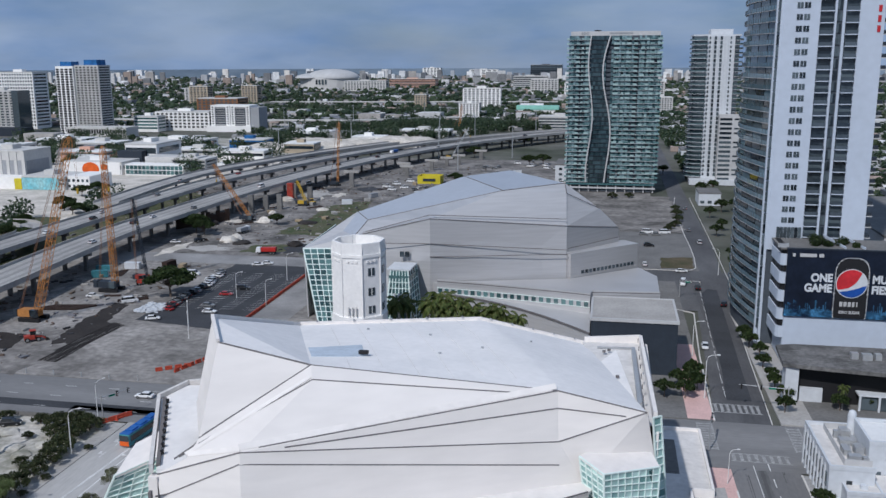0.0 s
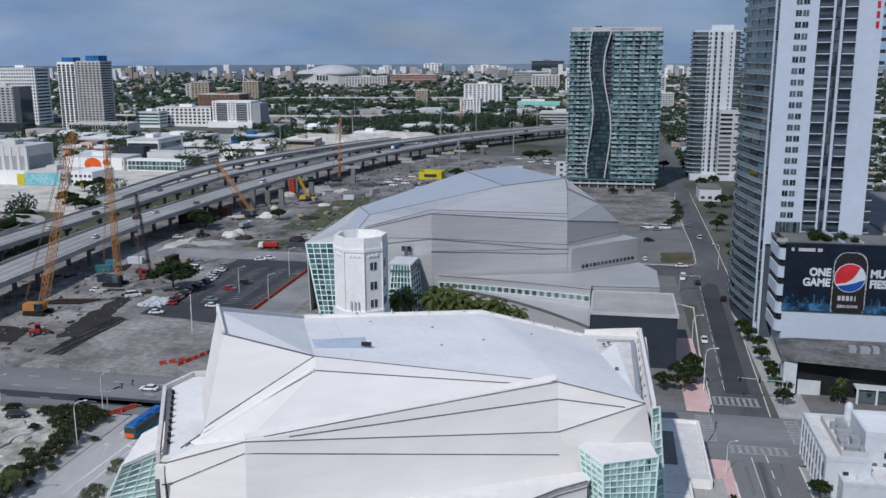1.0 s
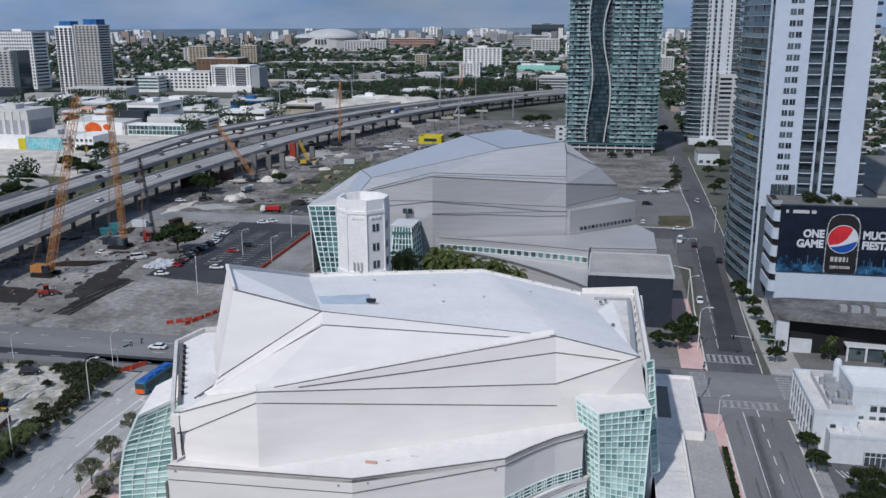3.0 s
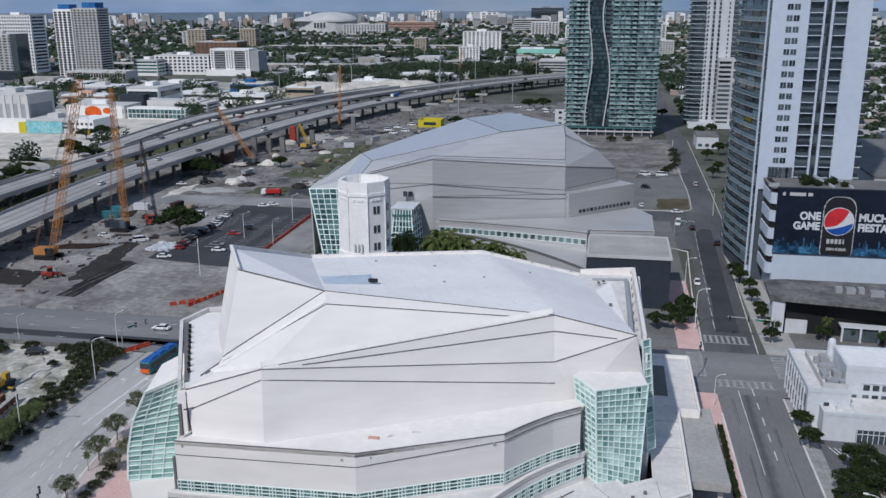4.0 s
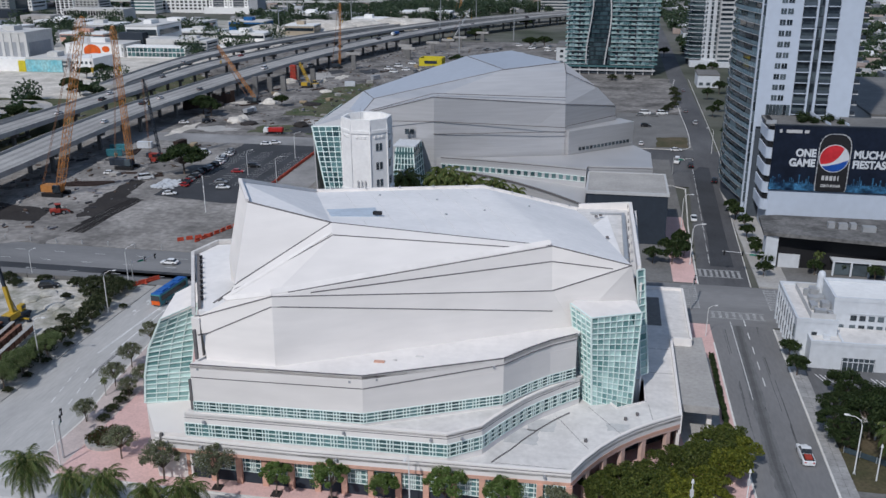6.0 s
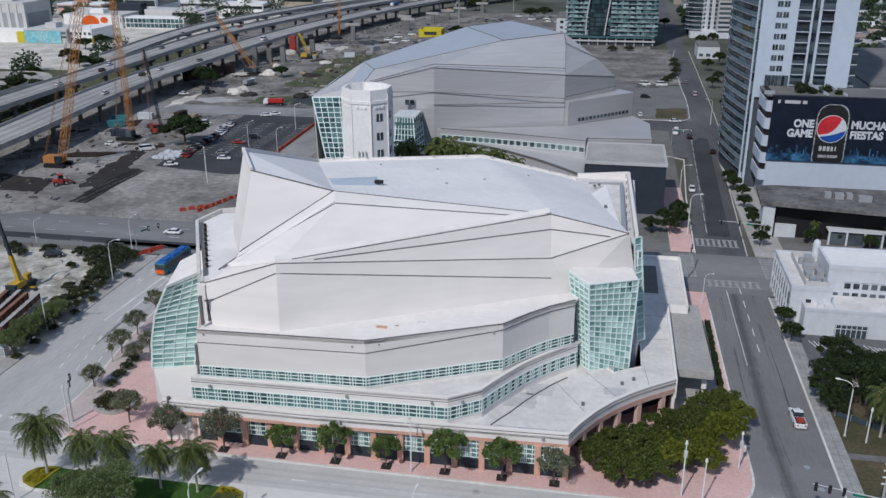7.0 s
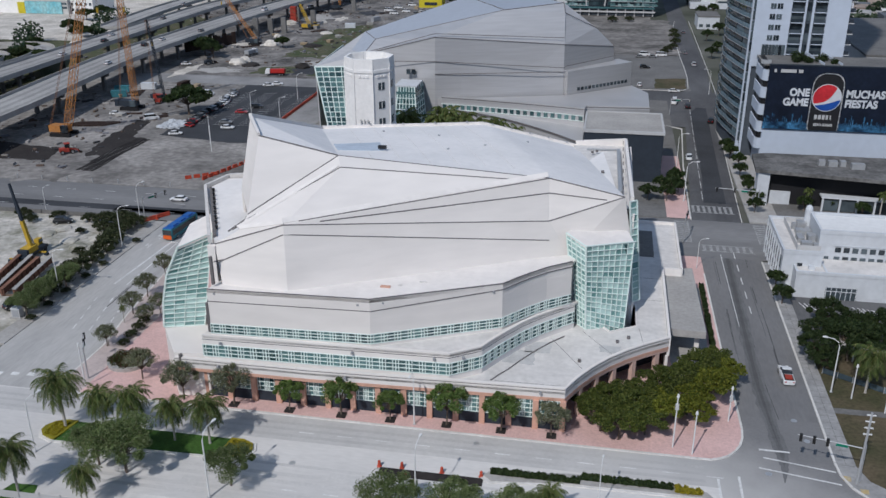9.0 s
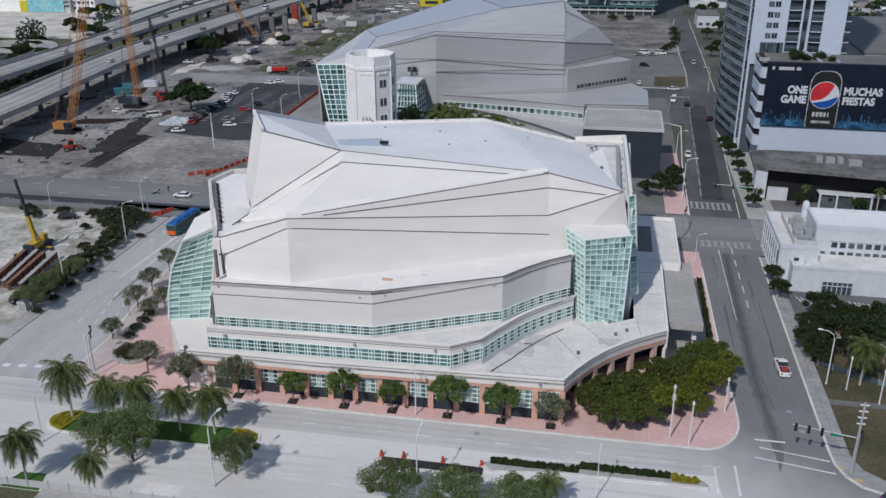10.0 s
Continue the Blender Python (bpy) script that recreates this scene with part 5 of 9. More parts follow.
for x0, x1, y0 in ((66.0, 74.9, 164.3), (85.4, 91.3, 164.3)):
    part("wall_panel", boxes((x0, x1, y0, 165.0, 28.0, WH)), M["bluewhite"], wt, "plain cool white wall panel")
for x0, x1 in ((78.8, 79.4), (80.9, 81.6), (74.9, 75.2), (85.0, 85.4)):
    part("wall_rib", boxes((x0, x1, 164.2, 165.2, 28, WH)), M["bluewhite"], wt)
for z in zs:
    for xa in (69.3, 71.15):
        block("window", wt, M["dark_glass"], (xa + 0.75, 164.24, z), (1.5, 0.16, 1.5))
        block("window_mullion", wt, M["bluewhite"], (xa + 0.75, 164.2, z), (0.08, 0.2, 1.5))
    for xa, xb in ((75.3, 78.7), (81.8, 84.9)):
        block("balcony_glazing", wt, M["dark_glass"], ((xa + xb) / 2, 164.9, z), (xb - xa, 0.2, 2.5))
        block("balcony_rail", wt, M["rail_dark"], ((xa + xb) / 2, 163.9, z - 1.0), (xb - xa, 0.12, 1.05))
        block("balcony_slab", wt, M["bluewhite"], ((xa + xb) / 2, 164.4, z - 1.6), (xb - xa, 1.3, 0.25))
    block("bay_window", wt, M["dark_glass"], (79.8, 164.85, z), (0.65, 0.25, 2.4))
    block("bay_window", wt, M["dark_glass"], (80.5, 164.85, z), (0.65, 0.25, 2.4))
    block("end_balcony", wt, M["charcoal"], (92.2, 166, z - 1.0), (1.5, 1.6, 1.0))
    block("end_slab", wt, M["grey_lt"], (92.3, 166, z - 1.6), (1.7, 1.9, 0.25))
side = [(64.8, 166.0), (63.4, 172.5), (62.2, 180), (61.2, 187), (60.9, 194), (61.4, 201), (62.6, 207)]
for k in range(40):
    z = 5.0 + FL * k
    part("side_slab", ring_wall([(p[0] - 0.22, p[1]) for p in side[::-1]], z, z + 0.2, 1.2), M["grey_lt"], wt)
    part("side_rail", ring_wall([(p[0] - 0.25, p[1]) for p in side[::-1]], z + 0.2, z + 1.35, 0.08), M["rail_pale"], wt, "glass balcony rail")
    for j in range(5):
        a, b = Vector(side[j]), Vector(side[j + 1])
        c = a.lerp(b, 0.5) + Vector((0.3, 0))
        d = b - a
        # mostly dark panes: the shadow under each slab is put into the glass colour
        block("side_pane", wt, M["dark_glass"] if (j * 5 + k * 3) % 7 else M["sky_pane"], (c.x, c.y, z + 1.62), (d.length * 0.9, 0.12, 2.8), math.atan2(d.y, d.x))
bm = bmesh.new()
for k in range(40):
    z = 5.0 + FL * k
    for a, b in path_points([(p[0] - 0.3, p[1], 0) for p in side], 2.1):
        box(bm, a.x - 0.05, a.x + 0.05, a.y - 0.05, a.y + 0.05, z + 0.2, z + 1.38)
tagged(part("side_mullion", bm, M["slate"], wt), kind="stuff")
for x0, x1, y0, y1 in ((64.3, 65.2, 165.2, 166.2), (65.3, 66.0, 164.5, 165.2)):
    part("corner_column", boxes((x0, x1, y0, y1, 0.1, WH)), M["bluewhite"], wt)
for k in range(39):
    block("corner_window", wt, M["dark_glass"], (65.2, 164.9, 6.3 + FL * k), (1.1, 0.5, 2.6))
for k in range(3):
    block("number_bar", wt, mat("red_paint", (0.55, 0.03, 0.04), 0.6) if k == 0 else bpy.data.materials["red_paint"], (90.0, 164.22, 93.4 - 2.6 * k), (0.8, 0.14, 1.7))
part("crown_wall", boxes((66, 92, 166, 212, WH, WH + 4)), M["bluewhite"], wt)

# podium car park with the billboard, white curved balconies and dark shop floor
pod = thing("billboard_podium", "white podium block with a dark shop floor and terrace", "podium building")
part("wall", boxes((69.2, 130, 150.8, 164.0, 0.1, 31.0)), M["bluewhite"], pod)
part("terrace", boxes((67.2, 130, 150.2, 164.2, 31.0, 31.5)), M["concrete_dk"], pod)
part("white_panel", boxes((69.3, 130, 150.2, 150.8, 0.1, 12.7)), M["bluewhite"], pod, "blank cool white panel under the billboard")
part("shop_canopy", prism(bmesh.new(), [(63.6, 118.0), (95, 113.4), (130, 110.0), (130, 134), (69, 134), (64.4, 132.5)], 9.1, 10.0), mat("rain_stained_roof", (0.20, 0.195, 0.19), 0.9, var=0.3, big=0.25, small=1.2, col2=(0.075, 0.074, 0.072)), pod, "stained grey canopy roof")
# solid black body paints the shade of the recess under the canopy
part("shop_shade_block", prism(bmesh.new(), [(67.4, 121.0), (128, 116), (128, 133.4), (69.5, 133.4), (66.4, 132)], 0.1, 9.1), M["black"], pod, "black block standing for the shaded shop recess")
part("corner_wall", boxes((64.4, 67.4, 118.2, 122.0, 0.1, 9.1)), M["white"], pod, "white corner wall")
part("shop_wall", boxes((68.2, 73.4, 120.0, 121.2, 0.1, 3.6)), M["white"], pod)
for k in range(9):
    block("shop_column", pod, M["white"], (80.8 + 4.2 * k, 116.2 - 0.2 * k, 1.9), (0.45, 0.45, 3.7))
    block("shop_pane", pod, M["dark_glass"], (82.9 + 4.2 * k, 116.6 - 0.2 * k, 1.8), (3.7, 0.1, 3.2), radians(-2.7))
part("shop_beam", prism(bmesh.new(), [(80.4, 116.0), (118, 114.1), (118, 115.1), (80.4, 119.0)], 3.7, 4.1), M["white"], pod)
for k in range(5):
    z = 6.6 + 5.0 * k
    bl = [(69.4, 150.4), (68.2, 150.6), (67.5, 151.4), (67.3, 152.8), (67.2, 163)]
    part("curved_balcony", ring_wall(bl[::-1], z, z + 3.1, 0.35), M["bluewhite"], pod, "white curved balcony front")
    # solid black filling in place of the shade inside each deck
    part("balcony_shade_block", prism(bmesh.new(), [(69.2, 151), (68.5, 151.2), (67.9, 152.0), (67.8, 153.4), (67.8, 163), (69.2, 163)], z + 3.1, z + 5.0), M["black"], pod, "black block standing for the shade in the open deck")
for x, y, w in ((80.2, 124, 1.6), (82.6, 123.5, 2.2), (85.6, 124, 1.4), (88, 122, 3.2)):
    part("roof_unit", boxes((x, x + w, y, y + 1.8, 10.0, 11.4)), M["steel"], pod, "grey rooftop cooling unit")
for k in range(7):
    part("terrace_window", boxes((68.2 + 0.0 + k * 0.95, 69.0 + k * 0.95, 163.9, 164.15, 31.6, 34.6)), M["dark_glass"], pod)
part("terrace_rail", boxes((66.4, 69.2, 150.3, 150.45, 31.5, 32.6)), M["steel"], pod)
for x in (80.6, 85.4):
    bm = bmesh.new()
    bar(bm, (x, 164, 32.6), (x + 3.0, 151, 31.7), 0.2, 0.7)
    part("terrace_parapet", bm, M["bluewhite"], pod)

# the billboard
bb = thing("billboard", "large dark blue drinks billboard with a can and white words", "billboard")
BY = 150.1
part("panel", boxes((68.9, 112, BY - 0.5, BY + 0.1, 12.9, 31.3)), mat("deep_navy_print", (0.012, 0.018, 0.035), 0.4, var=0.25, big=0.2, small=1), bb, "deep navy printed panel")
part("frame", boxes((68.7, 112.2, BY - 0.6, BY + 0.1, 31.3, 31.6)), M["charcoal"], bb)
blue = mat("city_glow_print", (0.07, 0.22, 0.40), 0.4, var=0.7, big=0.35, small=1.6, col2=(0.008, 0.02, 0.05))
part("skyline_print", boxes((69.0, 111.8, BY - 0.53, BY - 0.5, 13.0, 14.9)), blue, bb, "blue city lights along the foot")
rng = random.Random(5)
for k in range(84):
    x = 69.4 + k * 0.5
    if 80.6 < x < 89.6:
        continue
    hh = 0.5 + 2.6 * rng.random() ** 2
    block("skyline_bar", bb, blue, (x, BY - 0.54, 14.6 + hh / 2), (0.16 + 0.2 * rng.random(), 0.04, hh))
PX = 85.4
half = [(3.9, 0), (4.15, 1.0), (4.15, 12.4), (4.05, 13.5), (3.75, 14.5), (3.2, 15.4), (2.4, 16.0), (1.4, 16.35)]


def badge_shape(name, pts, material, parent, dy, z=13.0, label=""):
    """A flat printed shape on the face of the billboard."""
    o = part(name, prism(bmesh.new(), pts, 0, 0.03), material, parent, label)
    o.matrix_local = Matrix.Translation((PX, BY - dy, z)) @ Matrix.Rotation(radians(90), 4, "X")
    return o


def arc(r, a0, a1, n=16):
    return [(r * math.cos(radians(a0 + (a1 - a0) * k / n)), r * math.sin(radians(a0 + (a1 - a0) * k / n))) for k in range(n + 1)]


can = part("can_print", boxes((PX - 3.7, PX + 3.7, BY - 0.54, BY - 0.5, 13.0, 25.0)), M["black"], bb, "printed black drinks can")
badge_shape("can_outline", half + [(-x, z) for x, z in half[::-1]], M["black"], can, 0.53)
rng = random.Random(12)
for side_x in (-1, 1):
    for (xa, za), (xb, zb) in zip(half, half[1:]):
        n = max(1, int((zb - za) / 0.45))
        for q in range(n):
            f, g = q / n, (q + 0.9) / n
            bm = bmesh.new()
            bar(bm, (PX + side_x * (xa + (xb - xa) * f), BY - 0.57, 13 + za + (zb - za) * f), (PX + side_x * (xa + (xb - xa) * g), BY - 0.57, 13 + za + (zb - za) * g), 0.12 + 0.3 * rng.random(), 0.04, (0, 1, 0))
            part("can_edge", bm, M["steel"] if rng.random() < 0.5 else M["grey_lt"], can, "pale frosted can edge")
bm = bmesh.new()
bar(bm, (PX - 1.4, BY - 0.57, 29.35), (PX + 1.4, BY - 0.57, 29.35), 0.2, 0.04, (0, 1, 0))
part("can_rim", bm, M["steel"], can, "pale printed can rim")
M["badge_red"] = mat("badge_red", (0.6, 0.035, 0.045), 0.4)
M["badge_blue"] = mat("badge_blue", (0.02, 0.08, 0.34), 0.4)
BR = 3.75
badge_shape("badge", arc(BR + 0.2, 0, 352, 40), M["white"], can, 0.58, 22.5)
badge_shape("badge_red", arc(BR, 50, 208) + [(BR * a, BR * b) for a, b in ((-0.55, -0.42), (-0.2, -0.33), (0.07, -0.15), (0.3, 0.1), (0.5, 0.45))], M["badge_red"], can, 0.62, 22.5)
badge_shape("badge_blue", arc(BR, 217, 354) + [(BR * a, BR * b) for a, b in ((0.72, -0.2), (0.4, -0.34), (0.07, -0.44), (-0.4, -0.56))], M["badge_blue"], can, 0.62, 22.5)
for k, w in enumerate((0.75, 0.75, 0.75, 0.6, 0.3)):
    part("brand_bar", boxes((PX - 2.6 + 1.05 * k, PX - 2.6 + 1.05 * k + w, BY - 0.6, BY - 0.56, 16.2, 17.5)), M["grey_lt"], can, "pale bar in place of the maker's mark")


def words(text, x, z, size, material, parent, y, align="CENTER", thick=0.02):
    cu = bpy.data.curves.new("lettering", "FONT")
    cu.body, cu.size, cu.align_x, cu.extrude, cu.offset = text, size, align, thick, size * 0.045
    tmp = bpy.data.objects.new("lettering", cu)
    scene.collection.objects.link(tmp)
    dg = bpy.context.evaluated_depsgraph_get()
    me = bpy.data.meshes.new_from_object(tmp.evaluated_get(dg))
    bpy.data.objects.remove(tmp)
    me.materials.clear()
    me.materials.append(material)
    o = new("lettering", me)
    o.parent = parent
    o.matrix_local = Matrix.Translation((x, y, z)) @ Matrix.Rotation(radians(90), 4, "X") @ Matrix.Diagonal((0.87, 1, 1, 1))
    tagged(o, "white capital letters")
    return o


for text, x, z, al in (("ONE", 80.6, 22.8, "RIGHT"), ("GAME", 80.6, 20.0, "RIGHT"), ("MUCHAS", 90.4, 22.8, "LEFT"), ("FIESTAS", 90.4, 20.0, "LEFT")):
    words(text, x, z, 2.95, M["white"], bb, BY - 0.56, al)
words("ZERO SUGAR", PX, 14.3, 1.0, M["grey_lt"], can, BY - 0.58)
for x0, x1 in ((70.2, 70.9), (72.0, 76.2), (76.8, 78.0)):
    part("logo_bar", boxes((x0, x1, BY - 0.55, BY - 0.5, 29.3, 30.2)), M["grey_lt"], bb, "small pale bar in place of a mark")

# green glass tower
gt = thing("green_tower", "tall green glass apartment tower with a wavy dark recess", "apartment tower")
GX0, GX1, GY, GH, NF = -5.0, 49.4, 466.0, 95.4, 33
part("core_wall", boxes((GX0 + 1.5, GX1 - 1.5, GY + 2, GY + 26, 0.1, GH)), M["slate"], gt)
part("roof_screen", boxes((GX0 + 1, GX1, GY + 2, GY + 25, GH, GH + 2.6)), M["grey_lt"], gt, "pale roof screen wall")
fh = (GH - 6.0) / NF
M["pale_green"] = mat("pale_green_grey_slab", (0.48, 0.53, 0.54), 0.7, var=0.1)
M["green_rail"] = glass("green_rail", (0.05, 0.12, 0.13), (0.27, 0.38, 0.39))
bm = bmesh.new()
bmd = bmesh.new()
rng = random.Random(3)
for f in range(NF):
    z = 6.0 + fh * f
    for c in range(38):
        x = GX0 + 1.5 * c
        t = f / NF
        wave = 14.2 + 1.6 * math.sin(t * 8.2 + 4.2)
        if GX0 + wave < x + 0.7 < GX0 + wave + 9.5 + 2.2 * math.sin(t * 6.3 + 0.4):
            box(bmd, x, x + 1.4, GY + 1.6, GY + 2.0, z + 0.3, z + fh - 0.15)
        elif (c * 7) % 11 not in (2, 6) and rng.random() < 0.9:
            box(bm, x + 0.08, x + 1.42, GY + 0.6 + 0.5 * (c % 3 == 0), GY + 2.1, z + 0.35, z + fh - 0.1)
bmr, rail_cols = bmesh.new(), []
for lo, hi in ((-1.2, 12.6), (27.0, 56.4)):
    x = lo
    while x < hi - 1.0:
        w = min(1.2 + 2.2 * rng.random(), hi - x)
        rail_cols.append((x, x + w))
        x += w + 0.6 + 1.3 * rng.random()
for f in range(NF):
    z = 6.0 + fh * f
    block("floor_slab", gt, M["pale_green"], ((GX0 + 12.6 + GX0) / 2, GY + 0.9, z + 0.1), (14.4, 2.0, 0.2))
    block("floor_slab", gt, M["pale_green"], ((GX1 + GX0 + 27) / 2, GY + 0.9, z + 0.1), (GX1 - GX0 - 27, 2.0, 0.2))
    for xa, xb in rail_cols:
        box(bmr, GX0 + xa, GX0 + xb, GY - 0.1, GY, z + 0.25, z + 1.3)
    block("recess_slab", gt, M["charcoal"], (GX0 + 19.5, GY + 1.5, z + 0.1), (16, 0.5, 0.3))
    block("side_slab", gt, M["pale_green"], (GX1 + 0.3, GY + 12, z + 0.1), (1.6, 22, 0.2))
    block("side_slab", gt, M["pale_green"], (GX0 - 0.3, GY + 12, z + 0.1), (1.6, 22, 0.2))
tagged(part("window_panes", bm, M["green_glass_i"], gt), kind="stuff")
tagged(part("balcony_rail", bmr, glass("pale_green_rail", (0.08, 0.16, 0.165), (0.34, 0.47, 0.46), per="island"), gt), kind="stuff")
tagged(part("recess_panes", bmd, glass("recess_glass", (0.015, 0.03, 0.036), (0.05, 0.085, 0.10), per="island"), gt), kind="stuff")
for off, amp, ph, w in ((13.6, 1.6, 4.2, 0.7), (25.2, 2.2, 0.4, 0.8)):
    bm = bmesh.new()
    pts = []
    for k in range(25):
        t = k / 24
        x = GX0 + 13.6 + 1.6 * math.sin(t * 8.2 + 4.2) if off < 20 else GX0 + 14.2 + 1.6 * math.sin(t * 8.2 + 4.2) + 9.9 + 2.2 * math.sin(t * 6.3 + 0.4)
        pts.append((x, GY + 0.0, 6 + (GH - 6) * t))
    for a, b in zip(pts, pts[1:]):
        bar(bm, a, b, w, 1.2, (0, 1, 0))
    part("wavy_band", bm, M["grey_lt"], gt, "pale wavy vertical band")
part("lobby_wall", boxes((GX0 + 2, GX1 - 2, GY + 3, GY + 25, 0.1, 5)), M["dark_glass"], gt)
part("lobby_canopy", boxes((GX0, GX1, GY - 1.5, GY + 3, 4.6, 5.6)), M["green_rail"], gt)
part("canopy_edge", boxes((GX0 - 0.4, GX1 + 0.4, GY - 2, GY - 1.5, 2.4, 3.4)), M["grey_lt"], gt)
for k in range(10):
    block("lobby_column", gt, M["grey_lt"], (GX0 + 3 + 5.6 * k, GY - 0.6, 2.4), (0.7, 0.7, 4.6))
words("RENT", GX0 + 12, GH + 0.6, 2.2, M["grey_paint"], gt, GY + 1.9, "RIGHT")
part("number_bar", boxes((GX0 + 24, GX0 + 38, GY + 1.9, GY + 1.99, GH + 0.9, GH + 1.9)), M["grey_paint"], gt, "grey bar in place of digits")
part("roof_hatch", boxes((GX0 + 15, GX0 + 19, GY + 4, GY + 8, GH + 2.6, GH + 3.4)), M["black"], gt)

# slim white tower behind
st = thing("slim_tower", "slim white apartment tower with rounded balconies", "apartment tower")
part("core_wall", boxes((74, 102, 520, 545, 0.1, 96)), M["slate"], st)
part("roof_slab", boxes((73, 103, 519.5, 545, 96, 97)), M["white"], st)
part("crown", boxes((84, 98, 524, 540, 97, 100.5)), M["white"], st)
arc2 = [(71.6, 530), (71.2, 524), (72.2, 519.5), (75.0, 517.0), (78.5, 516.4), (81.8, 516.6)]
arc3 = [(98.9, 516.8), (102.0, 517.0), (104.2, 519.0), (104.6, 523), (104.4, 530)]
M["slim_rail"] = glass("blue_green_rail_glass", (0.02, 0.04, 0.045), (0.09, 0.14, 0.15))
for k in range(32):
    z = 4.5 + 2.86 * k
    part("balcony_slab", ring_wall(arc2, z, z + 0.26, 1.0), M["white"], st)
    part("balcony", ring_wall(arc2, z + 0.26, z + 1.25, 0.1), M["slim_rail"], st)
    part("balcony_slab", ring_wall(arc3, z, z + 0.26, 1.0), M["grey_lt"], st) if z > 46 else None
    part("balcony", ring_wall(arc3, z + 0.26, z + 1.25, 0.1), M["slim_rail"], st) if z > 46 else None
    block("bay_pane", st, M["dark_glass"], (77.6, 519.6, z + 1.6), (8.2, 0.3, 2.2))
    block("window", st, M["dark_glass"], (83.3, 518.76, z + 1.6), (0.95, 0.16, 1.7))
    block("window", st, M["dark_glass"], (96.4, 518.76, z + 1.6), (0.95, 0.16, 1.7))
    for x in (86.7, 90.4):
        block("strip_pane", st, M["dark_glass"], (x, 518.76, z + 1.5), (1.5, 0.16, 2.35))
part("front_wall", boxes((81.8, 98.9, 518.8, 520.2, 0.1, 96)), M["white"], st, "white front wall between the balcony corners")
for x in (85.2, 88.5, 92.2, 94.4):
    part("wall_pier", boxes((x - 0.35, x + 0.35, 518.3, 518.8, 0.1, 96)), M["white"], st)
part("side_block", boxes((91.2, 104, 512, 518.2, 0.1, 46)), M["grey_lt"], st)
for k in range(14):
    block("block_window", st, M["dark_glass"], (95.5, 511.9, 4 + 3.0 * k), (7.5, 0.2, 1.5))
    block("block_window", st, M["dark_glass"], (102.2, 511.9, 4 + 3.0 * k), (3.0, 0.2, 1.1)) if k % 3 else None
part("base", boxes((74, 104, 508, 545, 0.1, 3.4)), M["white"], st)

# other buildings down the street
for i, (x0, x1, y0, y1, h, m) in enumerate(((108, 150, 420, 460, 14, "grey_lt"), (78, 92, 640, 670, 10, "white"), (84, 120, 300, 340, 9, "grey_lt"), (110, 170, 210, 300, 24, "grey_lt"), (72, 84, 420, 440, 7, "white"), (-14, -7, 505, 540, 12, "white"))):
    lb = thing("low_building", "plain pale low building with a flat roof and parapet", "building", "low buildings by the street")
    part("wall", boxes((x0, x1, y0, y1, 0.05, h)), M[m], lb)
    part("parapet", boxes((x0 - 0.2, x1 + 0.2, y0 - 0.2, y1 + 0.2, h - 0.1, h + 0.6)), M["concrete_dk"], lb)
    n = int((x1 - x0) / 4)
    for k in range(n):
        for f in range(int(h / 4)):
            block("window", lb, M["dark_glass"], (x0 + (k + 0.5) * (x1 - x0) / n, y0 - 0.05, 2.2 + 3.6 * f), (2.2, 0.2, 1.6))

# white art-deco building on the corner
wb = thing("deco_building", "white stepped art-deco building with tall windows", "building")
part("side_wing", boxes((62.4, 70.2, 65.4, 86.0, 0.05, 8.2)), M["white"], wb, "white lower wing")
part("wing_roof", boxes((62.8, 70.2, 65.8, 85.6, 8.2, 8.26)), M["hall_ledge"], wb, "pale flat wing roof")
for a in ((62.3, 70.3, 65.3, 65.75, 8.1, 8.9), (62.3, 62.75, 65.75, 85.6, 8.1, 8.9), (62.3, 70.2, 85.6, 86.1, 8.1, 8.9)):
    part("wing_parapet", boxes(a), M["white"], wb)
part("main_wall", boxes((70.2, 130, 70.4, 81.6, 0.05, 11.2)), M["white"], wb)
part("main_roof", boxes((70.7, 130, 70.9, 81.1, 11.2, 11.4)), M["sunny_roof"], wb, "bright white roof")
for a in ((70.1, 130, 70.3, 70.8, 11.1, 11.95), (70.1, 130, 81.2, 81.7, 11.1, 11.95), (70.1, 70.6, 70.8, 81.2, 11.1, 11.95)):
    part("main_parapet", boxes(a), M["white"], wb)
bm = bmesh.new()
tube(bm, [(69.9, 81.9, 0.05), (69.9, 81.9, 12.4), (69.9, 81.9, 13.0), (69.9, 81.9, 13.3)], [0.8, 0.8, 0.65, 0.3], 14)
part("corner_pylon", bm, M["white"], wb, "white rounded corner pylon")
for k in range(26):
    x = 74.2 + 1.73 * k
    block("tall_window", wb, M["dark_glass"], (x, 70.36, 4.85), (1.15, 0.2, 2.5))
    block("small_window", wb, M["dark_glass"], (x, 70.36, 7.65), (1.15, 0.2, 1.1))
    block("window_sill", wb, M["white"], (x, 70.3, 3.5), (1.3, 0.3, 0.14))
part("frieze", boxes((73.0, 120, 70.25, 70.4, 8.5, 8.7)), M["white"], wb)
part("front_block", boxes((64.7, 130, 61.6, 70.3, 0.05, 5.4)), M["white"], wb)
part("front_roof", boxes((65.1, 130, 62.0, 70.2, 5.4, 5.46)), M["hall_ledge"], wb, "pale flat roof of the front block")
for a in ((64.6, 130, 61.5, 61.95, 5.3, 5.95), (64.6, 65.05, 61.95, 65.2, 5.3, 5.95), (70.6, 71.0, 61.95, 70.2, 5.3, 5.7)):
    part("front_parapet", boxes(a), M["white"], wb)
part("roof_box", boxes((67.4, 68.6, 63.5, 64.5, 5.46, 6.3)), M["white"], wb)
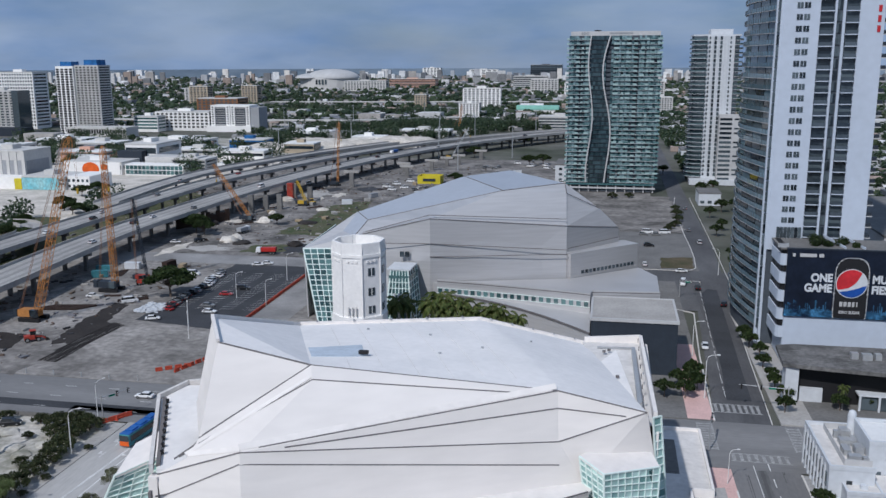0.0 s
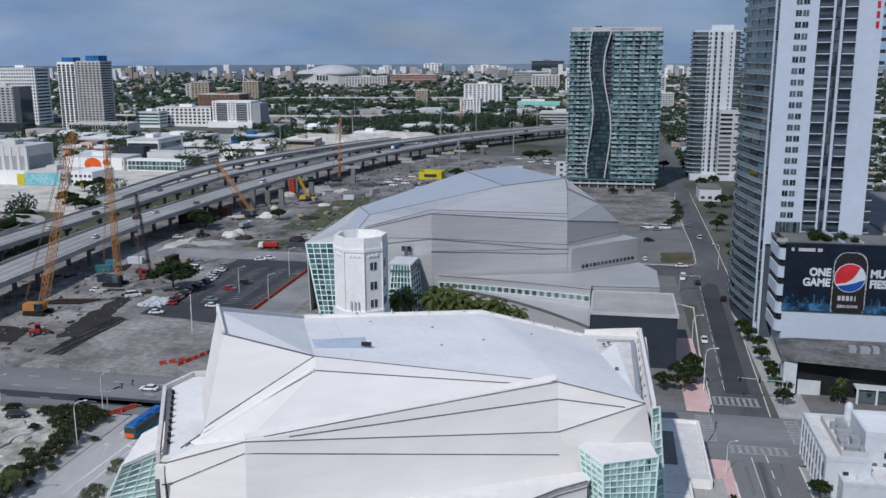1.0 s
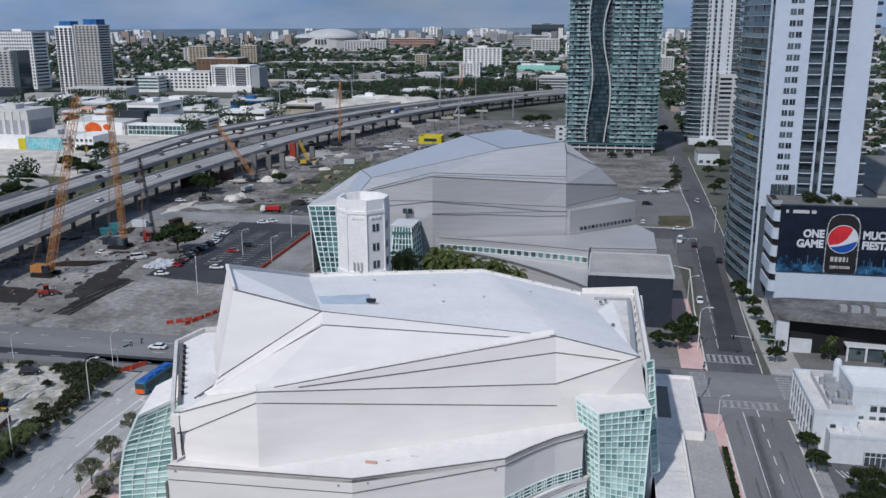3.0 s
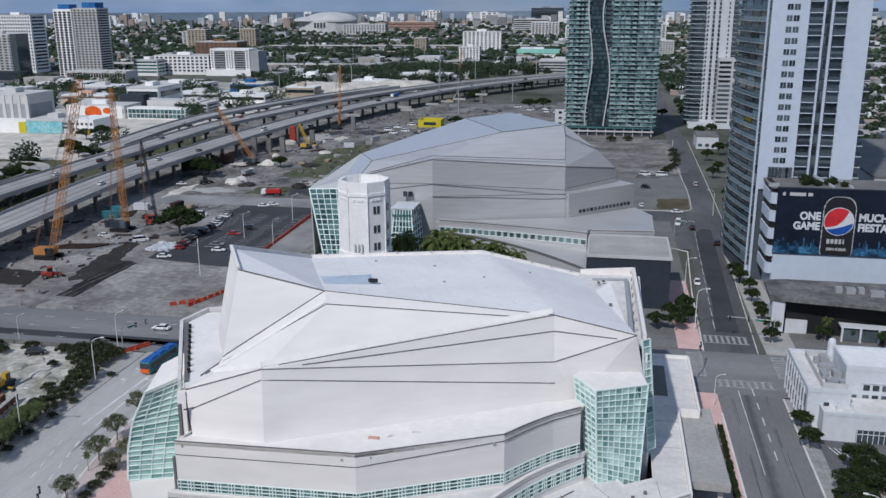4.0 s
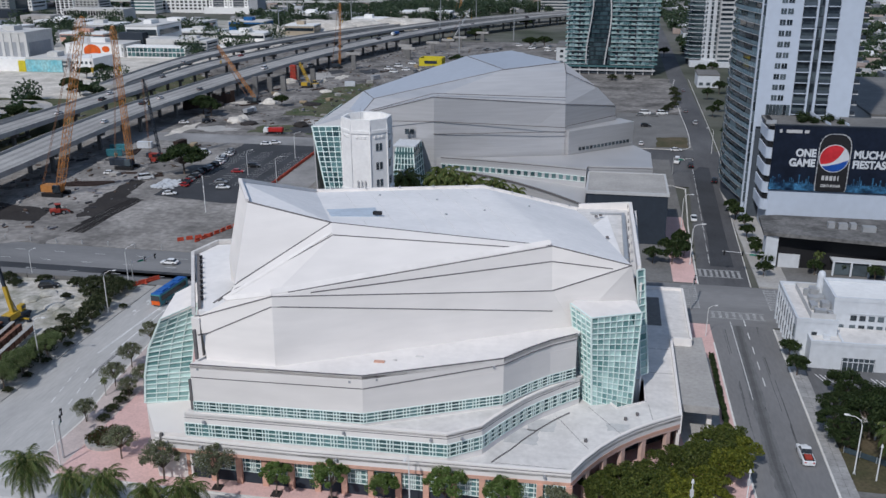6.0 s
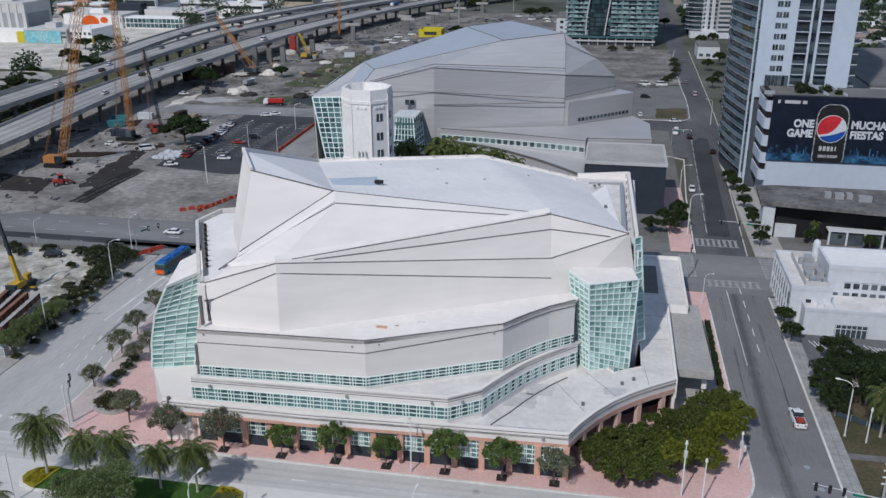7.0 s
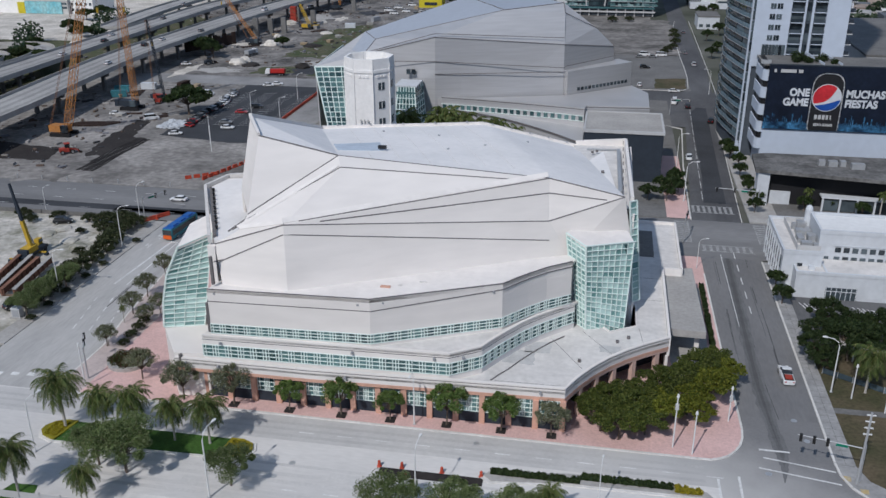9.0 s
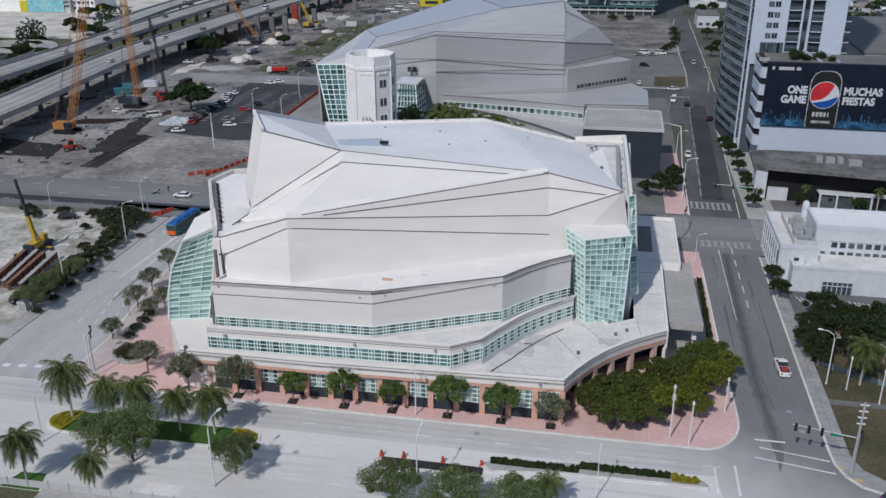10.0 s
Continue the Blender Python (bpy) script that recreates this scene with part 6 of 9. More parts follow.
part("entrance_glazing", boxes((70.8, 76.9, 61.45, 61.62, 0.1, 2.7)), M["dark_glass"], wb)
for k in range(7):
    block("door_mullion", wb, M["white"], (70.9 + 0.98 * k, 61.42, 1.4), (0.12, 0.1, 2.6))
block("door_rail", wb, M["white"], (73.85, 61.42, 1.95), (6.1, 0.1, 0.14))
for k in range(8):
    y = 67.0 + 2.45 * k
    block("wing_window", wb, M["dark_glass"], (62.36, y, 5.6), (0.2, 1.0, 2.6))
    block("wing_window", wb, M["dark_glass"], (62.36, y, 2.2), (0.2, 1.0, 2.0))
    block("wing_pilaster", wb, M["white"], (62.3, y + 1.22, 4.1), (0.35, 0.6, 8.0))
block("wing_window", wb, M["dark_glass"], (65.9, 65.36, 5.6), (1.0, 0.2, 1.1))
block("wing_window", wb, M["dark_glass"], (72.1, 70.36, 5.3), (0.9, 0.2, 1.5))
for x, y, w, d, h in ((66.4, 68.6, 2.2, 1.4, 1.3), (66.2, 71.5, 1.2, 3.0, 1.1), (68.3, 71.8, 1.5, 2.2, 1.6), (66.6, 76.2, 2.4, 2.0, 1.0), (68.8, 68.4, 1.0, 1.2, 1.1), (67.6, 80.0, 1.8, 2.4, 1.4), (69.0, 76.6, 0.8, 3.0, 0.9), (66.2, 79.4, 0.9, 0.9, 1.5)):
    part("roof_unit", boxes((x, x + w, y, y + d, 8.26, 8.26 + h)), M["steel"], wb, "grey rooftop air handler")
for k in range(4):
    bm = bmesh.new()
    tube(bm, [(66.6 + 0.9 * k, 70.2 + 1.1 * k, 8.5), (67.4 + 0.7 * k, 74.6 + 0.9 * k, 8.7), (68.6, 79.5 - k, 8.6)], [0.16, 0.16, 0.16], 7)
    part("duct", bm, M["steel"], wb, "grey pipe run between roof units")
for a in ((65.3, 65.4, 67.2, 84.0, 8.26, 9.5), (65.4, 70.0, 67.1, 67.2, 8.26, 9.5), (65.4, 70.0, 84.0, 84.1, 8.26, 9.5)):
    part("roof_screen", boxes(a), M["grey_lt"], wb, "pale screen round the roof plant")
for k in range(5):
    block("parking_line", wb, M["paint"], (76.4 + 0.9 * k, 56.4 - 0.2 * k, 0.11), (0.18, 4.4, 0.03), radians(20))
    block("parking_line", wb, M["paint"], (66.0 + 0.9 * k, 57.4 - 0.2 * k, 0.11), (0.18, 3.0, 0.03), radians(20))


# ---- plants ----
def leaf_mat(name, cols):
    """Thin leaves that let part of the light through."""
    m = palette(name, cols, 0.6, var=0.25, small=1.5)
    n, l = m.node_tree.nodes, m.node_tree.links
    p = n["Principled BSDF"]
    p.inputs["Specular IOR Level"].default_value = 0.3
    tr = n.new("ShaderNodeBsdfTranslucent")
    mx = n.new("ShaderNodeMixShader")
    mx.inputs["Fac"].default_value = 0.38
    l.new(p.inputs["Base Color"].links[0].from_socket, tr.inputs["Color"])
    l.new(p.outputs["BSDF"], mx.inputs[1])
    l.new(tr.outputs["BSDF"], mx.inputs[2])
    l.new(mx.outputs["Shader"], next(x for x in n if x.bl_idname == "ShaderNodeOutputMaterial").inputs["Surface"])
    return m


M["leaf"] = leaf_mat("green_leaves", [(0.15, 0.25, 0.055), (0.20, 0.30, 0.075), (0.095, 0.17, 0.04), (0.27, 0.35, 0.12)])
M["leaf_grove"] = leaf_mat("brownish_green_leaves", [(0.085, 0.115, 0.022), (0.115, 0.145, 0.03), (0.05, 0.075, 0.017), (0.16, 0.18, 0.04)])
M["leaf_scrub"] = leaf_mat("dull_scrub_leaves", [(0.05, 0.068, 0.026), (0.075, 0.092, 0.038), (0.035, 0.05, 0.02), (0.11, 0.115, 0.06)])
M["leaf_mid"] = leaf_mat("olive_green_leaves", [(0.16, 0.225, 0.075), (0.21, 0.27, 0.10), (0.105, 0.155, 0.05), (0.28, 0.32, 0.155)])
M["leaf_dk"] = leaf_mat("dark_leaves", [(0.034, 0.062, 0.018), (0.05, 0.08, 0.024), (0.022, 0.042, 0.013), (0.075, 0.105, 0.035)])
M["leaf_olive"] = leaf_mat("olive_leaves", [(0.20, 0.225, 0.125), (0.25, 0.27, 0.16), (0.14, 0.16, 0.085), (0.31, 0.31, 0.22)])
M["leaf_yel"] = leaf_mat("yellow_green_leaves", [(0.16, 0.19, 0.022), (0.22, 0.24, 0.03), (0.10, 0.135, 0.02), (0.28, 0.29, 0.04)])
M["leaf_gold"] = leaf_mat("golden_leaves", [(0.50, 0.41, 0.02), (0.42, 0.37, 0.03), (0.28, 0.28, 0.03), (0.58, 0.48, 0.04)])
M["leaf_red"] = leaf_mat("bronze_leaves", [(0.12, 0.09, 0.04), (0.15, 0.08, 0.045), (0.07, 0.09, 0.03), (0.10, 0.14, 0.04)])
M["palm_leaf"] = leaf_mat("palm_leaves", [(0.10, 0.145, 0.034), (0.14, 0.18, 0.05), (0.065, 0.10, 0.024), (0.23, 0.23, 0.08)])


def leaf_mesh(name, centres, spread, n, size, seed, material):
    """Many small leaves in uneven clumps about the given centres, as one crown mesh."""
    r = np.random.default_rng(seed)
    cs = np.array([c[:3] for c in centres])
    rad = np.array([c[3] for c in centres])
    pick = r.integers(0, len(cs), n)
    d = r.normal(size=(n, 3))
    d /= np.linalg.norm(d, axis=1)[:, None]
    p = cs[pick] + d * (rad[pick] * (0.2 + 0.95 * np.sqrt(r.random(n))))[:, None] * np.array(spread)
    a = r.normal(size=(n, 3))
    a /= np.linalg.norm(a, axis=1)[:, None]
    b = np.cross(a, r.normal(size=(n, 3)))
    b /= np.linalg.norm(b, axis=1)[:, None]
    s = size * (0.6 + 0.8 * r.random(n))[:, None]
    v = np.stack([p - a * s, p + b * s * 0.55, p + a * s, p - b * s * 0.55], 1).reshape(-1, 3)
    f = np.arange(4 * n).reshape(-1, 4)
    me = bpy.data.meshes.new(name)
    me.from_pydata(v.tolist(), [], f.tolist())
    me.materials.append(material)
    return me


def tree(label, h, r, flat, n, seed, material, category="tree", clear=0.35, size=0.3, trunk=0.14):
    """A tapered trunk with forking limbs and a crown of leaf clumps."""
    t = thing("tree", label, category)
    rg = random.Random(seed)
    bm = bmesh.new()
    z0 = h * clear
    tube(bm, [(0, 0, -0.2), (0.08, 0.05, z0 * 0.6), (0.1, 0.1, z0), (0.0, 0.1, z0 + 0.35 * (h - z0))], [trunk, trunk * 0.8, trunk * 0.7, trunk * 0.35], 7)
    clumps = []
    k = 24
    for i in range(k):
        a = i * 2.4 + rg.random()
        q = math.sqrt((i + 0.5) / k) * r * 0.86
        e = (q * math.cos(a), q * math.sin(a), z0 + (h - z0) * (0.25 + 0.55 * (1 - (q / r) ** 2) * (0.6 + 0.5 * rg.random())))
        tube(bm, [(0.08, 0.1, z0 * (0.85 + 0.15 * rg.random())), (e[0] * 0.5, e[1] * 0.5, (z0 + e[2]) / 2 + 0.2), e], [trunk * 0.45, trunk * 0.3, trunk * 0.12], 5)
        clumps.append((*e, r * (0.13 + 0.19 * rg.random() ** 1.5)))
    part("trunk", bm, M["bark"], t)
    me = leaf_mesh("crown", clumps, (1, 1, flat), n, size, seed, material)
    ob = new("crown", me)
    ob.parent = t
    return t


def place(src, spots, group, label=""):
    """Copies of one plant at (x, y, scale[, z])."""
    rg = random.Random(len(spots) * 7 + 1)
    for i, s in enumerate(spots):
        z = s[3] if len(s) > 3 else 0.0 if s[1] < -20 else 0.1
        m = Matrix.Translation((s[0], s[1], z)) @ Matrix.Rotation(rg.random() * 6.28, 4, "Z")
        k = s[2]
        if i == 0:
            o = src
            o.matrix_basis = m
        else:
            o = copy_thing(src, m)
        o.scale = (k, k, k * (0.92 + 0.16 * rg.random()))
        tagged(o, label, group=group)


small_a = tree("small leafy street tree in a paved pit", 6.0, 2.8, 0.9, 6200, 1, M["leaf"], size=0.125)
place(small_a, [(-14.7, 2.3, 1.15), (2.5, 2.6, 1.28), (11.2, 2.6, 1.15), (-23.5, 2.2, 1.0), (-6.6, 2.4, 0.92)], "street trees in front of the hall")
small_b = tree("thin olive-leaved street tree by the hall", 5.8, 2.7, 0.85, 4200, 2, M["leaf_olive"], size=0.115)
place(small_b, [(19.1, 2.6, 1.1), (-33.1, 2.2, 1.3), (-42.0, 2.2, 1.25), (-64.3, 16.7, 0.85), (-66.2, 29.7, 0.95), (-67.2, 37.6, 0.95), (-68.2, 47.7, 0.95), (-52.0, 7.0, 1.1), (-61.6, 26.5, 0.75), (-61.0, 31, 0.8)], "thin street trees")
wide = tree("broad dark-crowned tree beside the road", 7.5, 4.9, 0.75, 14000, 3, M["leaf_mid"], size=0.12, trunk=0.22)
place(wide, [(-41.5, -17.5, 1.15), (-46.5, -16.5, 0.9), (-25.2, -17.6, 0.82), (-0.8, -20.8, 0.92), (8.0, -20.6, 0.98), (16.2, -20.4, 0.9), (-86.5, 25, 0.75), (-86.6, 39, 0.7), (-87.0, 31.5, 0.75)], "broad trees beside the roads")
shade = tree("dense dark shade tree beside the street", 7.0, 4.3, 0.75, 8500, 33, M["leaf_dk"], size=0.17, trunk=0.22)
place(shade, [(64.2, 34.5, 0.95), (65.4, 39.5, 0.9), (69.6, 35.6, 1.15), (73.4, 37.0, 1.1), (77.6, 42.0, 1.1), (67.8, 46.5, 1.0), (72.0, 41.5, 1.0), (83, 44, 1.2), (81, 35, 0.9), (64.6, 30.8, 0.6), (90, 40, 1.1)], "shade trees beside the street")
grove = tree("spreading dark green tree of a dense grove", 6.2, 4.3, 0.42, 8000, 4, M["leaf_grove"], clear=0.4, size=0.19, trunk=0.2)
place(grove, [(26.6, 5.4, 1.0), (29.4, 3.6, 0.9), (28.8, 8.4, 1.05), (33.4, 5.6, 0.85), (32.0, 11.2, 1.05), (25.0, 8.6, 0.8), (36.4, 15.8, 1.0), (43.0, 22.0, 1.0), (40.2, 18.4, 1.0), (45.0, 25.6, 0.9)], "grove on the paved corner")
grove2 = tree("spreading yellow-green tree of a dense grove", 6.0, 3.9, 0.42, 7500, 5, M["leaf_yel"], clear=0.4, size=0.19, trunk=0.2)
place(grove2, [(36.6, 9.2, 0.95), (40.2, 12.6, 1.0), (44.0, 16.6, 1.0), (35.2, 11.4, 0.9), (45.4, 20.2, 0.85), (47.2, 23.4, 0.8), (41.6, 9.8, 0.7)], "grove on the paved corner")
for k, (x, y, rr) in enumerate(((76.4, 154, 1.2), (78.0, 156, 1.5), (79.6, 153.5, 1.1), (77.2, 160, 1.3), (82.8, 155, 1.3), (84.4, 157.5, 1.2), (86.6, 153.2, 0.9))):
    shrub = new("shrub", leaf_mesh("shrub", [(x, y, 31.5 + rr * 0.75, rr), (x + 0.7, y + 0.5, 31.4 + rr * 0.6, rr * 0.7)], (1, 1, 0.85), 420, 0.26, 60 + k, M["leaf_dk"]))
    tagged(shrub, "dark green shrub in a podium terrace bed", "shrub", "shrubs on the podium terrace")
site_tree = tree("large round-crowned tree at the building site", 9.5, 7.0, 0.55, 7500, 6, M["leaf_dk"], size=0.5, trunk=0.35)
place(site_tree, [(-127.6, 184, 1.22), (-172.5, 296, 0.95), (-166, 291, 0.75), (-142, 323, 0.6), (-236, 256, 0.9), (-260, 330, 0.9), (-275, 345, 0.9), (-296, 395, 0.8), (-288, 400, 0.9), (-246, 245, 0.8), (-250, 262, 0.8), (-255, 278, 0.8), (-262, 292, 0.75), (-80, 492, 0.75), (-40, 600, 0.9), (-30, 610, 0.9), (-92, 655, 1.0), (-60, 770, 1.0), (-10, 640, 0.8)], "trees about the building site")
street_b = tree("compact dark street tree beside the towers", 5.0, 2.4, 0.8, 1300, 7, M["leaf_dk"])
place(street_b, [(61.9, 57.5, 0.95), (36.6, 117, 1.05), (44.4, 131, 1.15), (45.0, 124, 0.9), (62.4, 160, 1.0), (62.2, 168, 1.0), (61.9, 65.5, 0.9), (63.6, 112, 0.9), (64.8, 119, 0.9), (63.8, 127, 0.9), (64.2, 134, 0.8), (63.6, 143, 0.9), (64, 152, 0.9), (62.8, 163, 0.7), (62.6, 172, 0.7), (41.5, 117, 1.0), (43.5, 122, 1.1), (40.5, 124, 1.0), (44, 129, 0.9), (39.8, 178, 0.8), (39.5, 186, 0.9), (72, 240, 1.2), (74, 250, 1.1), (71.5, 262, 1.2), (73, 280, 1.2), (78, 300, 1.3), (72, 330, 1.3), (76, 345, 1.2), (74, 380, 1.3), (82, 400, 1.5), (90, 405, 1.6), (78, 470, 1.5), (86, 480, 1.5), (84, 118, 0.8), (76.4, 115.5, 0.9), (90, 113, 0.9), (60, 560, 1.6), (52, 580, 1.8), (76, 600, 1.6)], "street trees beside the towers")
bush = tree("dense scrubby bush on the vacant lot", 3.0, 2.8, 0.75, 2600, 8, M["leaf_scrub"], "bush", clear=0.1, size=0.18)
place(bush, [(-90, 74, 1.2), (-94, 75.5, 1.3), (-98, 75, 1.2), (-91, 69, 1.1), (-96, 70, 1.0), (-103, 75.5, 0.8), (-112, 76, 0.8), (-122, 76, 0.8), (-118, 73, 0.7), (-135, 76.5, 0.8), (-88.4, 58, 1.2), (-88.4, 52, 1.1), (-88.2, 46, 1.2), (-89.8, 63, 1.3), (-88.6, 34, 1.4), (-88.8, 40, 1.2), (-89.2, 29, 1.1), (-92, 48, 0.6), (-94, 56, 0.6), (-84.6, 65, 0.4), (-85.0, 51, 0.4), (-85.2, 44, 0.4), (-85.2, 36.5, 0.4), (-85.0, 30, 0.4), (-85.0, 24, 0.4), (-101, 68, 0.5), (-62.2, 27, 0.5), (-62.0, 24, 0.5), (-61.8, 21, 0.5), (-61.4, 17.6, 0.45), (52, 345, 0.9), (55, 352, 1.0), (57, 366, 1.1), (50, 338, 0.8), (57.5, 384, 1.2), (24, 440, 1.2), (34, 444, 1.1), (58, 402, 1.0)], "scrub along the vacant lot")


def palm(label, h, seed, n=30, fl=3.0):
    """A palm: ringed trunk and arching fronds, each with its own leaflets."""
    t = thing("palm_tree", label, "palm tree")
    rg = random.Random(seed)
    bm = bmesh.new()
    ln = 0.35 * (rg.random() - 0.5)
    tube(bm, [(0, 0, -0.2), (0.05 * ln, 0, 0.4), (0.3 * ln, 0, h * 0.5), (ln, 0, h * 0.86), (ln, 0, h)], [0.27, 0.2, 0.17, 0.15, 0.11], 8)
    part("trunk", bm, M["palm_bark"], t)
    for k in range(n):
        a = k * 2.399 + rg.random() * 0.4
        up = 1.25 - 1.5 * (k / n) + 0.2 * (rg.random() - 0.5)
        v, f = [], []
        pts = [Vector((ln, 0, h - 0.2))]
        for s in range(10):
            e = up - 0.26 * s * (1.15 - 0.25 * up)
            e = max(e, -1.35)
            pts.append(pts[-1] + Vector((math.cos(e) * math.cos(a), math.cos(e) * math.sin(a), math.sin(e))) * (fl / 9))
        sd = Vector((-math.sin(a), math.cos(a), 0))
        for s in range(1, 11):
            d = (pts[s] - pts[s - 1]).normalized()
            for sub in (0.0, 0.33, 0.67):
                p = pts[s - 1].lerp(pts[s], sub)
                w = fl * (0.25 * math.sin(math.pi * min(1, (s + sub) / 11.5 + 0.08)) + 0.03)
                for sg in (-1, 1):
                    tip = p + sd * sg * w * 0.8 + d * w * 0.5 + Vector((0, 0, -w * (0.35 + 0.5 * rg.random())))
                    i = len(v)
                    v += [p - d * 0.07, p + d * 0.09, tip]
                    f.append((i, i + 1, i + 2))
        for s in range(10):
            i = len(v)
            v += [pts[s] - sd * 0.05, pts[s] + sd * 0.05, pts[s + 1] + sd * 0.03, pts[s + 1] - sd * 0.03]
            f.append((i, i + 1, i + 2, i + 3))
        me = bpy.data.meshes.new("frond")
        me.from_pydata([tuple(x) for x in v], [], f)
        me.materials.append(M["palm_leaf"])
        o = new("frond", me)
        o.parent = t
    return t


palm_a = palm("tall green palm on the grassy median", 7.4, 11, 34, 4.4)
place(palm_a, [(-56.8, -8.8, 1.12, 0.2), (-50.0, -8.9, 0.85, 0.2), (-44.6, -9.0, 0.92, 0.2), (-38.1, -9.0, 0.82, 0.2), (-32.4, -8.8, 1.0, 0.2), (-54.4, -24.5, 0.95, 0.0), (-43.0, -25.4, 0.72, 0.12), (70.2, 24.8, 0.95), (20.2, -17.6, 0.66)], "palms on the median")
palm_b = palm("small green palm behind the hall", 6.6, 12, 16, 2.1)
place(palm_b, [(-34.2, 137, 2.3), (-36.0, 140, 2.1), (-32.4, 139, 2.1), *[(-27 + 2.6 * k, 141.5 - 0.7 * k + 1.5 * (k % 2), 2.2 + 0.14 * (k % 3) - 0.045 * k) for k in range(11)], *[(-25 + 3.4 * k, 138 - 0.5 * k, 2.15 - 0.06 * k) for k in range(7)], (-66, 26, 0.5), (-64.2, 17, 0.5), (77, 116, 0.9), (94, 112.5, 1.0), (80.5, 30, 1.0)], "palms behind the hall")

# median island with lawn, golden ends and kerb


def island(name, pts, label, lawn="lawn"):
    bm = prism(bmesh.new(), pts, -0.2, 0.16)
    o = part(name, bm, M["kerb"])
    tagged(o, label, "traffic island", kind="structure")
    c = Vector((sum(p[0] for p in pts) / len(pts), sum(p[1] for p in pts) / len(pts)))
    inn2 = []
    for p in pts:
        v = Vector(p) - c
        inn2.append(tuple(c + v - Vector((math.copysign(0.45, v.x), math.copysign(0.45, v.y)))))
    part("lawn", prism(bmesh.new(), inn2, 0.16, 0.24), M[lawn], o, "clipped green lawn")
    return o


isl = island("median_island", [(-60.6, -9.0), (-59.6, -7.4), (-57.6, -6.6), (-27.5, -6.6), (-25.4, -7.4), (-24.8, -9.2), (-25.4, -11.0), (-27.8, -12.0), (-57.4, -12.7), (-59.6, -11.8), (-60.6, -10.4)], "grassy median island with a pale concrete kerb")


def hedge(name, label, x0, x1, y0, y1, h, n, seed, material, category="hedge"):
    """A clipped bed: a rough solid core under a skin of small leaves."""
    r = random.Random(seed)
    cl = [(x0 + (x1 - x0) * r.random(), y0 + (y1 - y0) * r.random(), 0.2 + h * 0.55, h * 0.45) for _ in range(max(6, int((x1 - x0) * (y1 - y0) * 9)))]
    me = leaf_mesh("leaves", cl, (1, 1, 0.8), int(n * 1.8), 0.13, seed, material)
    b3 = bmesh.new()
    nx, ny2 = max(2, int((x1 - x0) / 0.6)), max(2, int((y1 - y0) / 0.6))
    top = [[b3.verts.new((x0 + (x1 - x0) * i / nx, y0 + (y1 - y0) * j / ny2, 0.2 + h * (0.8 if 0 < i < nx and 0 < j < ny2 else 0.15) * (0.85 + 0.3 * r.random()))) for i in range(nx + 1)] for j in range(ny2 + 1)]
    for j in range(ny2):
        for i in range(nx):
            b3.faces.new((top[j][i], top[j][i + 1], top[j + 1][i + 1], top[j + 1][i]))
    o = part(name, b3, material)
    lv = new("leaves", me)
    lv.parent = o
    return tagged(o, label, category)


for bed in ([(-60.1, -9.1), (-59.2, -7.8), (-57.4, -7.0), (-55.6, -7.0), (-56.6, -12.2), (-57.4, -12.2), (-59.2, -11.4), (-60.1, -10.3)], [(-29.6, -7.0), (-27.6, -7.0), (-25.8, -7.8), (-25.3, -9.2), (-25.8, -10.6), (-27.8, -11.5), (-30.0, -11.6)]):
    part("shrub_bed", prism(bmesh.new(), bed, 0.2, 0.42), M["leaf_gold"], isl, "flat bed of golden shrubs")
hedge("golden_shrub", "golden-leaved shrub bed at the island end", -59.0, -56.6, -11.4, -7.7, 0.34, 5000, 21, M["leaf_gold"], "shrub")
hedge("golden_shrub", "golden-leaved shrub bed at the island end", -29.0, -26.2, -10.8, -7.7, 0.34, 5000, 22, M["leaf_gold"], "shrub")
island("median_strip", [(9.6, -9.4), (10.4, -8.4), (22, -6.0), (37, -5.6), (42.2, -6.8), (43.0, -8.0), (42.2, -9.0), (38, -8.9), (22, -9.2), (11, -10.6)], "narrow paved median with a low hedge", "concrete")
hedge("low_hedge", "low clipped green hedge on the median", 11.0, 24, -8.7, -7.5, 0.6, 6000, 23, M["leaf_dk"])
hedge("low_hedge", "low clipped green hedge on the median", 24, 37, -7.7, -6.5, 0.6, 6000, 24, M["leaf_dk"])
hedge("golden_shrub", "golden shrub clump at the median tip", 37.4, 41.0, -8.2, -7.0, 0.7, 2500, 25, M["leaf_gold"], "shrub")
pl = part("planter", prism(bmesh.new(), [(-57.3 + 3.7 * math.cos(a), 11.8 + 3.5 * math.sin(a)) for a in (k * math.tau / 24 for k in range(24))], 0.1, 0.8), M["concrete"])
tagged(pl, "oval concrete planter with bronze shrubs", "planter")
me = leaf_mesh("planter_shrub", [(-57.3 + 2.9 * math.cos(k * 2.4) * math.sqrt((k + .5) / 26), 11.8 + 2.7 * math.sin(k * 2.4) * math.sqrt((k + .5) / 26), 1.1, 0.8) for k in range(26)], (1, 1, 0.7), 2600, 0.2, 31, M["leaf_red"])
tagged(new("planter_shrub", me), "bronze and green shrubs filling the oval planter", "shrub")
for k in range(7):
    x, y = ((-14.7, 2.3), (2.5, 2.6), (11.2, 2.6), (-23.5, 2.2), (-6.6, 2.4), (19.1, 2.6), (-33.1, 2.2))[k]
    tagged(part("tree_pit", boxes((x - 0.75, x + 0.75, y - 0.75, y + 0.75, 0.12, 0.32)), M["dirt_dk"]), "square tree pit with dark soil", "tree pit", "tree pits in front of the hall")


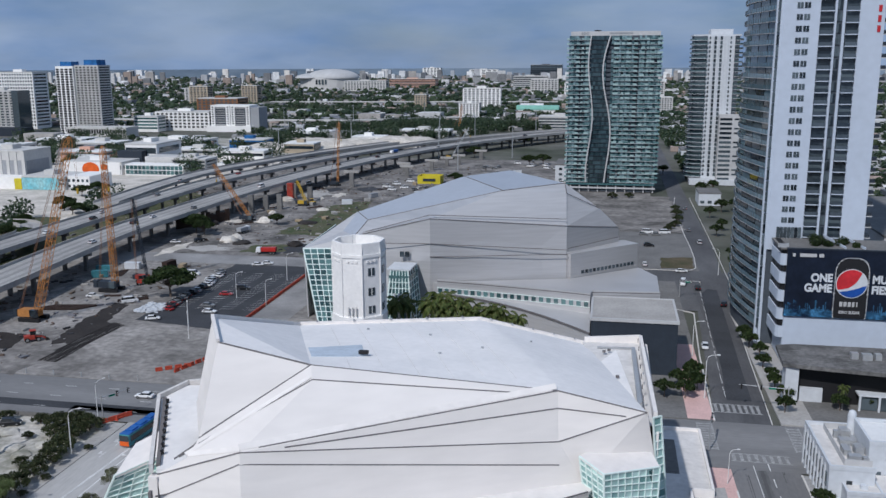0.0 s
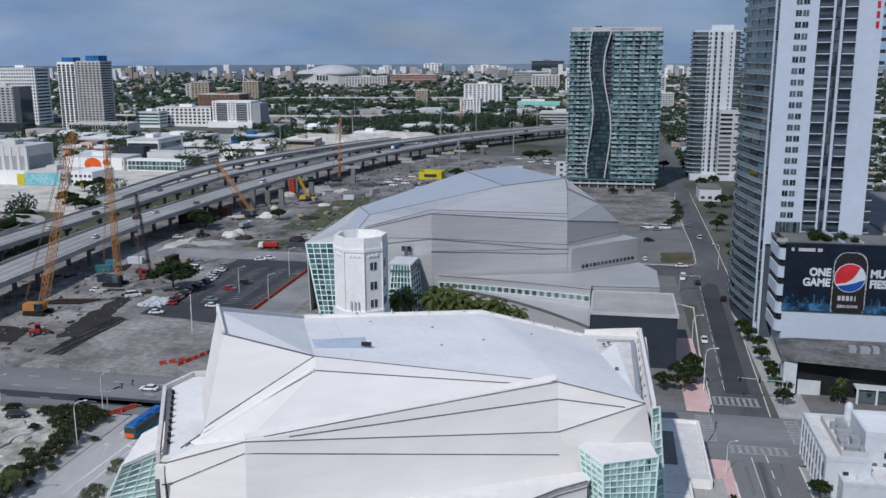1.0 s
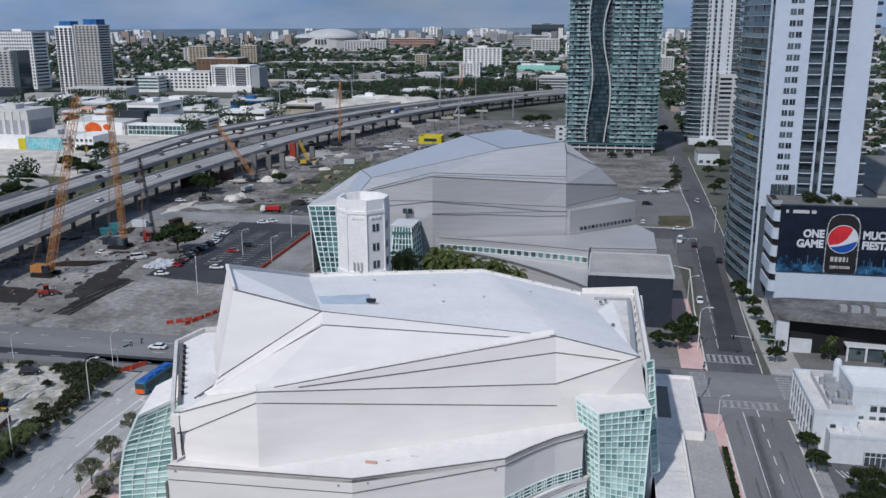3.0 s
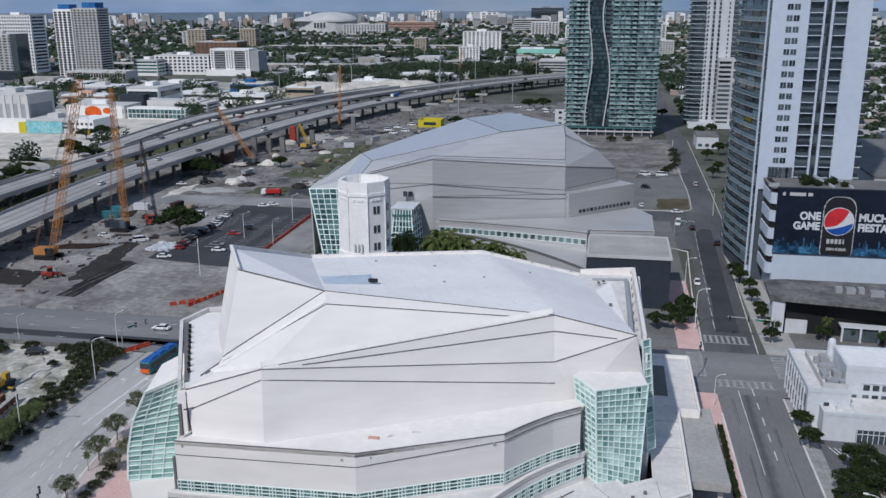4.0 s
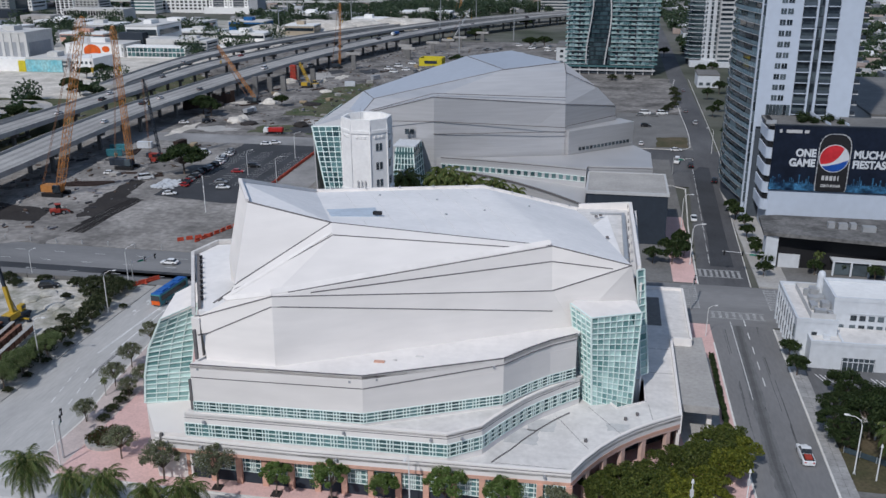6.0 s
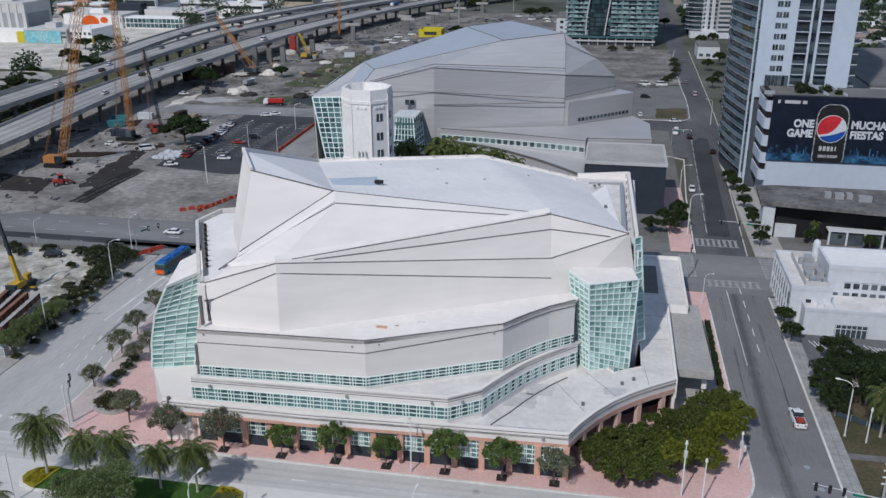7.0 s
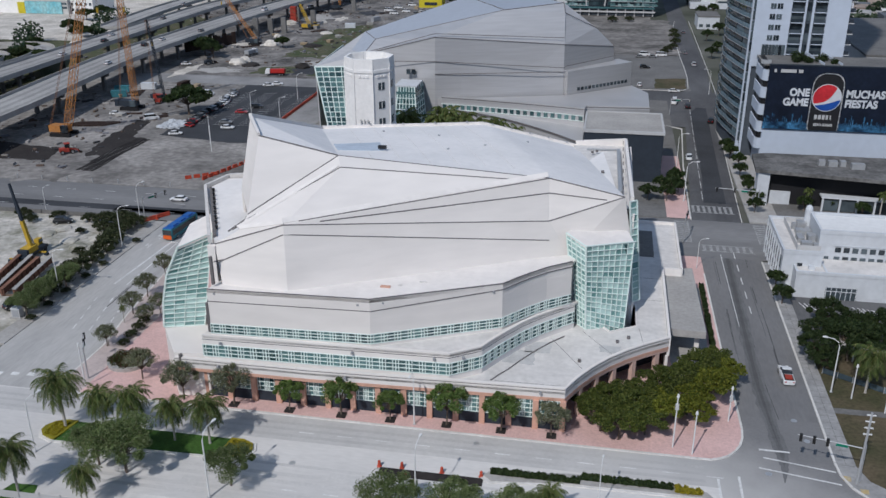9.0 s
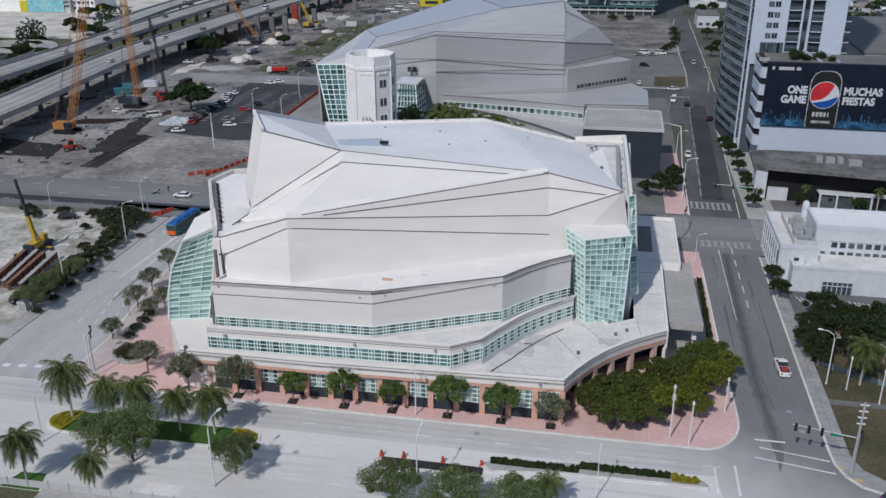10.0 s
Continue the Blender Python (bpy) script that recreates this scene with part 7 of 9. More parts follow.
# ---- motorway viaduct and building site ----
def sweep(pts, section, name, material, parent, label=""):
    """A section (across, up) carried along a line of points in plan."""
    bm = bmesh.new()
    ps = [Vector(p) for p in pts]
    rows = []
    for i, p in enumerate(ps):
        d = (ps[min(i + 1, len(ps) - 1)] - ps[max(i - 1, 0)]).xy.normalized()
        s = Vector((d.y, -d.x, 0))
        rows.append([bm.verts.new(p + s * a + Vector((0, 0, u))) for a, u in section])
    n = len(section)
    for a, b in zip(rows, rows[1:]):
        for k in range(n):
            bm.faces.new((a[k], a[(k + 1) % n], b[(k + 1) % n], b[k]))
    bm.faces.new(rows[0])
    bm.faces.new(rows[-1][::-1])
    bmesh.ops.recalc_face_normals(bm, faces=bm.faces)
    return part(name, bm, material, parent, label)


def smooth(pts, n=5):
    out = []
    P = [Vector(p) for p in pts]
    for i in range(len(P) - 1):
        a, b, c, d = P[max(i - 1, 0)], P[i], P[i + 1], P[min(i + 2, len(P) - 1)]
        for k in range(n):
            t = k / n
            out.append(0.5 * ((2 * b) + (c - a) * t + (2 * a - 5 * b + 4 * c - d) * t * t + (3 * b - a - 3 * c + d) * t ** 3))
    return out + [P[-1]]


M["deck"] = mat("pale_concrete_deck", (0.41, 0.40, 0.385), 0.85, var=0.16, big=0.05, small=0.9, col2=(0.29, 0.28, 0.27))
M["deck_worn"] = mat("wheel_worn_deck", (0.31, 0.302, 0.292), 0.85, var=0.18, big=0.05, small=0.9, col2=(0.23, 0.224, 0.217))
via = thing("motorway_viaduct", "long pale concrete motorway viaduct on columns", "viaduct")


def deck(pts, w, lanes):
    line = smooth(pts)
    h = w / 2
    sweep(line, [(-h, 0), (h, 0), (h, -0.5), (h * 0.55, -1.7), (-h * 0.55, -1.7), (-h, -0.5)], "deck", M["deck"], via)
    for s in (-1, 1):
        sweep(line, [(s * h - 0.2, -0.9), (s * h + 0.2, -0.9), (s * h + 0.15, 1.0), (s * h - 0.15, 1.0)], "parapet", M["concrete"], via)
    for q in range(1, lanes):
        x = -h + w * q / lanes
        sweep(line, [(x - 0.9, 0.005), (x + 0.9, 0.005), (x + 0.9, 0.03), (x - 0.9, 0.03)], "lane_wear", M["deck_worn"], via, "darker wheel-worn lane")
    run = 0.0
    col = None
    for a, b in zip(line, line[1:]):
        run += (b - a).length
        if run > 32:
            run = 0
            d = (b - a).normalized()
            rz = math.atan2(d.y, d.x)
            if a.z > 4:
                block("pier_cap", via, M["concrete_dk"], (a.x, a.y, a.z - 2.3), (1.6, w * 0.8, 1.2), rz)
                for k in (-1, 1):
                    o = Vector((-d.y, d.x, 0)) * k * w * 0.26
                    block("pier", via, M["concrete_dk"], (a.x + o.x, a.y + o.y, (a.z - 2.9) / 2), (1.3, 1.3, a.z - 2.9), rz)
    return line


near_deck = deck([(-173, 60, 9), (-177.6, 150, 9), (-181.5, 190, 9), (-185, 230, 9), (-186, 265, 9), (-184.8, 300, 9), (-182.6, 352, 9), (-177, 420, 9), (-166, 490, 9), (-146, 575, 9), (-116, 666, 9), (-76, 748, 9), (-24, 830, 9), (60, 930, 8)], 17, 4)
far_deck = deck([(-212, 60, 9), (-215, 205, 9), (-216, 250, 9), (-216.8, 300, 9), (-218.4, 357, 8.8), (-218, 418, 8.5), (-205, 490, 8.5), (-190, 560, 8.5), (-166, 640, 8.5), (-130, 720, 8.5), (-86, 790, 8.5), (-30, 860, 8.5), (60, 960, 8)], 15, 3)
ramp_a = deck([(-240, 330, 7.5), (-249, 406, 7), (-250, 480, 6.5), (-236, 560, 6), (-212, 640, 6), (-176, 710, 7)], 14, 2)
ramp_b = deck([(-228, 170, 7.5), (-229, 235, 7), (-234, 256, 6.5), (-245, 273, 6), (-262, 282, 5), (-282, 274, 4.5), (-294, 240, 4)], 9, 2)
ramp_c = deck([(-247, 150, 6.5), (-248, 235, 6), (-254, 252, 5.5), (-266, 257, 5), (-278, 244, 4.5), (-284, 190, 4)], 8, 2)

# free-standing new columns
for i, (x, y, h) in enumerate(((-169, 355, 10), (-164, 364, 8.6), (-158, 369, 8.6), (-165.5, 413, 8), (-150, 397, 9), (-144, 463, 9.5), (-120, 520, 7), (-110, 560, 7), (-96, 600, 7), (-84, 640, 7), (-128, 545, 6), (-104, 590, 6))):
    c = thing("new_column", "free-standing grey concrete column under construction", "column", "new columns on the site", (x, y, 0))
    part("shaft", boxes((-1.4, 1.4, -0.9, 0.9, 0.0, h)), M["concrete_dk"], c)
    if i > 4:
        part("cap", boxes((-5, 5, -1.1, 1.1, h - 0.2, h + 1.3)), M["concrete"], c, "pale concrete cap beam")
c = thing("formwork_column", "red steel formwork round a new column", "formwork", at=(-164.5, 404, 0))
M["red_steel"] = mat("red_steel", (0.42, 0.06, 0.04), 0.6, var=0.2)
part("panel", boxes((-1.7, 1.7, -1.3, 1.3, 0, 10)), M["red_steel"], c)
for z in (1, 3, 5, 7, 9):
    part("waler", boxes((-2.0, 2.0, -1.6, 1.6, z, z + 0.25)), M["red_steel"], c)
sp = thing("sheet_pile_wall", "rusty brown sheet pile wall below the viaduct", "retaining wall")
M["bus_teal"] = mat("teal_container_paint", (0.06, 0.22, 0.26), 0.5, var=0.2)
M["rust"] = mat("rusty_steel", (0.06, 0.038, 0.03), 0.9, var=0.3, big=0.3, small=2.0)
for k in range(16):
    block("sheet", sp, M["rust"], (-186 + 0.95 * k, 304 + 1.75 * k, 2.6 + 0.5 * math.sin(k * 2.2)), (2.2, 0.5 + 0.3 * (k % 2), 5.2 + math.sin(k * 2.2)), radians(61))

# cranes
M["orange"] = mat("orange_lattice_paint", (0.52, 0.23, 0.07), 0.6, var=0.2)
M["yellow"] = mat("yellow_machine_paint", (0.55, 0.36, 0.04), 0.5, var=0.15)
M["car_glass_site"] = glass("cab_glass", (0.02, 0.03, 0.035), (0.06, 0.08, 0.09))
M["brown"] = mat("dull_brown_paint", (0.26, 0.13, 0.07), 0.7, var=0.2)


def lattice(bm, a, b, w0, w1, n, t=0.14):
    """A four-chord lattice from a to b."""
    a, b = Vector(a), Vector(b)
    d = (b - a).normalized()
    s = d.cross(Vector((0, 1, 0))).normalized()
    u = s.cross(d)
    prev = None
    for i in range(n + 1):
        f = i / n
        w = (w0 + (w1 - w0) * f) / 2
        if i == 0:
            w *= 0.4
        if i == n:
            w *= 0.4
        c = a.lerp(b, f)
        q = [c + s * w + u * w, c - s * w + u * w, c - s * w - u * w, c + s * w - u * w]
        if prev:
            for k in range(4):
                bar(bm, prev[k], q[k], t)
                bar(bm, prev[k], q[(k + 1) % 4], t * 0.6)
                bar(bm, q[k], q[(k + 1) % 4], t * 0.6)
        prev = q


def crane(label, x, y, tip, mat_name, body_mat, w=1.9, s=1.0, n=26, back=(4, 0)):
    c = thing("crawler_crane", label, "crane", at=(x, y, 0))
    for k in (-1, 1):
        part("track", boxes((-3.6 * s, 3.6 * s, (k * 2.3 - 0.6) * s, (k * 2.3 + 0.6) * s, 0, 1.3 * s)), M["black"], c)
    part("house", boxes((-4.6 * s, 2.2 * s, -1.7 * s, 1.7 * s, 1.4 * s, 3.6 * s)), M[body_mat], c)
    part("counterweight", boxes((-6.0 * s, -4.5 * s, -1.9 * s, 1.9 * s, 1.4 * s, 3.8 * s)), M["charcoal"], c)
    part("cab", boxes((0.6 * s, 2.8 * s, -2.9 * s, -1.7 * s, 1.6 * s, 4.0 * s)), M["dark_glass"], c)
    bm = bmesh.new()
    lattice(bm, (1.6 * s, 0, 2.2 * s), tip, w * 0.8, w * 0.7, n, 0.15)
    part("boom", bm, M[mat_name], c, "lattice boom")
    bm = bmesh.new()
    for o in (-0.4, 0.4):
        bar(bm, (-4.5 * s, o, 3.6 * s), (tip[0], o, tip[2]), 0.1)
        bar(bm, (tip[0] + 1.2, tip[1] + o, tip[2]), (tip[0] + 1.2, tip[1] + o, tip[2] * 0.72), 0.05)
    part("hoist_rope", bm, M["brown"], c, "brown steel ropes")
    bm = bmesh.new()
    tube(bm, [(tip[0] + 1.2, tip[1], tip[2] * 0.72 + 0.4), (tip[0] + 1.2, tip[1], tip[2] * 0.72 - 1.2)], [0.4, 0.3], 8)
    part("hook_block", bm, M["yellow"], c)
    return c


crane("orange lattice crawler crane on the building site", -157, 150, (16.2, 3, 58), "orange", "orange", 2.6)
crane("orange lattice crawler crane beside the viaduct", -152.5, 188, (1.4, -1, 52), "orange", "charcoal", 2.2)
crane("small red crawler rig with a dark mast", -148, 203, (-3.0, 1, 31), "charcoal", "red_steel", 1.0, 0.7, 12)
tc = thing("truck_crane", "yellow truck crane with a dark telescopic boom on the vacant lot", "crane", at=(-104.2, 53.2, 0.05))
part("carrier", boxes((-1.3, 1.3, -4.2, 4.4, 0.75, 1.35)), M["charcoal"], tc, "dark truck bed")
part("cab", boxes((-1.25, -0.1, 3.0, 4.5, 1.35, 2.8)), M["yellow"], tc)
part("cab_window", boxes((-1.29, -0.06, 3.3, 4.56, 1.95, 2.6)), M["car_glass_site"], tc)
part("turntable", boxes((-1.1, 1.1, -2.6, 1.0, 1.35, 2.7)), M["yellow"], tc, "yellow slewing body")
part("counterweight", boxes((-1.2, 1.2, -3.4, -2.6, 1.4, 2.6)), M["charcoal"], tc)
for a, b, w, m in ((0.0, 0.42, 0.8, "yellow"), (0.4, 0.72, 0.62, "charcoal"), (0.7, 1.0, 0.46, "charcoal")):
    bm = bmesh.new()
    base, end = Vector((0.3, -0.4, 2.4)), Vector((-2.0, -0.5, 17.6))
    bar(bm, base.lerp(end, a), base.lerp(end, b), w, w)
    part("boom_section", bm, M[m], tc)
bm = bmesh.new()
bar(bm, (0.6, 0.8, 2.2), (-0.4, -0.1, 7.0), 0.3)
part("lift_ram", bm, M["steel"], tc)
for y in (-3.4, -2.2, 1.8, 3.4):
    for x in (-1.1, 1.1):
        bm = bmesh.new()
        tube(bm, [(x - 0.18, y, 0.52), (x + 0.18, y, 0.52)], [0.52, 0.52], 14)
        part("wheel", bm, M["black"], tc)
for y in (-3.9, 1.0):
    part("outrigger", boxes((-3.0, 3.0, y - 0.18, y + 0.18, 0.55, 0.85)), M["yellow"], tc)
    for x in (-2.9, 2.9):
        part("outrigger_foot", boxes((x - 0.4, x + 0.4, y - 0.4, y + 0.4, 0.0, 0.6)), M["charcoal"], tc)
crane("orange crane with a slanting boom by the viaduct", -160, 330, (-18.8, 2, 29), "orange", "charcoal", 1.6, 0.8, 16)
crane("yellow crane with a low boom near the columns", -149, 384, (-10, 16, 12), "yellow", "yellow", 1.6, 0.8, 10)
crane("pale telescopic crane beyond the viaduct", -110, 640, (14, 10, 26), "steel", "yellow", 1.4, 0.8, 12)
crane("orange tower of a distant crane", -150, 905, (5, 5, 32), "orange", "orange", 2.4, 1.0, 12)
crane("thin orange mast beside the viaduct", -156, 466, (2, 4, 42), "orange", "charcoal", 1.4, 0.8, 16)

# yellow framed gantry sign
ys = thing("yellow_enclosure", "bright yellow open-topped steel enclosure", "enclosure")
M["yel"] = mat("bright_yellow", (0.62, 0.52, 0.03), 0.6, var=0.15)
for a in ((-104.8, -89.2, 485, 485.6, 0, 5.2), (-104.8, -89.2, 497, 497.6, 0, 5.2), (-104.8, -104.3, 485.6, 497, 0, 5.2), (-89.7, -89.2, 485.6, 497, 0, 5.2)):
    part("panel", boxes(a), M["yel"], ys)
part("shadow_panel", boxes((-101.0, -92.5, 484.7, 485, 1.8, 3.6)), M["charcoal"], ys, "dark lettered panel shown blank")

# site clutter
rg = random.Random(9)


def heap(x, y, r, h, material, label, name="soil_mound"):
    bm = bmesh.new()
    bmesh.ops.create_icosphere(bm, subdivisions=3, radius=1)
    for v in bm.verts:
        k = 1 + 0.25 * noise.noise(v.co * 1.7 + Vector((x, y, 0)))
        v.co = Vector((v.co.x * r * k, v.co.y * r * k, max(0, v.co.z) * h * k))
    o = part(name, bm, material)
    o.location = (x, y, 0)
    return tagged(o, label, "heap", "heaps on the sites")


for k in range(26):
    x, y = -262 + 190 * rg.random(), 262 + 150 * rg.random()
    if -215 < x < -175 or -245 < x < -215:
        continue
    heap(x, y, 2 + 4 * rg.random(), 1 + 1.6 * rg.random(), M["sand"] if k % 3 else M["dirt_dk"], "heap of loose soil on the building site")
for x, y, r, h in ((-250, 720, 38, 9), (-215, 735, 30, 8), (-180, 760, 34, 9), (-290, 690, 26, 7)):
    heap(x, y, r, h, M["sand"], "large pale sand stockpile beyond the viaduct")
for x, y in ((-109, 66), (-101, 63), (-97, 60), (-95, 66), (-107, 70)):
    heap(x, y, 2.2, 0.7, M["lot"], "low heap of sand on the vacant lot")
M["timber"] = mat("weathered_timber", (0.27, 0.19, 0.14), 0.9, var=0.25, small=2)
M["red_timber"] = mat("red_brown_frame", (0.26, 0.135, 0.09), 0.9, var=0.3, big=0.4, small=2, col2=(0.17, 0.09, 0.065))
for x, y, rz in ((-101.9, 41.5, 11), (-97.2, 41.0, 9)):
    st2 = thing("beam_form", "long red-brown steel beam form on the vacant lot", "beam form", "beam forms on the lot", (x, y, 0.05))
    for sx in (-1.35, 1.35):
        part("side_beam", boxes((sx - 0.12, sx + 0.12, -8.6, 8.6, 0.2, 1.7)), M["red_timber"], st2)
        part("top_flange", boxes((sx - 0.45, sx + 0.45, -8.6, 8.6, 1.7, 1.82)), M["concrete"] if sx > 0 else M["red_timber"], st2)
        for q in range(9):
            part("stiffener", boxes((sx - 0.4, sx + 0.4, -8.4 + 2.1 * q, -8.25 + 2.1 * q, 0.2, 1.7)), M["red_timber"], st2)
    for q in range(7):
        part("crosspiece", boxes((-1.25, 1.25, -8.2 + 2.7 * q, -7.9 + 2.7 * q, 0.0, 0.35)), M["timber"], st2)
    st2.rotation_euler = (0, 0, radians(rz))
for k in range(16):
    s3 = thing("steel_bundle", "row of dark steel beams laid out on the site", "steel beam", "beams laid out on the site", (-163 + 1.0 * k, 163 + 0.2 * k, 0))
    part("beam", boxes((-0.22, 0.22, -4.5, 4.5, 0.03, 0.45)), M["rust"], s3)
    s3.rotation_euler = (0, 0, radians(-38))
bm = bmesh.new()
for k in range(150):
    x, y = -133.5 + 9 * rg.random() + 3, 163 + 10 * rg.random()
    s = 0.4 + 0.5 * rg.random()
    bar(bm, (x, y, s / 2 + 0.1), (x + s * 1.5, y + s * rg.random(), s / 2 + 0.2 + 0.3 * rg.random()), s, s * 0.8)
tagged(part("rubble", bm, M["white"]), "pile of white concrete rubble and sacks", "rubble", kind="stuff")
M["tarp_green"] = mat("faded_green_steel", (0.08, 0.14, 0.11), 0.6, var=0.2)
M["crate"] = mat("pale_formwork_ply", (0.42, 0.33, 0.22), 0.8, var=0.2, small=2)
rgc = random.Random(31)


def container(x, y, rz, material, label):
    """A ribbed steel site container with a door end."""
    t = thing("site_container", label, "container", "containers and cabins on the site", (x, y, 0.03))
    part("body", boxes((-3.0, 3.0, -1.2, 1.2, 0.15, 2.6)), material, t)
    for k in range(9):
        part("rib", boxes((-2.8 + 0.68 * k, -2.62 + 0.68 * k, -1.26, -1.2, 0.2, 2.5)), material, t)
    part("roof", boxes((-3.05, 3.05, -1.25, 1.25, 2.6, 2.7)), material, t)
    part("door", boxes((3.0, 3.06, -1.1, 1.1, 0.25, 2.5)), M["steel"], t, "grey steel container doors")
    t.rotation_euler = (0, 0, radians(rz))


for x, y, rz, m, c in ((-168, 206, 20, "bus_teal", "teal"), (-163, 221, 5, "white", "white"), (-171, 214, 10, "bus_teal", "teal"), (-150, 226, 80, "rust", "rusty"), (-126, 392, 12, "white", "white"), (-118, 420, 60, "grey_paint", "grey"), (-92, 432, 8, "white", "white"), (-74, 452, 15, "bus_teal", "teal"), (-60, 470, 5, "white", "white"), (-52, 500, 5, "grey_paint", "grey"), (-66, 520, 80, "white", "white"), (-44, 548, 10, "white", "white")):
    container(x, y, rz, M[m], c + " steel site container on bare ground")
for k in range(34):
    if k < 12:
        x, y = -176 + 38 * rgc.random(), 176 + 52 * rgc.random()
    else:
        x, y = -165 + 110 * rgc.random(), 300 + 190 * rgc.random()
    if x < -172 and y > 240:
        continue
    st3 = thing("material_stack", ("stack of pale formwork panels on the site", "bundle of rusty steel bars on the site", "stack of grey concrete blocks on the site")[k % 3], "stack", "stacks of material on the site", (x, y, 0.02))
    n = 3 + int(3 * rgc.random())
    for q in range(n):
        wob = 0.3 * (rgc.random() - 0.5)
        if k % 3 == 1:
            part("steel_bar", boxes((-5 + wob, 5 + wob, -1.2 + 0.62 * q, -0.75 + 0.62 * q, 0.0, 0.35)), M["rust"], st3)
        else:
            part("panel" if k % 3 == 0 else "concrete_block", boxes((-1.8 + wob, 1.8 + wob, -1.2 + wob, 1.2 - wob, 0.36 * q, 0.36 * q + 0.31)), M["crate"] if k % 3 == 0 else M["concrete"], st3)
    st3.rotation_euler = (0, 0, rgc.random() * 3)
bm = bmesh.new()
for k in range(6000):
    x, y = -250 + 250 * rg.random(), (262 + 330 * rg.random() if k % 3 else 108 + 125 * rg.random())
    if -60 < x or (-212 < x < -172 and y > 240) or (x > -135 and y < 236):
        continue
    s = 0.2 + 0.75 * rg.random() ** 4
    a = rg.random() * 3
    bar(bm, (x, y, s * 0.35), (x + 3 * s * math.cos(a), y + 3 * s * math.sin(a), s * 0.35), s, s * 0.7)
tagged(part("site_debris", bm, palette("debris_colours", [(0.3, 0.28, 0.26), (0.12, 0.09, 0.07), (0.4, 0.38, 0.36), (0.05, 0.05, 0.055), (0.14, 0.10, 0.08), (0.2, 0.2, 0.22)])), "scattered beams, forms and debris on the site", "debris", kind="stuff")
bm = bmesh.new()
for k in range(11):
    xa = -131.0 + 0.52 * k
    run = [(xa + 0.25 * math.sin(k * 5.1 + q), 114.5 + 4.4 * q, 0.08) for q in range(9)]
    for a, b in zip(run, run[1:]):
        bar(bm, a, b, 0.34, 0.16)
tagged(part("soil_ridge", bm, M["dirt_dk"]), "low dark ridges of soil beside the haul road", "soil", kind="structure")

# orange and red barriers
M["barrier"] = mat("orange_red_plastic", (0.55, 0.09, 0.05), 0.6, var=0.2)
bm = bmesh.new()
box(bm, -0.9, 0.9, -0.3, 0.3, 0, 0.35)
box(bm, -0.9, 0.9, -0.14, 0.14, 0.35, 1.0)
me = bpy.data.meshes.new("barrier")
bm.to_mesh(me)
bm.free()
me.materials.append(M["barrier"])


def barriers(a, b, n, skip=0):
    a, b = Vector(a), Vector(b)
    d = b - a
    for k in range(n):
        p = a.lerp(b, (k + 0.5) / n)
        o = new("barrier", me)
        o.matrix_basis = Matrix.Translation((p.x, p.y, 0.05)) @ Matrix.Rotation(math.atan2(d.y, d.x) + 0.15 * math.sin(k * 3.3), 4, "Z")
        tagged(o, "orange-red plastic water barrier on the road edge", "barrier", "barriers round the sites")


barriers((-90.2, 160), (-91.4, 232), 34)
barriers((-89.5, 112), (-82, 134), 9)
barriers((-89.5, 78), (-85.5, 84), 4)
barriers((-95, 112), (-87, 118), 4)
fw = thing("concrete_boundary_wall", "low dark boundary wall along the boulevard", "wall")
for k in range(16):
    part("wall_panel", boxes((-210 + 7.6 * k, -202.6 + 7.6 * k, 79.0, 79.4, 0, 1.1)), M["concrete_dk"], fw)
for k in range(14):
    part("wall_post", boxes((-200 + 8 * k, -199.7 + 8 * k, 105.0, 105.2, 0, 1.3)), M["steel"], fw)


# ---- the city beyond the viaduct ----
# lit version of the white walls, brightness of the sun put into the colour
M["sunny_white"] = mat("sunlit_white_render", (0.84, 0.83, 0.81), 0.7, var=0.06, big=0.05, small=0.6)
M["stone_grey"] = mat("pale_stone_render", (0.58, 0.57, 0.55), 0.7, var=0.08, big=0.05, small=0.6)
def tower_block(label, x0, x1, y, depth, h, floors, wall, style="grid", bays=8, roof="stone_grey", name="apartment_block", glassm="dark_glass"):
    """A far building: body, roof edge, a window strip or slab to each storey and piers between bays."""
    t = thing(name, label, "building", "buildings beyond the viaduct")
    part("wall", boxes((x0, x1, y, y + depth, 0.0, h)), M[wall], t)
    part("roof_edge", boxes((x0 - 0.3, x1 + 0.3, y - 0.3, y + depth, h, h + 1.0)), M[roof], t)
    part("roof_house", boxes((x0 + (x1 - x0) * 0.35, x0 + (x1 - x0) * 0.6, y + depth * 0.3, y + depth * 0.6, h + 1, h + 4)), M[wall], t)
    fh = (h - 3) / floors
    for f in range(floors):
        z = 3 + fh * (f + 0.45)
        block("window_strip", t, M[glassm], ((x0 + x1) / 2, y - 0.05, z), (x1 - x0 - 1, 0.3, fh * 0.55))
        if style == "balcony":
            block("balcony", t, M[wall], ((x0 + x1) / 2, y - 0.8, z - fh * 0.38), (x1 - x0, 1.6, fh * 0.3))
        block("side_window", t, M[glassm], (x1 + 0.02, y + depth / 2, z), (0.3, depth * 0.8, fh * 0.5))
    for b in range(bays + 1):
        x = x0 + (x1 - x0) * b / bays
        part("wall_pier", boxes((x - (x1 - x0) / bays * 0.2, x + (x1 - x0) / bays * 0.2, y - 0.5, y + 0.2, 0, h)), M[wall], t) if style != "strip" else None
    return t


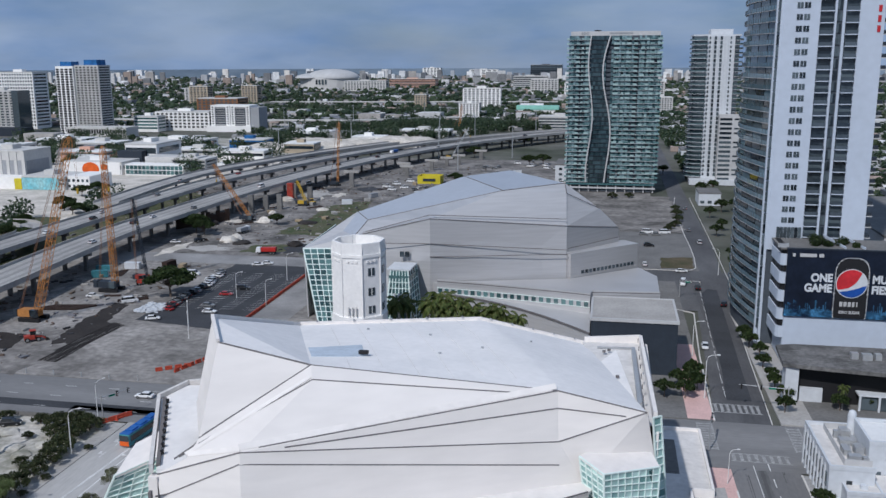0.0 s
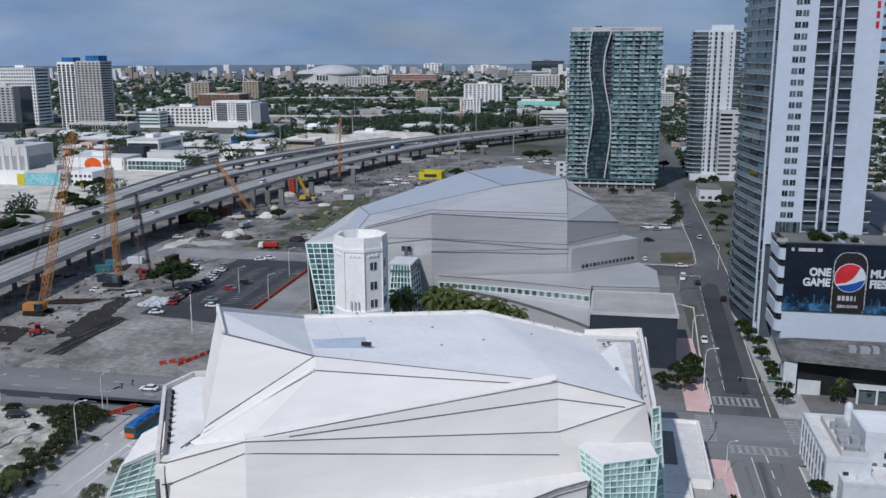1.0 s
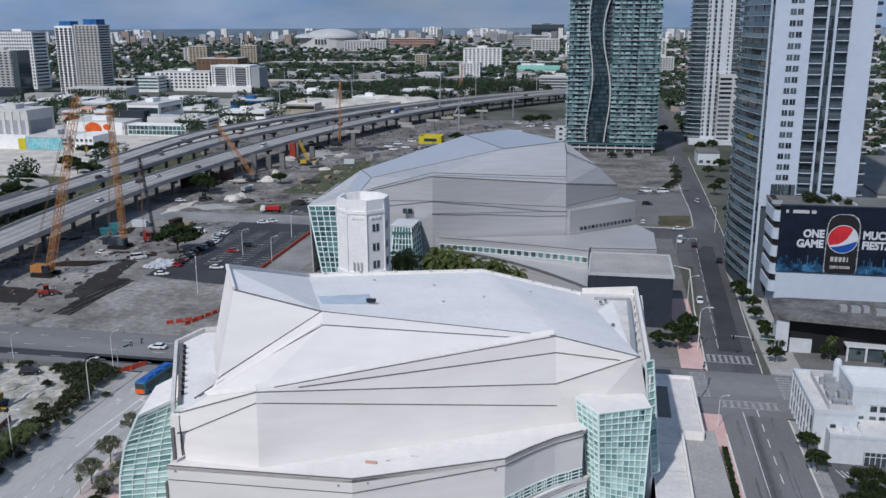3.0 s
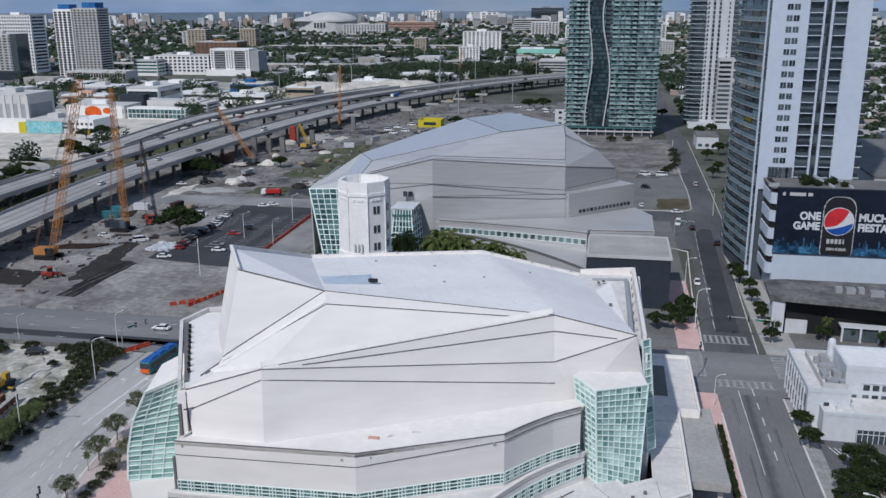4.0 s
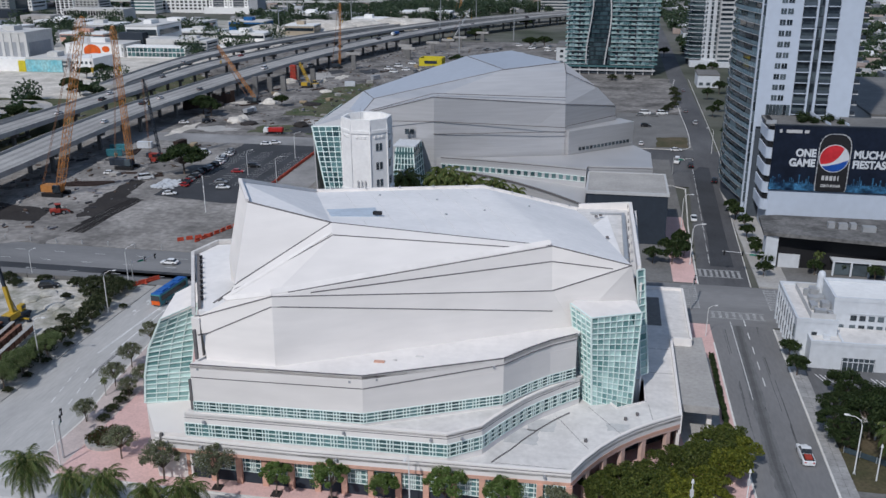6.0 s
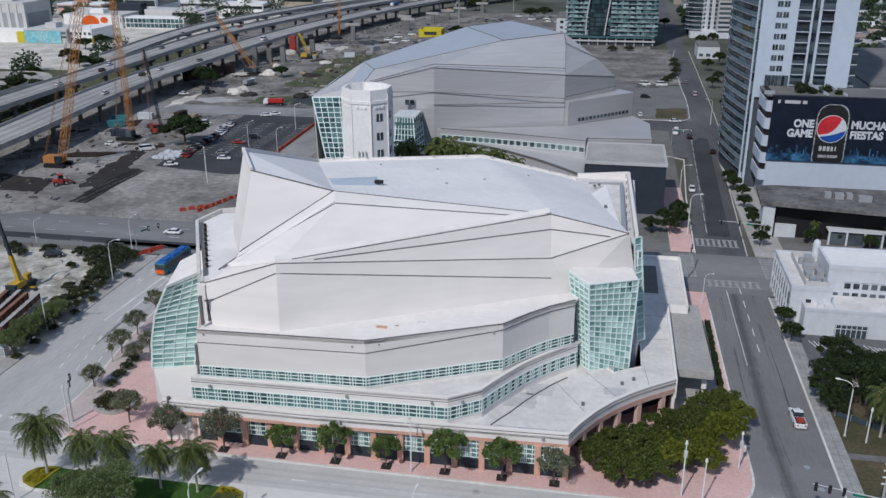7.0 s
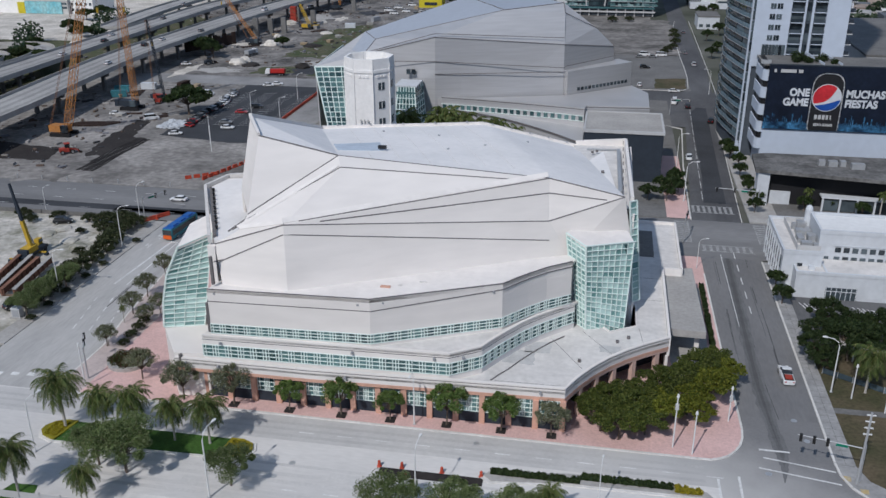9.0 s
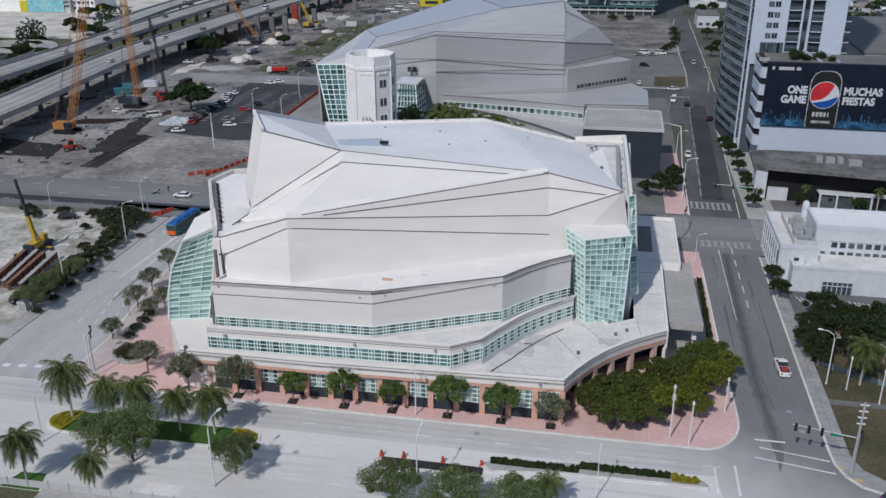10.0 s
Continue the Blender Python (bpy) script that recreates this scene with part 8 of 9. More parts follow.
M["blue_tarp"] = mat("blue_tarpaulin", (0.03, 0.16, 0.42), 0.6, var=0.3, big=0.2)
hotel = tower_block("grey concrete residential tower with blue-wrapped roof works", -577, -549, 834, 26, 77, 26, "stone_grey", "balcony", 6, glassm="black")
part("corner_wall", boxes((-600, -578, 831, 856, 0, 77)), M["sunny_white"], hotel, "white gridded corner wing")
for f in range(26):
    for b in range(4):
        block("corner_window", hotel, M["black"], (-597.2 + 5.5 * b, 830.8, 4.5 + 2.75 * f), (3.4, 0.5, 1.9))
part("roof_wrap", boxes((-596, -582, 835, 850, 77, 82)), M["blue_tarp"], hotel, "blue tarpaulin on the roof")
part("roof_wrap", boxes((-568, -552, 838, 856, 78, 84)), M["blue_tarp"], hotel, "blue tarpaulin on the roof")
part("car_deck", boxes((-572, -500, 800, 826, 0, 11)), M["stone_grey"], hotel, "open concrete parking deck")
for k in range(22):
    # black blocks paint the inner shade of the parking deck openings
    block("deck_opening", hotel, M["black"], (-569.5 + 3.2 * k, 799.8, 6.5), (2.0, 0.4, 4.5))
tower_block("large white office block with a square window grid", -732, -682, 905, 30, 69, 16, "sunny_white", "grid", 14)
lg = tower_block("white apartment tower with grey balcony edges", -690, -650, 823, 20, 49, 15, "stone_grey", "balcony", 6)
part("glass_edge", boxes((-651, -643, 820, 842, 0, 50)), M["dark_glass"], lg)
part("green_deck", boxes((-720, -628, 800, 822, 0, 9)), M["charcoal"], lg, "dark glazed base")
tw2 = thing("apartment_block", "white twin hotel with dark glazed centre bays", "building", "buildings beyond the viaduct")
for x0 in (-446, -421):
    part("wall", boxes((x0, x0 + 24, 900, 924, 0, 28.5)), M["slate"], tw2, "dark glazed centre")
    for xa, xb in ((x0, x0 + 5), (x0 + 19, x0 + 24)):
        part("wall_pier", boxes((xa, xb, 898.6, 924, 0, 31)), M["sunny_white"], tw2, "white side bay")
        for f in range(8):
            block("window", tw2, M["black"], ((xa + xb) / 2, 898.5, 9.5 + 2.7 * f), (1.9, 0.3, 1.3))
    part("roof_band", boxes((x0 + 5, x0 + 19, 898.8, 924, 28.5, 31)), M["sunny_white"], tw2)
    for f in range(8):
        block("balcony", tw2, M["stone_grey"], (x0 + 12, 899.6, 8.2 + 2.7 * f), (13.6, 1.0, 0.5))
part("side_wall", boxes((-397, -386, 900, 926, 0, 28.5)), M["grey_paint"], tw2)
part("base", boxes((-450, -394, 893, 900, 0, 7)), M["sunny_white"], tw2)
tower_block("white mid-rise block with small windows", -520, -452, 905, 30, 22, 5, "sunny_white", "grid", 12, glassm="black")
tower_block("white and glass low building", -535, -505, 880, 20, 18, 4, "sunny_white", "strip", 4, glassm="teal")
gb = tower_block("grey windowless warehouse tower with vertical fins", -392, -358, 428, 30, 23, 1, "stone_grey", "grid", 6, glassm="grey_paint")
part("front_block", boxes((-388, -352, 418, 430, 0, 8)), M["sunny_white"], gb)
mu = tower_block("white warehouse with an orange painted wall", -374, -328, 496, 26, 8.6, 1, "sunny_white", "strip", 4)
part("mural_wall", boxes((-374, -329, 495.4, 495.9, 0.2, 9.2)), M["sunny_white"], mu, "white painted front wall")
M["orange_paint"] = mat("orange_wall_paint", (0.75, 0.13, 0.02), 0.7, var=0.2)
for x, r in ((-352.5, 6.8), (-341.5, 3.0)):
    o = part("painted_disc", prism(bmesh.new(), [(r * math.cos(k * 0.3), 0.72 * r * math.sin(k * 0.3)) for k in range(21)], 0, 0.1), M["orange_paint"], mu, "plain orange painted disc")
    o.matrix_local = Matrix.Translation((x, 495.2, 4.2 + (1.6 if r < 5 else 0))) @ Matrix.Rotation(radians(90), 4, "X")
te = tower_block("low building with a turquoise mural wall", -352, -322, 417, 26, 8, 2, "stone_grey", "strip", 4)
M["turq"] = mat("turquoise_mural", (0.18, 0.48, 0.55), 0.7, var=0.35, big=0.15, small=0.6, col2=(0.35, 0.6, 0.62))
part("mural", boxes((-352.2, -326, 416.4, 416.8, 0.2, 7.8)), M["turq"], te, "turquoise painted wall")
part("mural_end", boxes((-357.5, -352.3, 416.2, 430, 0, 7)), M["yel"], te, "yellow painted end")
part("rear_shop", boxes((-322, -306, 420, 446, 0, 9)), M["sunny_white"], te)
for k in range(5):
    for f in range(2):
        block("shop_window", te, M["dark_glass"], (-320.5 + 3.2 * k, 419.9, 2.6 + 3.6 * f), (1.6, 0.3, 1.7))
md = tower_block("white mid-century building with dark screen", -344, -318, 530, 40, 19, 2, "sunny_white", "strip", 5)
part("screen_wall", boxes((-346, -326, 522, 530, 4, 15)), M["charcoal"], md, "dark slatted screen")
part("office_wing", boxes((-318, -276, 512, 530, 0, 12)), M["stone_grey"], md)
part("glass_wing", boxes((-326, -280, 497, 510, 0, 8)), M["sunny_white"], md)
for k in range(14):
    for f in range(2):
        block("wing_pane", md, M["teal"], (-323.8 + 3.2 * k, 496.9, 2.3 + 3.4 * f), (2.7, 0.3, 2.8))
tower_block("pale concrete low office block", -296, -270, 512, 20, 10, 3, "stone_grey", "strip", 5)
tower_block("white stepped apartment block", -194, -166, 1182, 26, 21, 7, "sunny_white", "grid", 6)
tower_block("white apartment slab with vertical fins", -226, -164, 1412, 26, 36, 11, "sunny_white", "grid", 9)
tower_block("beige apartment block far off", -770, -735, 1500, 26, 36, 10, "tan", "grid", 5)
tower_block("beige apartment block far off", -690, -660, 1560, 26, 36, 10, "tan", "grid", 5)
tower_block("pale apartment block far off", -830, -790, 1600, 26, 30, 9, "stone_grey", "grid", 5)
tower_block("dark glass office tower on the skyline", -362, -212, 4200, 60, 66, 8, "charcoal", "strip", 6)
tower_block("pale grey hospital block far off", -190, -120, 2300, 60, 34, 6, "stone_grey", "grid", 8)
tower_block("pale grey hospital block far off", -270, -170, 2600, 60, 38, 6, "stone_grey", "strip", 8)
tower_block("white hospital block far off", -90, -40, 2100, 60, 30, 6, "sunny_white", "grid", 8)
tower_block("brick-red civic block far off", -690, -540, 2750, 60, 27, 5, "salmon", "strip", 8)
tower_block("cream apartment block far off", -330, -310, 1500, 30, 22, 6, "tan", "grid", 4)
tower_block("white warehouse with a mint roof", -115, -60, 1280, 40, 12, 2, "sunny_white", "strip", 8)
mr = thing("mint_roof_hall", "low hall with a mint green roof", "hall")
part("roof", boxes((-120, -56, 1262, 1280, 9, 15)), mat("mint_roof", (0.3, 0.62, 0.52), 0.6, var=0.1), mr)
part("wall", boxes((-118, -58, 1263, 1279, 0, 9)), M["sunny_white"], mr)
tower_block("grey parking garage by the viaduct", -62, -12, 960, 40, 16, 4, "stone_grey", "strip", 8)
tower_block("dark red-brown frame under construction", -560, -500, 1100, 40, 30, 7, "brown", "grid", 9)
tower_block("pale tower far down the street", 66, 110, 1500, 40, 46, 14, "stone_grey", "grid", 7)
tower_block("pale tower far down the street", 20, 64, 1750, 40, 44, 13, "tan", "grid", 6)
tower_block("white apartment slab beyond the towers", 84, 112, 1300, 40, 26, 8, "stone_grey", "grid", 7)
tower_block("white block on the skyline", -905, -820, 4300, 60, 52, 7, "sunny_white", "grid", 5)
tower_block("white block on the skyline", -700, -560, 4500, 60, 42, 5, "sunny_white", "grid", 5)
tower_block("blue and white supermarket box", -335, -300, 700, 24, 8, 1, "blue_tarp", "strip", 3)
tower_block("white flat-roofed warehouse beyond the viaduct", -420, -360, 690, 40, 7, 1, "sunny_white", "strip", 3)
for x0, x1, y, dp, h, w in ((-300, -262, 604, 22, 7, "sunny_white"), (-352, -312, 622, 26, 6, "stone_grey"), (-470, -430, 660, 30, 7, "stone_grey"), (-540, -490, 700, 30, 6, "sunny_white"), (-268, -240, 668, 20, 8, "tan"), (-560, -500, 610, 34, 8, "stone_grey"), (-232, -200, 760, 24, 7, "sunny_white"), (-440, -400, 590, 22, 6, "salmon"), (-310, -270, 800, 30, 8, "sunny_white"), (-205, -150, 850, 30, 7, "stone_grey")):
    tower_block("low flat-roofed shed among pale yards", x0, x1, y, dp, h, 1, w, "strip", 3, roof="sunny_roof", name="warehouse")

# the domed stadium
sd = thing("domed_stadium", "white domed stadium with a retractable arched roof", "stadium", at=(-820, 2520, 0))
bm = bmesh.new()
bmesh.ops.create_uvsphere(bm, u_segments=40, v_segments=20, radius=1)
for v in bm.verts:
    v.co = Vector((v.co.x * 82 + 10, v.co.y * 80, max(0.0, v.co.z) * 27 + 34))
part("roof_shell", bm, M["grey_lt"], sd)
bm = bmesh.new()
bmesh.ops.create_uvsphere(bm, u_segments=40, v_segments=20, radius=1)
for v in bm.verts:
    v.co = Vector((v.co.x * 60 - 42, v.co.y * 80, max(0.0, v.co.z) * 14 + 35))
part("sliding_shell", bm, M["grey_lt"], sd)
part("bowl_wall", prism(bmesh.new(), [(88 * math.cos(k * 0.2618), 80 * math.sin(k * 0.2618)) for k in range(24)], 0, 34), M["stone_grey"], sd)
for k in range(16):
    block("bowl_opening", sd, M["dark_glass"], (-70 + 9.3 * k, -78 + 0.012 * (-70 + 9.3 * k) ** 2, 24), (5.5, 8, 14))
tower_block("white parking garage before the stadium", -730, -610, 2380, 40, 28, 6, "stone_grey", "grid", 14)

# unnumbered small houses and trees out to the horizon


def wedge(dmin, dmax, r, n):
    """Random places on the ground ahead, thinning with distance."""
    d = dmin * (dmax / dmin) ** r.random(n)
    a = radians(11) + (r.random(n) - 0.5) * radians(66)
    return np.stack([22 - d * np.sin(a), -95 + d * np.cos(a)], 1), d


def keep_out(p):
    x, y = p[:, 0], p[:, 1]
    near = (x > -258) & (x < 62) & (y < 780)
    road = (x > 40) & (x < 75) & (y < 900)
    via2 = (y > 560) & (y < 960) & (x > -0.9 * (960 - y) - 20 - 60) & (x < 60)
    front = (x < -250) & (y < 545)
    tw3 = (x > 60) & (x < 160) & (y < 560)
    hot = (x < -380) & (x > -720) & (y > 770) & (y < 945)
    thin = (x < -230) & (y < 800) & (np.sin(x * 12.9 + y * 7.7) < 0.55)
    return ~(near | road | via2 | front | tw3 | hot | thin)


r = np.random.default_rng(4)
pts, dist = wedge(480, 4870, r, 5600)
ok = keep_out(pts)
pts, dist = pts[ok], dist[ok]
p2, d2 = wedge(3000, 4860, r, 1500)
pts, dist = np.concatenate([pts, p2]), np.concatenate([dist, d2])
vs, fs = [], []
for (x, y), d in zip(pts, dist):
    big = r.random() < 0.06
    w, dp, h = (14 + 26 * r.random(), 12 + 20 * r.random(), 5 + 9 * r.random() ** 2) if big else (7 + 9 * r.random(), 6 + 7 * r.random(), 3 + 2.5 * r.random())
    if d > 3300 and r.random() < 0.2:
        w, h = 12 + 22 * r.random(), 12 + 38 * r.random() ** 2
    i = len(vs)
    vs += [(x, y, 0), (x + w, y, 0), (x + w, y + dp, 0), (x, y + dp, 0), (x, y, h), (x + w, y, h), (x + w, y + dp, h), (x, y + dp, h)]
    if not big and r.random() < 0.5:
        vs += [(x - 0.5, y + dp / 2, h + 1.8), (x + w + 0.5, y + dp / 2, h + 1.8)]
        fs += [(i + 4, i + 5, i + 9, i + 8), (i + 6, i + 7, i + 8, i + 9), (i + 4, i + 8, i + 7), (i + 5, i + 6, i + 9)]
    else:
        fs += [(i + 4, i + 5, i + 6, i + 7)]
    fs += [(i, i + 1, i + 5, i + 4), (i + 1, i + 2, i + 6, i + 5), (i + 2, i + 3, i + 7, i + 6), (i + 3, i, i + 4, i + 7)]
cl = np.random.default_rng(23)
tv, tf = [], []
for q in range(26):
    a0, d0 = radians(11) + (cl.random() - 0.5) * radians(58), 3900 + 850 * cl.random()
    for k in range(2 + int(7 * cl.random())):
        a = a0 + 0.012 * cl.normal()
        x, y = 22 - d0 * math.sin(a), -95 + d0 * math.cos(a)
        w, h = 10 + 26 * cl.random(), 18 + 34 * cl.random() ** 1.6
        i = len(tv)
        tv += [(x, y, 0), (x + w, y, 0), (x + w, y + 14, 0), (x, y + 14, 0), (x, y, h), (x + w, y, h), (x + w, y + 14, h), (x, y + 14, h)]
        tf += [(i, i + 1, i + 5, i + 4), (i + 1, i + 2, i + 6, i + 5), (i + 2, i + 3, i + 7, i + 6), (i + 3, i, i + 4, i + 7), (i + 4, i + 5, i + 6, i + 7)]
mt = bpy.data.meshes.new("far_towers")
mt.from_pydata(tv, [], tf)
mt.materials.append(palette("far_tower_colours", [(0.80, 0.81, 0.82), (0.66, 0.67, 0.69), (0.74, 0.71, 0.67), (0.45, 0.48, 0.52), (0.84, 0.84, 0.84)], var=0.1, small=0.1))
tagged(new("far_towers", mt), "clusters of white apartment blocks along the horizon", "buildings", kind="stuff")
me2 = bpy.data.meshes.new("far_houses")
me2.from_pydata(vs, [], fs)
me2.materials.append(palette("house_colours", [(0.66, 0.66, 0.66), (0.34, 0.345, 0.35), (0.42, 0.40, 0.38), (0.78, 0.79, 0.80), (0.22, 0.225, 0.235), (0.36, 0.29, 0.25), (0.52, 0.53, 0.56), (0.16, 0.175, 0.20)], var=0.2, small=0.25))
tagged(new("far_houses", me2), "countless low pale houses and sheds of the far city", "houses", kind="stuff")

bm = bmesh.new()
bmesh.ops.create_icosphere(bm, subdivisions=2, radius=1)
ico_v = np.array([v.co for v in bm.verts])
ico_f = np.array([[v.index for v in f.verts] for f in bm.faces])
bm.free()


def woods(name, label, centres, radii, seed, material):
    r2 = np.random.default_rng(seed)
    n = len(centres)
    ph = r2.random((n, 3)) * 6.28
    V = np.empty((n, len(ico_v), 3))
    for k in range(n):
        q = ico_v
        j = 1 + 0.3 * np.sin(q[:, 0] * 4.1 + ph[k, 0]) * np.sin(q[:, 1] * 4.7 + ph[k, 1]) + 0.22 * r2.normal(size=len(q))
        V[k] = centres[k] + q * j[:, None] * radii[k] * np.array([1, 1, 0.72])
    F = (ico_f[None] + (np.arange(n) * len(ico_v))[:, None, None]).reshape(-1, 3)
    me3 = bpy.data.meshes.new(name)
    me3.from_pydata(V.reshape(-1, 3).tolist(), [], F.tolist())
    me3.materials.append(material)
    return tagged(new(name, me3), label, "trees", kind="stuff")


pts, dist = wedge(430, 4870, np.random.default_rng(8), 13000)
ok = keep_out(pts)
pts, dist = pts[ok], dist[ok]
r3 = np.random.default_rng(9)
rad = (1.8 + 3.4 * r3.random(len(pts)) ** 1.5) * (1 + dist / 6000)
far_leaf = leaf_mat("far_foliage", [(0.06, 0.10, 0.055), (0.085, 0.13, 0.068), (0.045, 0.078, 0.045), (0.11, 0.145, 0.08)])
def leafy(name, label, centres, radii, per, size, seed):
    """Tree cover of ragged leaf clumps, near enough to show an uneven outline."""
    c = [(*p, q) for p, q in zip(centres.tolist(), radii.tolist())]
    return tagged(new(name, leaf_mesh(name, c, (1, 1, 0.8), len(c) * per, size, seed, far_leaf)), label, "trees", kind="stuff")


high = rad * 0.75 + 0.6 + 2.0 * r3.random(len(pts))
fore = dist < 1300
leafy("city_trees", "dark green trees among the nearer city blocks", np.column_stack([pts, high])[fore], rad[fore], 90, 1.35, 15)
woods("far_woods", "dark green tree cover spread over the far city", np.column_stack([pts, high])[~fore], rad[~fore], 5, far_leaf)
# belts of taller trees beside the viaduct and along the railway
cs, rr = [], []
for x0, y0, x1, y1, n in ((-300, 900, 10, 1010, 120), (-420, 1250, -150, 1290, 90), (-900, 1700, -300, 1800, 140), (-420, 600, -280, 640, 12), (-460, 560, -300, 570, 12), (-320, 288, -256, 298, 9), (-258, 322, -256, 370, 3), (-290, 470, -262, 640, 9), (-620, 640, -330, 690, 16), (-330, 760, -120, 860, 50), (-620, 740, -480, 780, 8), (-260, 985, -120, 1010, 60), (-900, 1280, -420, 1360, 120)):
    for k in range(n):
        f = r3.random()
        s = 4 + 4.5 * r3.random()
        cs.append((x0 + (x1 - x0) * f + 8 * r3.normal(), y0 + (y1 - y0) * f + 14 * r3.normal(), s * 0.9))
        rr.append(s)
leafy("tree_belt", "dense dark tree belts beyond the viaduct", np.array(cs), np.array(rr), 260, 0.95, 6)
# elevated railway and light masts
rail = thing("elevated_railway", "pale elevated railway line on thin columns", "railway")
for x0, y0, x1, y1 in ((-760, 960, -300, 980), (-300, 980, -160, 1080), (-600, 1480, 60, 1560)):
    bm = bmesh.new()
    bar(bm, (x0, y0, 9), (x1, y1, 9), 8, 1.8)
    part("deck", bm, M["stone_grey"], rail)
    n = int(math.hypot(x1 - x0, y1 - y0) / 30)
    for k in range(n):
        f = (k + 0.5) / n
        block("pier", rail, M["concrete_dk"], (x0 + (x1 - x0) * f, y0 + (y1 - y0) * f, 4.2), (1.6, 1.6, 8.2))

# tall light masts along the motorway and the yards
mast_bm = bmesh.new()
tube(mast_bm, [(0, 0, 0), (0, 0, 14), (0, 0, 27)], [0.45, 0.35, 0.22], 8)
for a in range(4):
    bar(mast_bm, (0, 0, 26.8), (1.6 * math.cos(a * 1.57), 1.6 * math.sin(a * 1.57), 27.0), 0.35)
mast_me = bpy.data.meshes.new("light_mast")
mast_bm.to_mesh(mast_me)
mast_bm.free()
mast_me.materials.append(M["steel"])
for x, y in ((-262, 640), (-232, 760), (-150, 800), (-118, 830), (-60, 900), (-10, 1000), (-320, 820), (-370, 940), (-300, 1000), (-220, 1060), (-120, 640), (-90, 560), (-60, 660), (-420, 1000), (-180, 960), (20, 1100)):
    o = new("light_mast", mast_me)
    o.location = (x, y, -0.3)
    tagged(o, "tall grey motorway light mast with a lamp ring", "light mast", "light masts beyond the viaduct")


# ---- vehicles ----
M["car_glass"] = glass("car_glass", (0.01, 0.012, 0.014), (0.04, 0.045, 0.05))
M["chrome"] = mat("wheel_alloy", (0.5, 0.5, 0.5), 0.35, 0.8, var=0.05)
M["lamp_white"] = mat("headlamp", (0.8, 0.8, 0.78), 0.2, var=0.02)
M["lamp_red"] = mat("tail_lamp", (0.4, 0.02, 0.02), 0.3, var=0.05)
CARPAINT = {k: mat(k + "_car_paint", c, 0.3, 0.1, var=0.05, spec=0.6) for k, c in (("white", (0.78, 0.78, 0.78)), ("black", (0.012, 0.013, 0.015)), ("grey", (0.2, 0.205, 0.21)), ("red", (0.35, 0.02, 0.02)), ("silver", (0.5, 0.51, 0.52)), ("blue", (0.02, 0.05, 0.2)))}


def loft(bm, rows):
    rr = [[bm.verts.new(p) for p in row] for row in rows]
    n = len(rr[0])
    for a, b in zip(rr, rr[1:]):
        for k in range(n):
            bm.faces.new((a[k], a[(k + 1) % n], b[(k + 1) % n], b[k]))
    bm.faces.new(rr[0][::-1])
    bm.faces.new(rr[-1])
    bmesh.ops.recalc_face_normals(bm, faces=bm.faces)


def section(x, w, z0, z1, r=0.12):
    return [(x, -w, z0 + r), (x, -w + r, z0), (x, w - r, z0), (x, w, z0 + r), (x, w, z1 - r), (x, w - r, z1), (x, -w + r, z1), (x, -w, z1 - r)]


def wheels(t, spots, r=0.33, rims=True):
    for x, y in spots:
        bm = bmesh.new()
        tube(bm, [(x, y - 0.11, r), (x, y + 0.11, r)], [r, r], 14)
        wh = part("wheel", bm, M["rubber"], t, "black rubber tyre")
        if not rims:
            continue
        bm = bmesh.new()
        s = 0.02 if y > 0 else -0.02
        tube(bm, [(x, y - 0.11 + s, r), (x, y + 0.11 + s, r)], [r * 0.6, r * 0.6], 10)
        part("rim", bm, M["chrome"], wh)


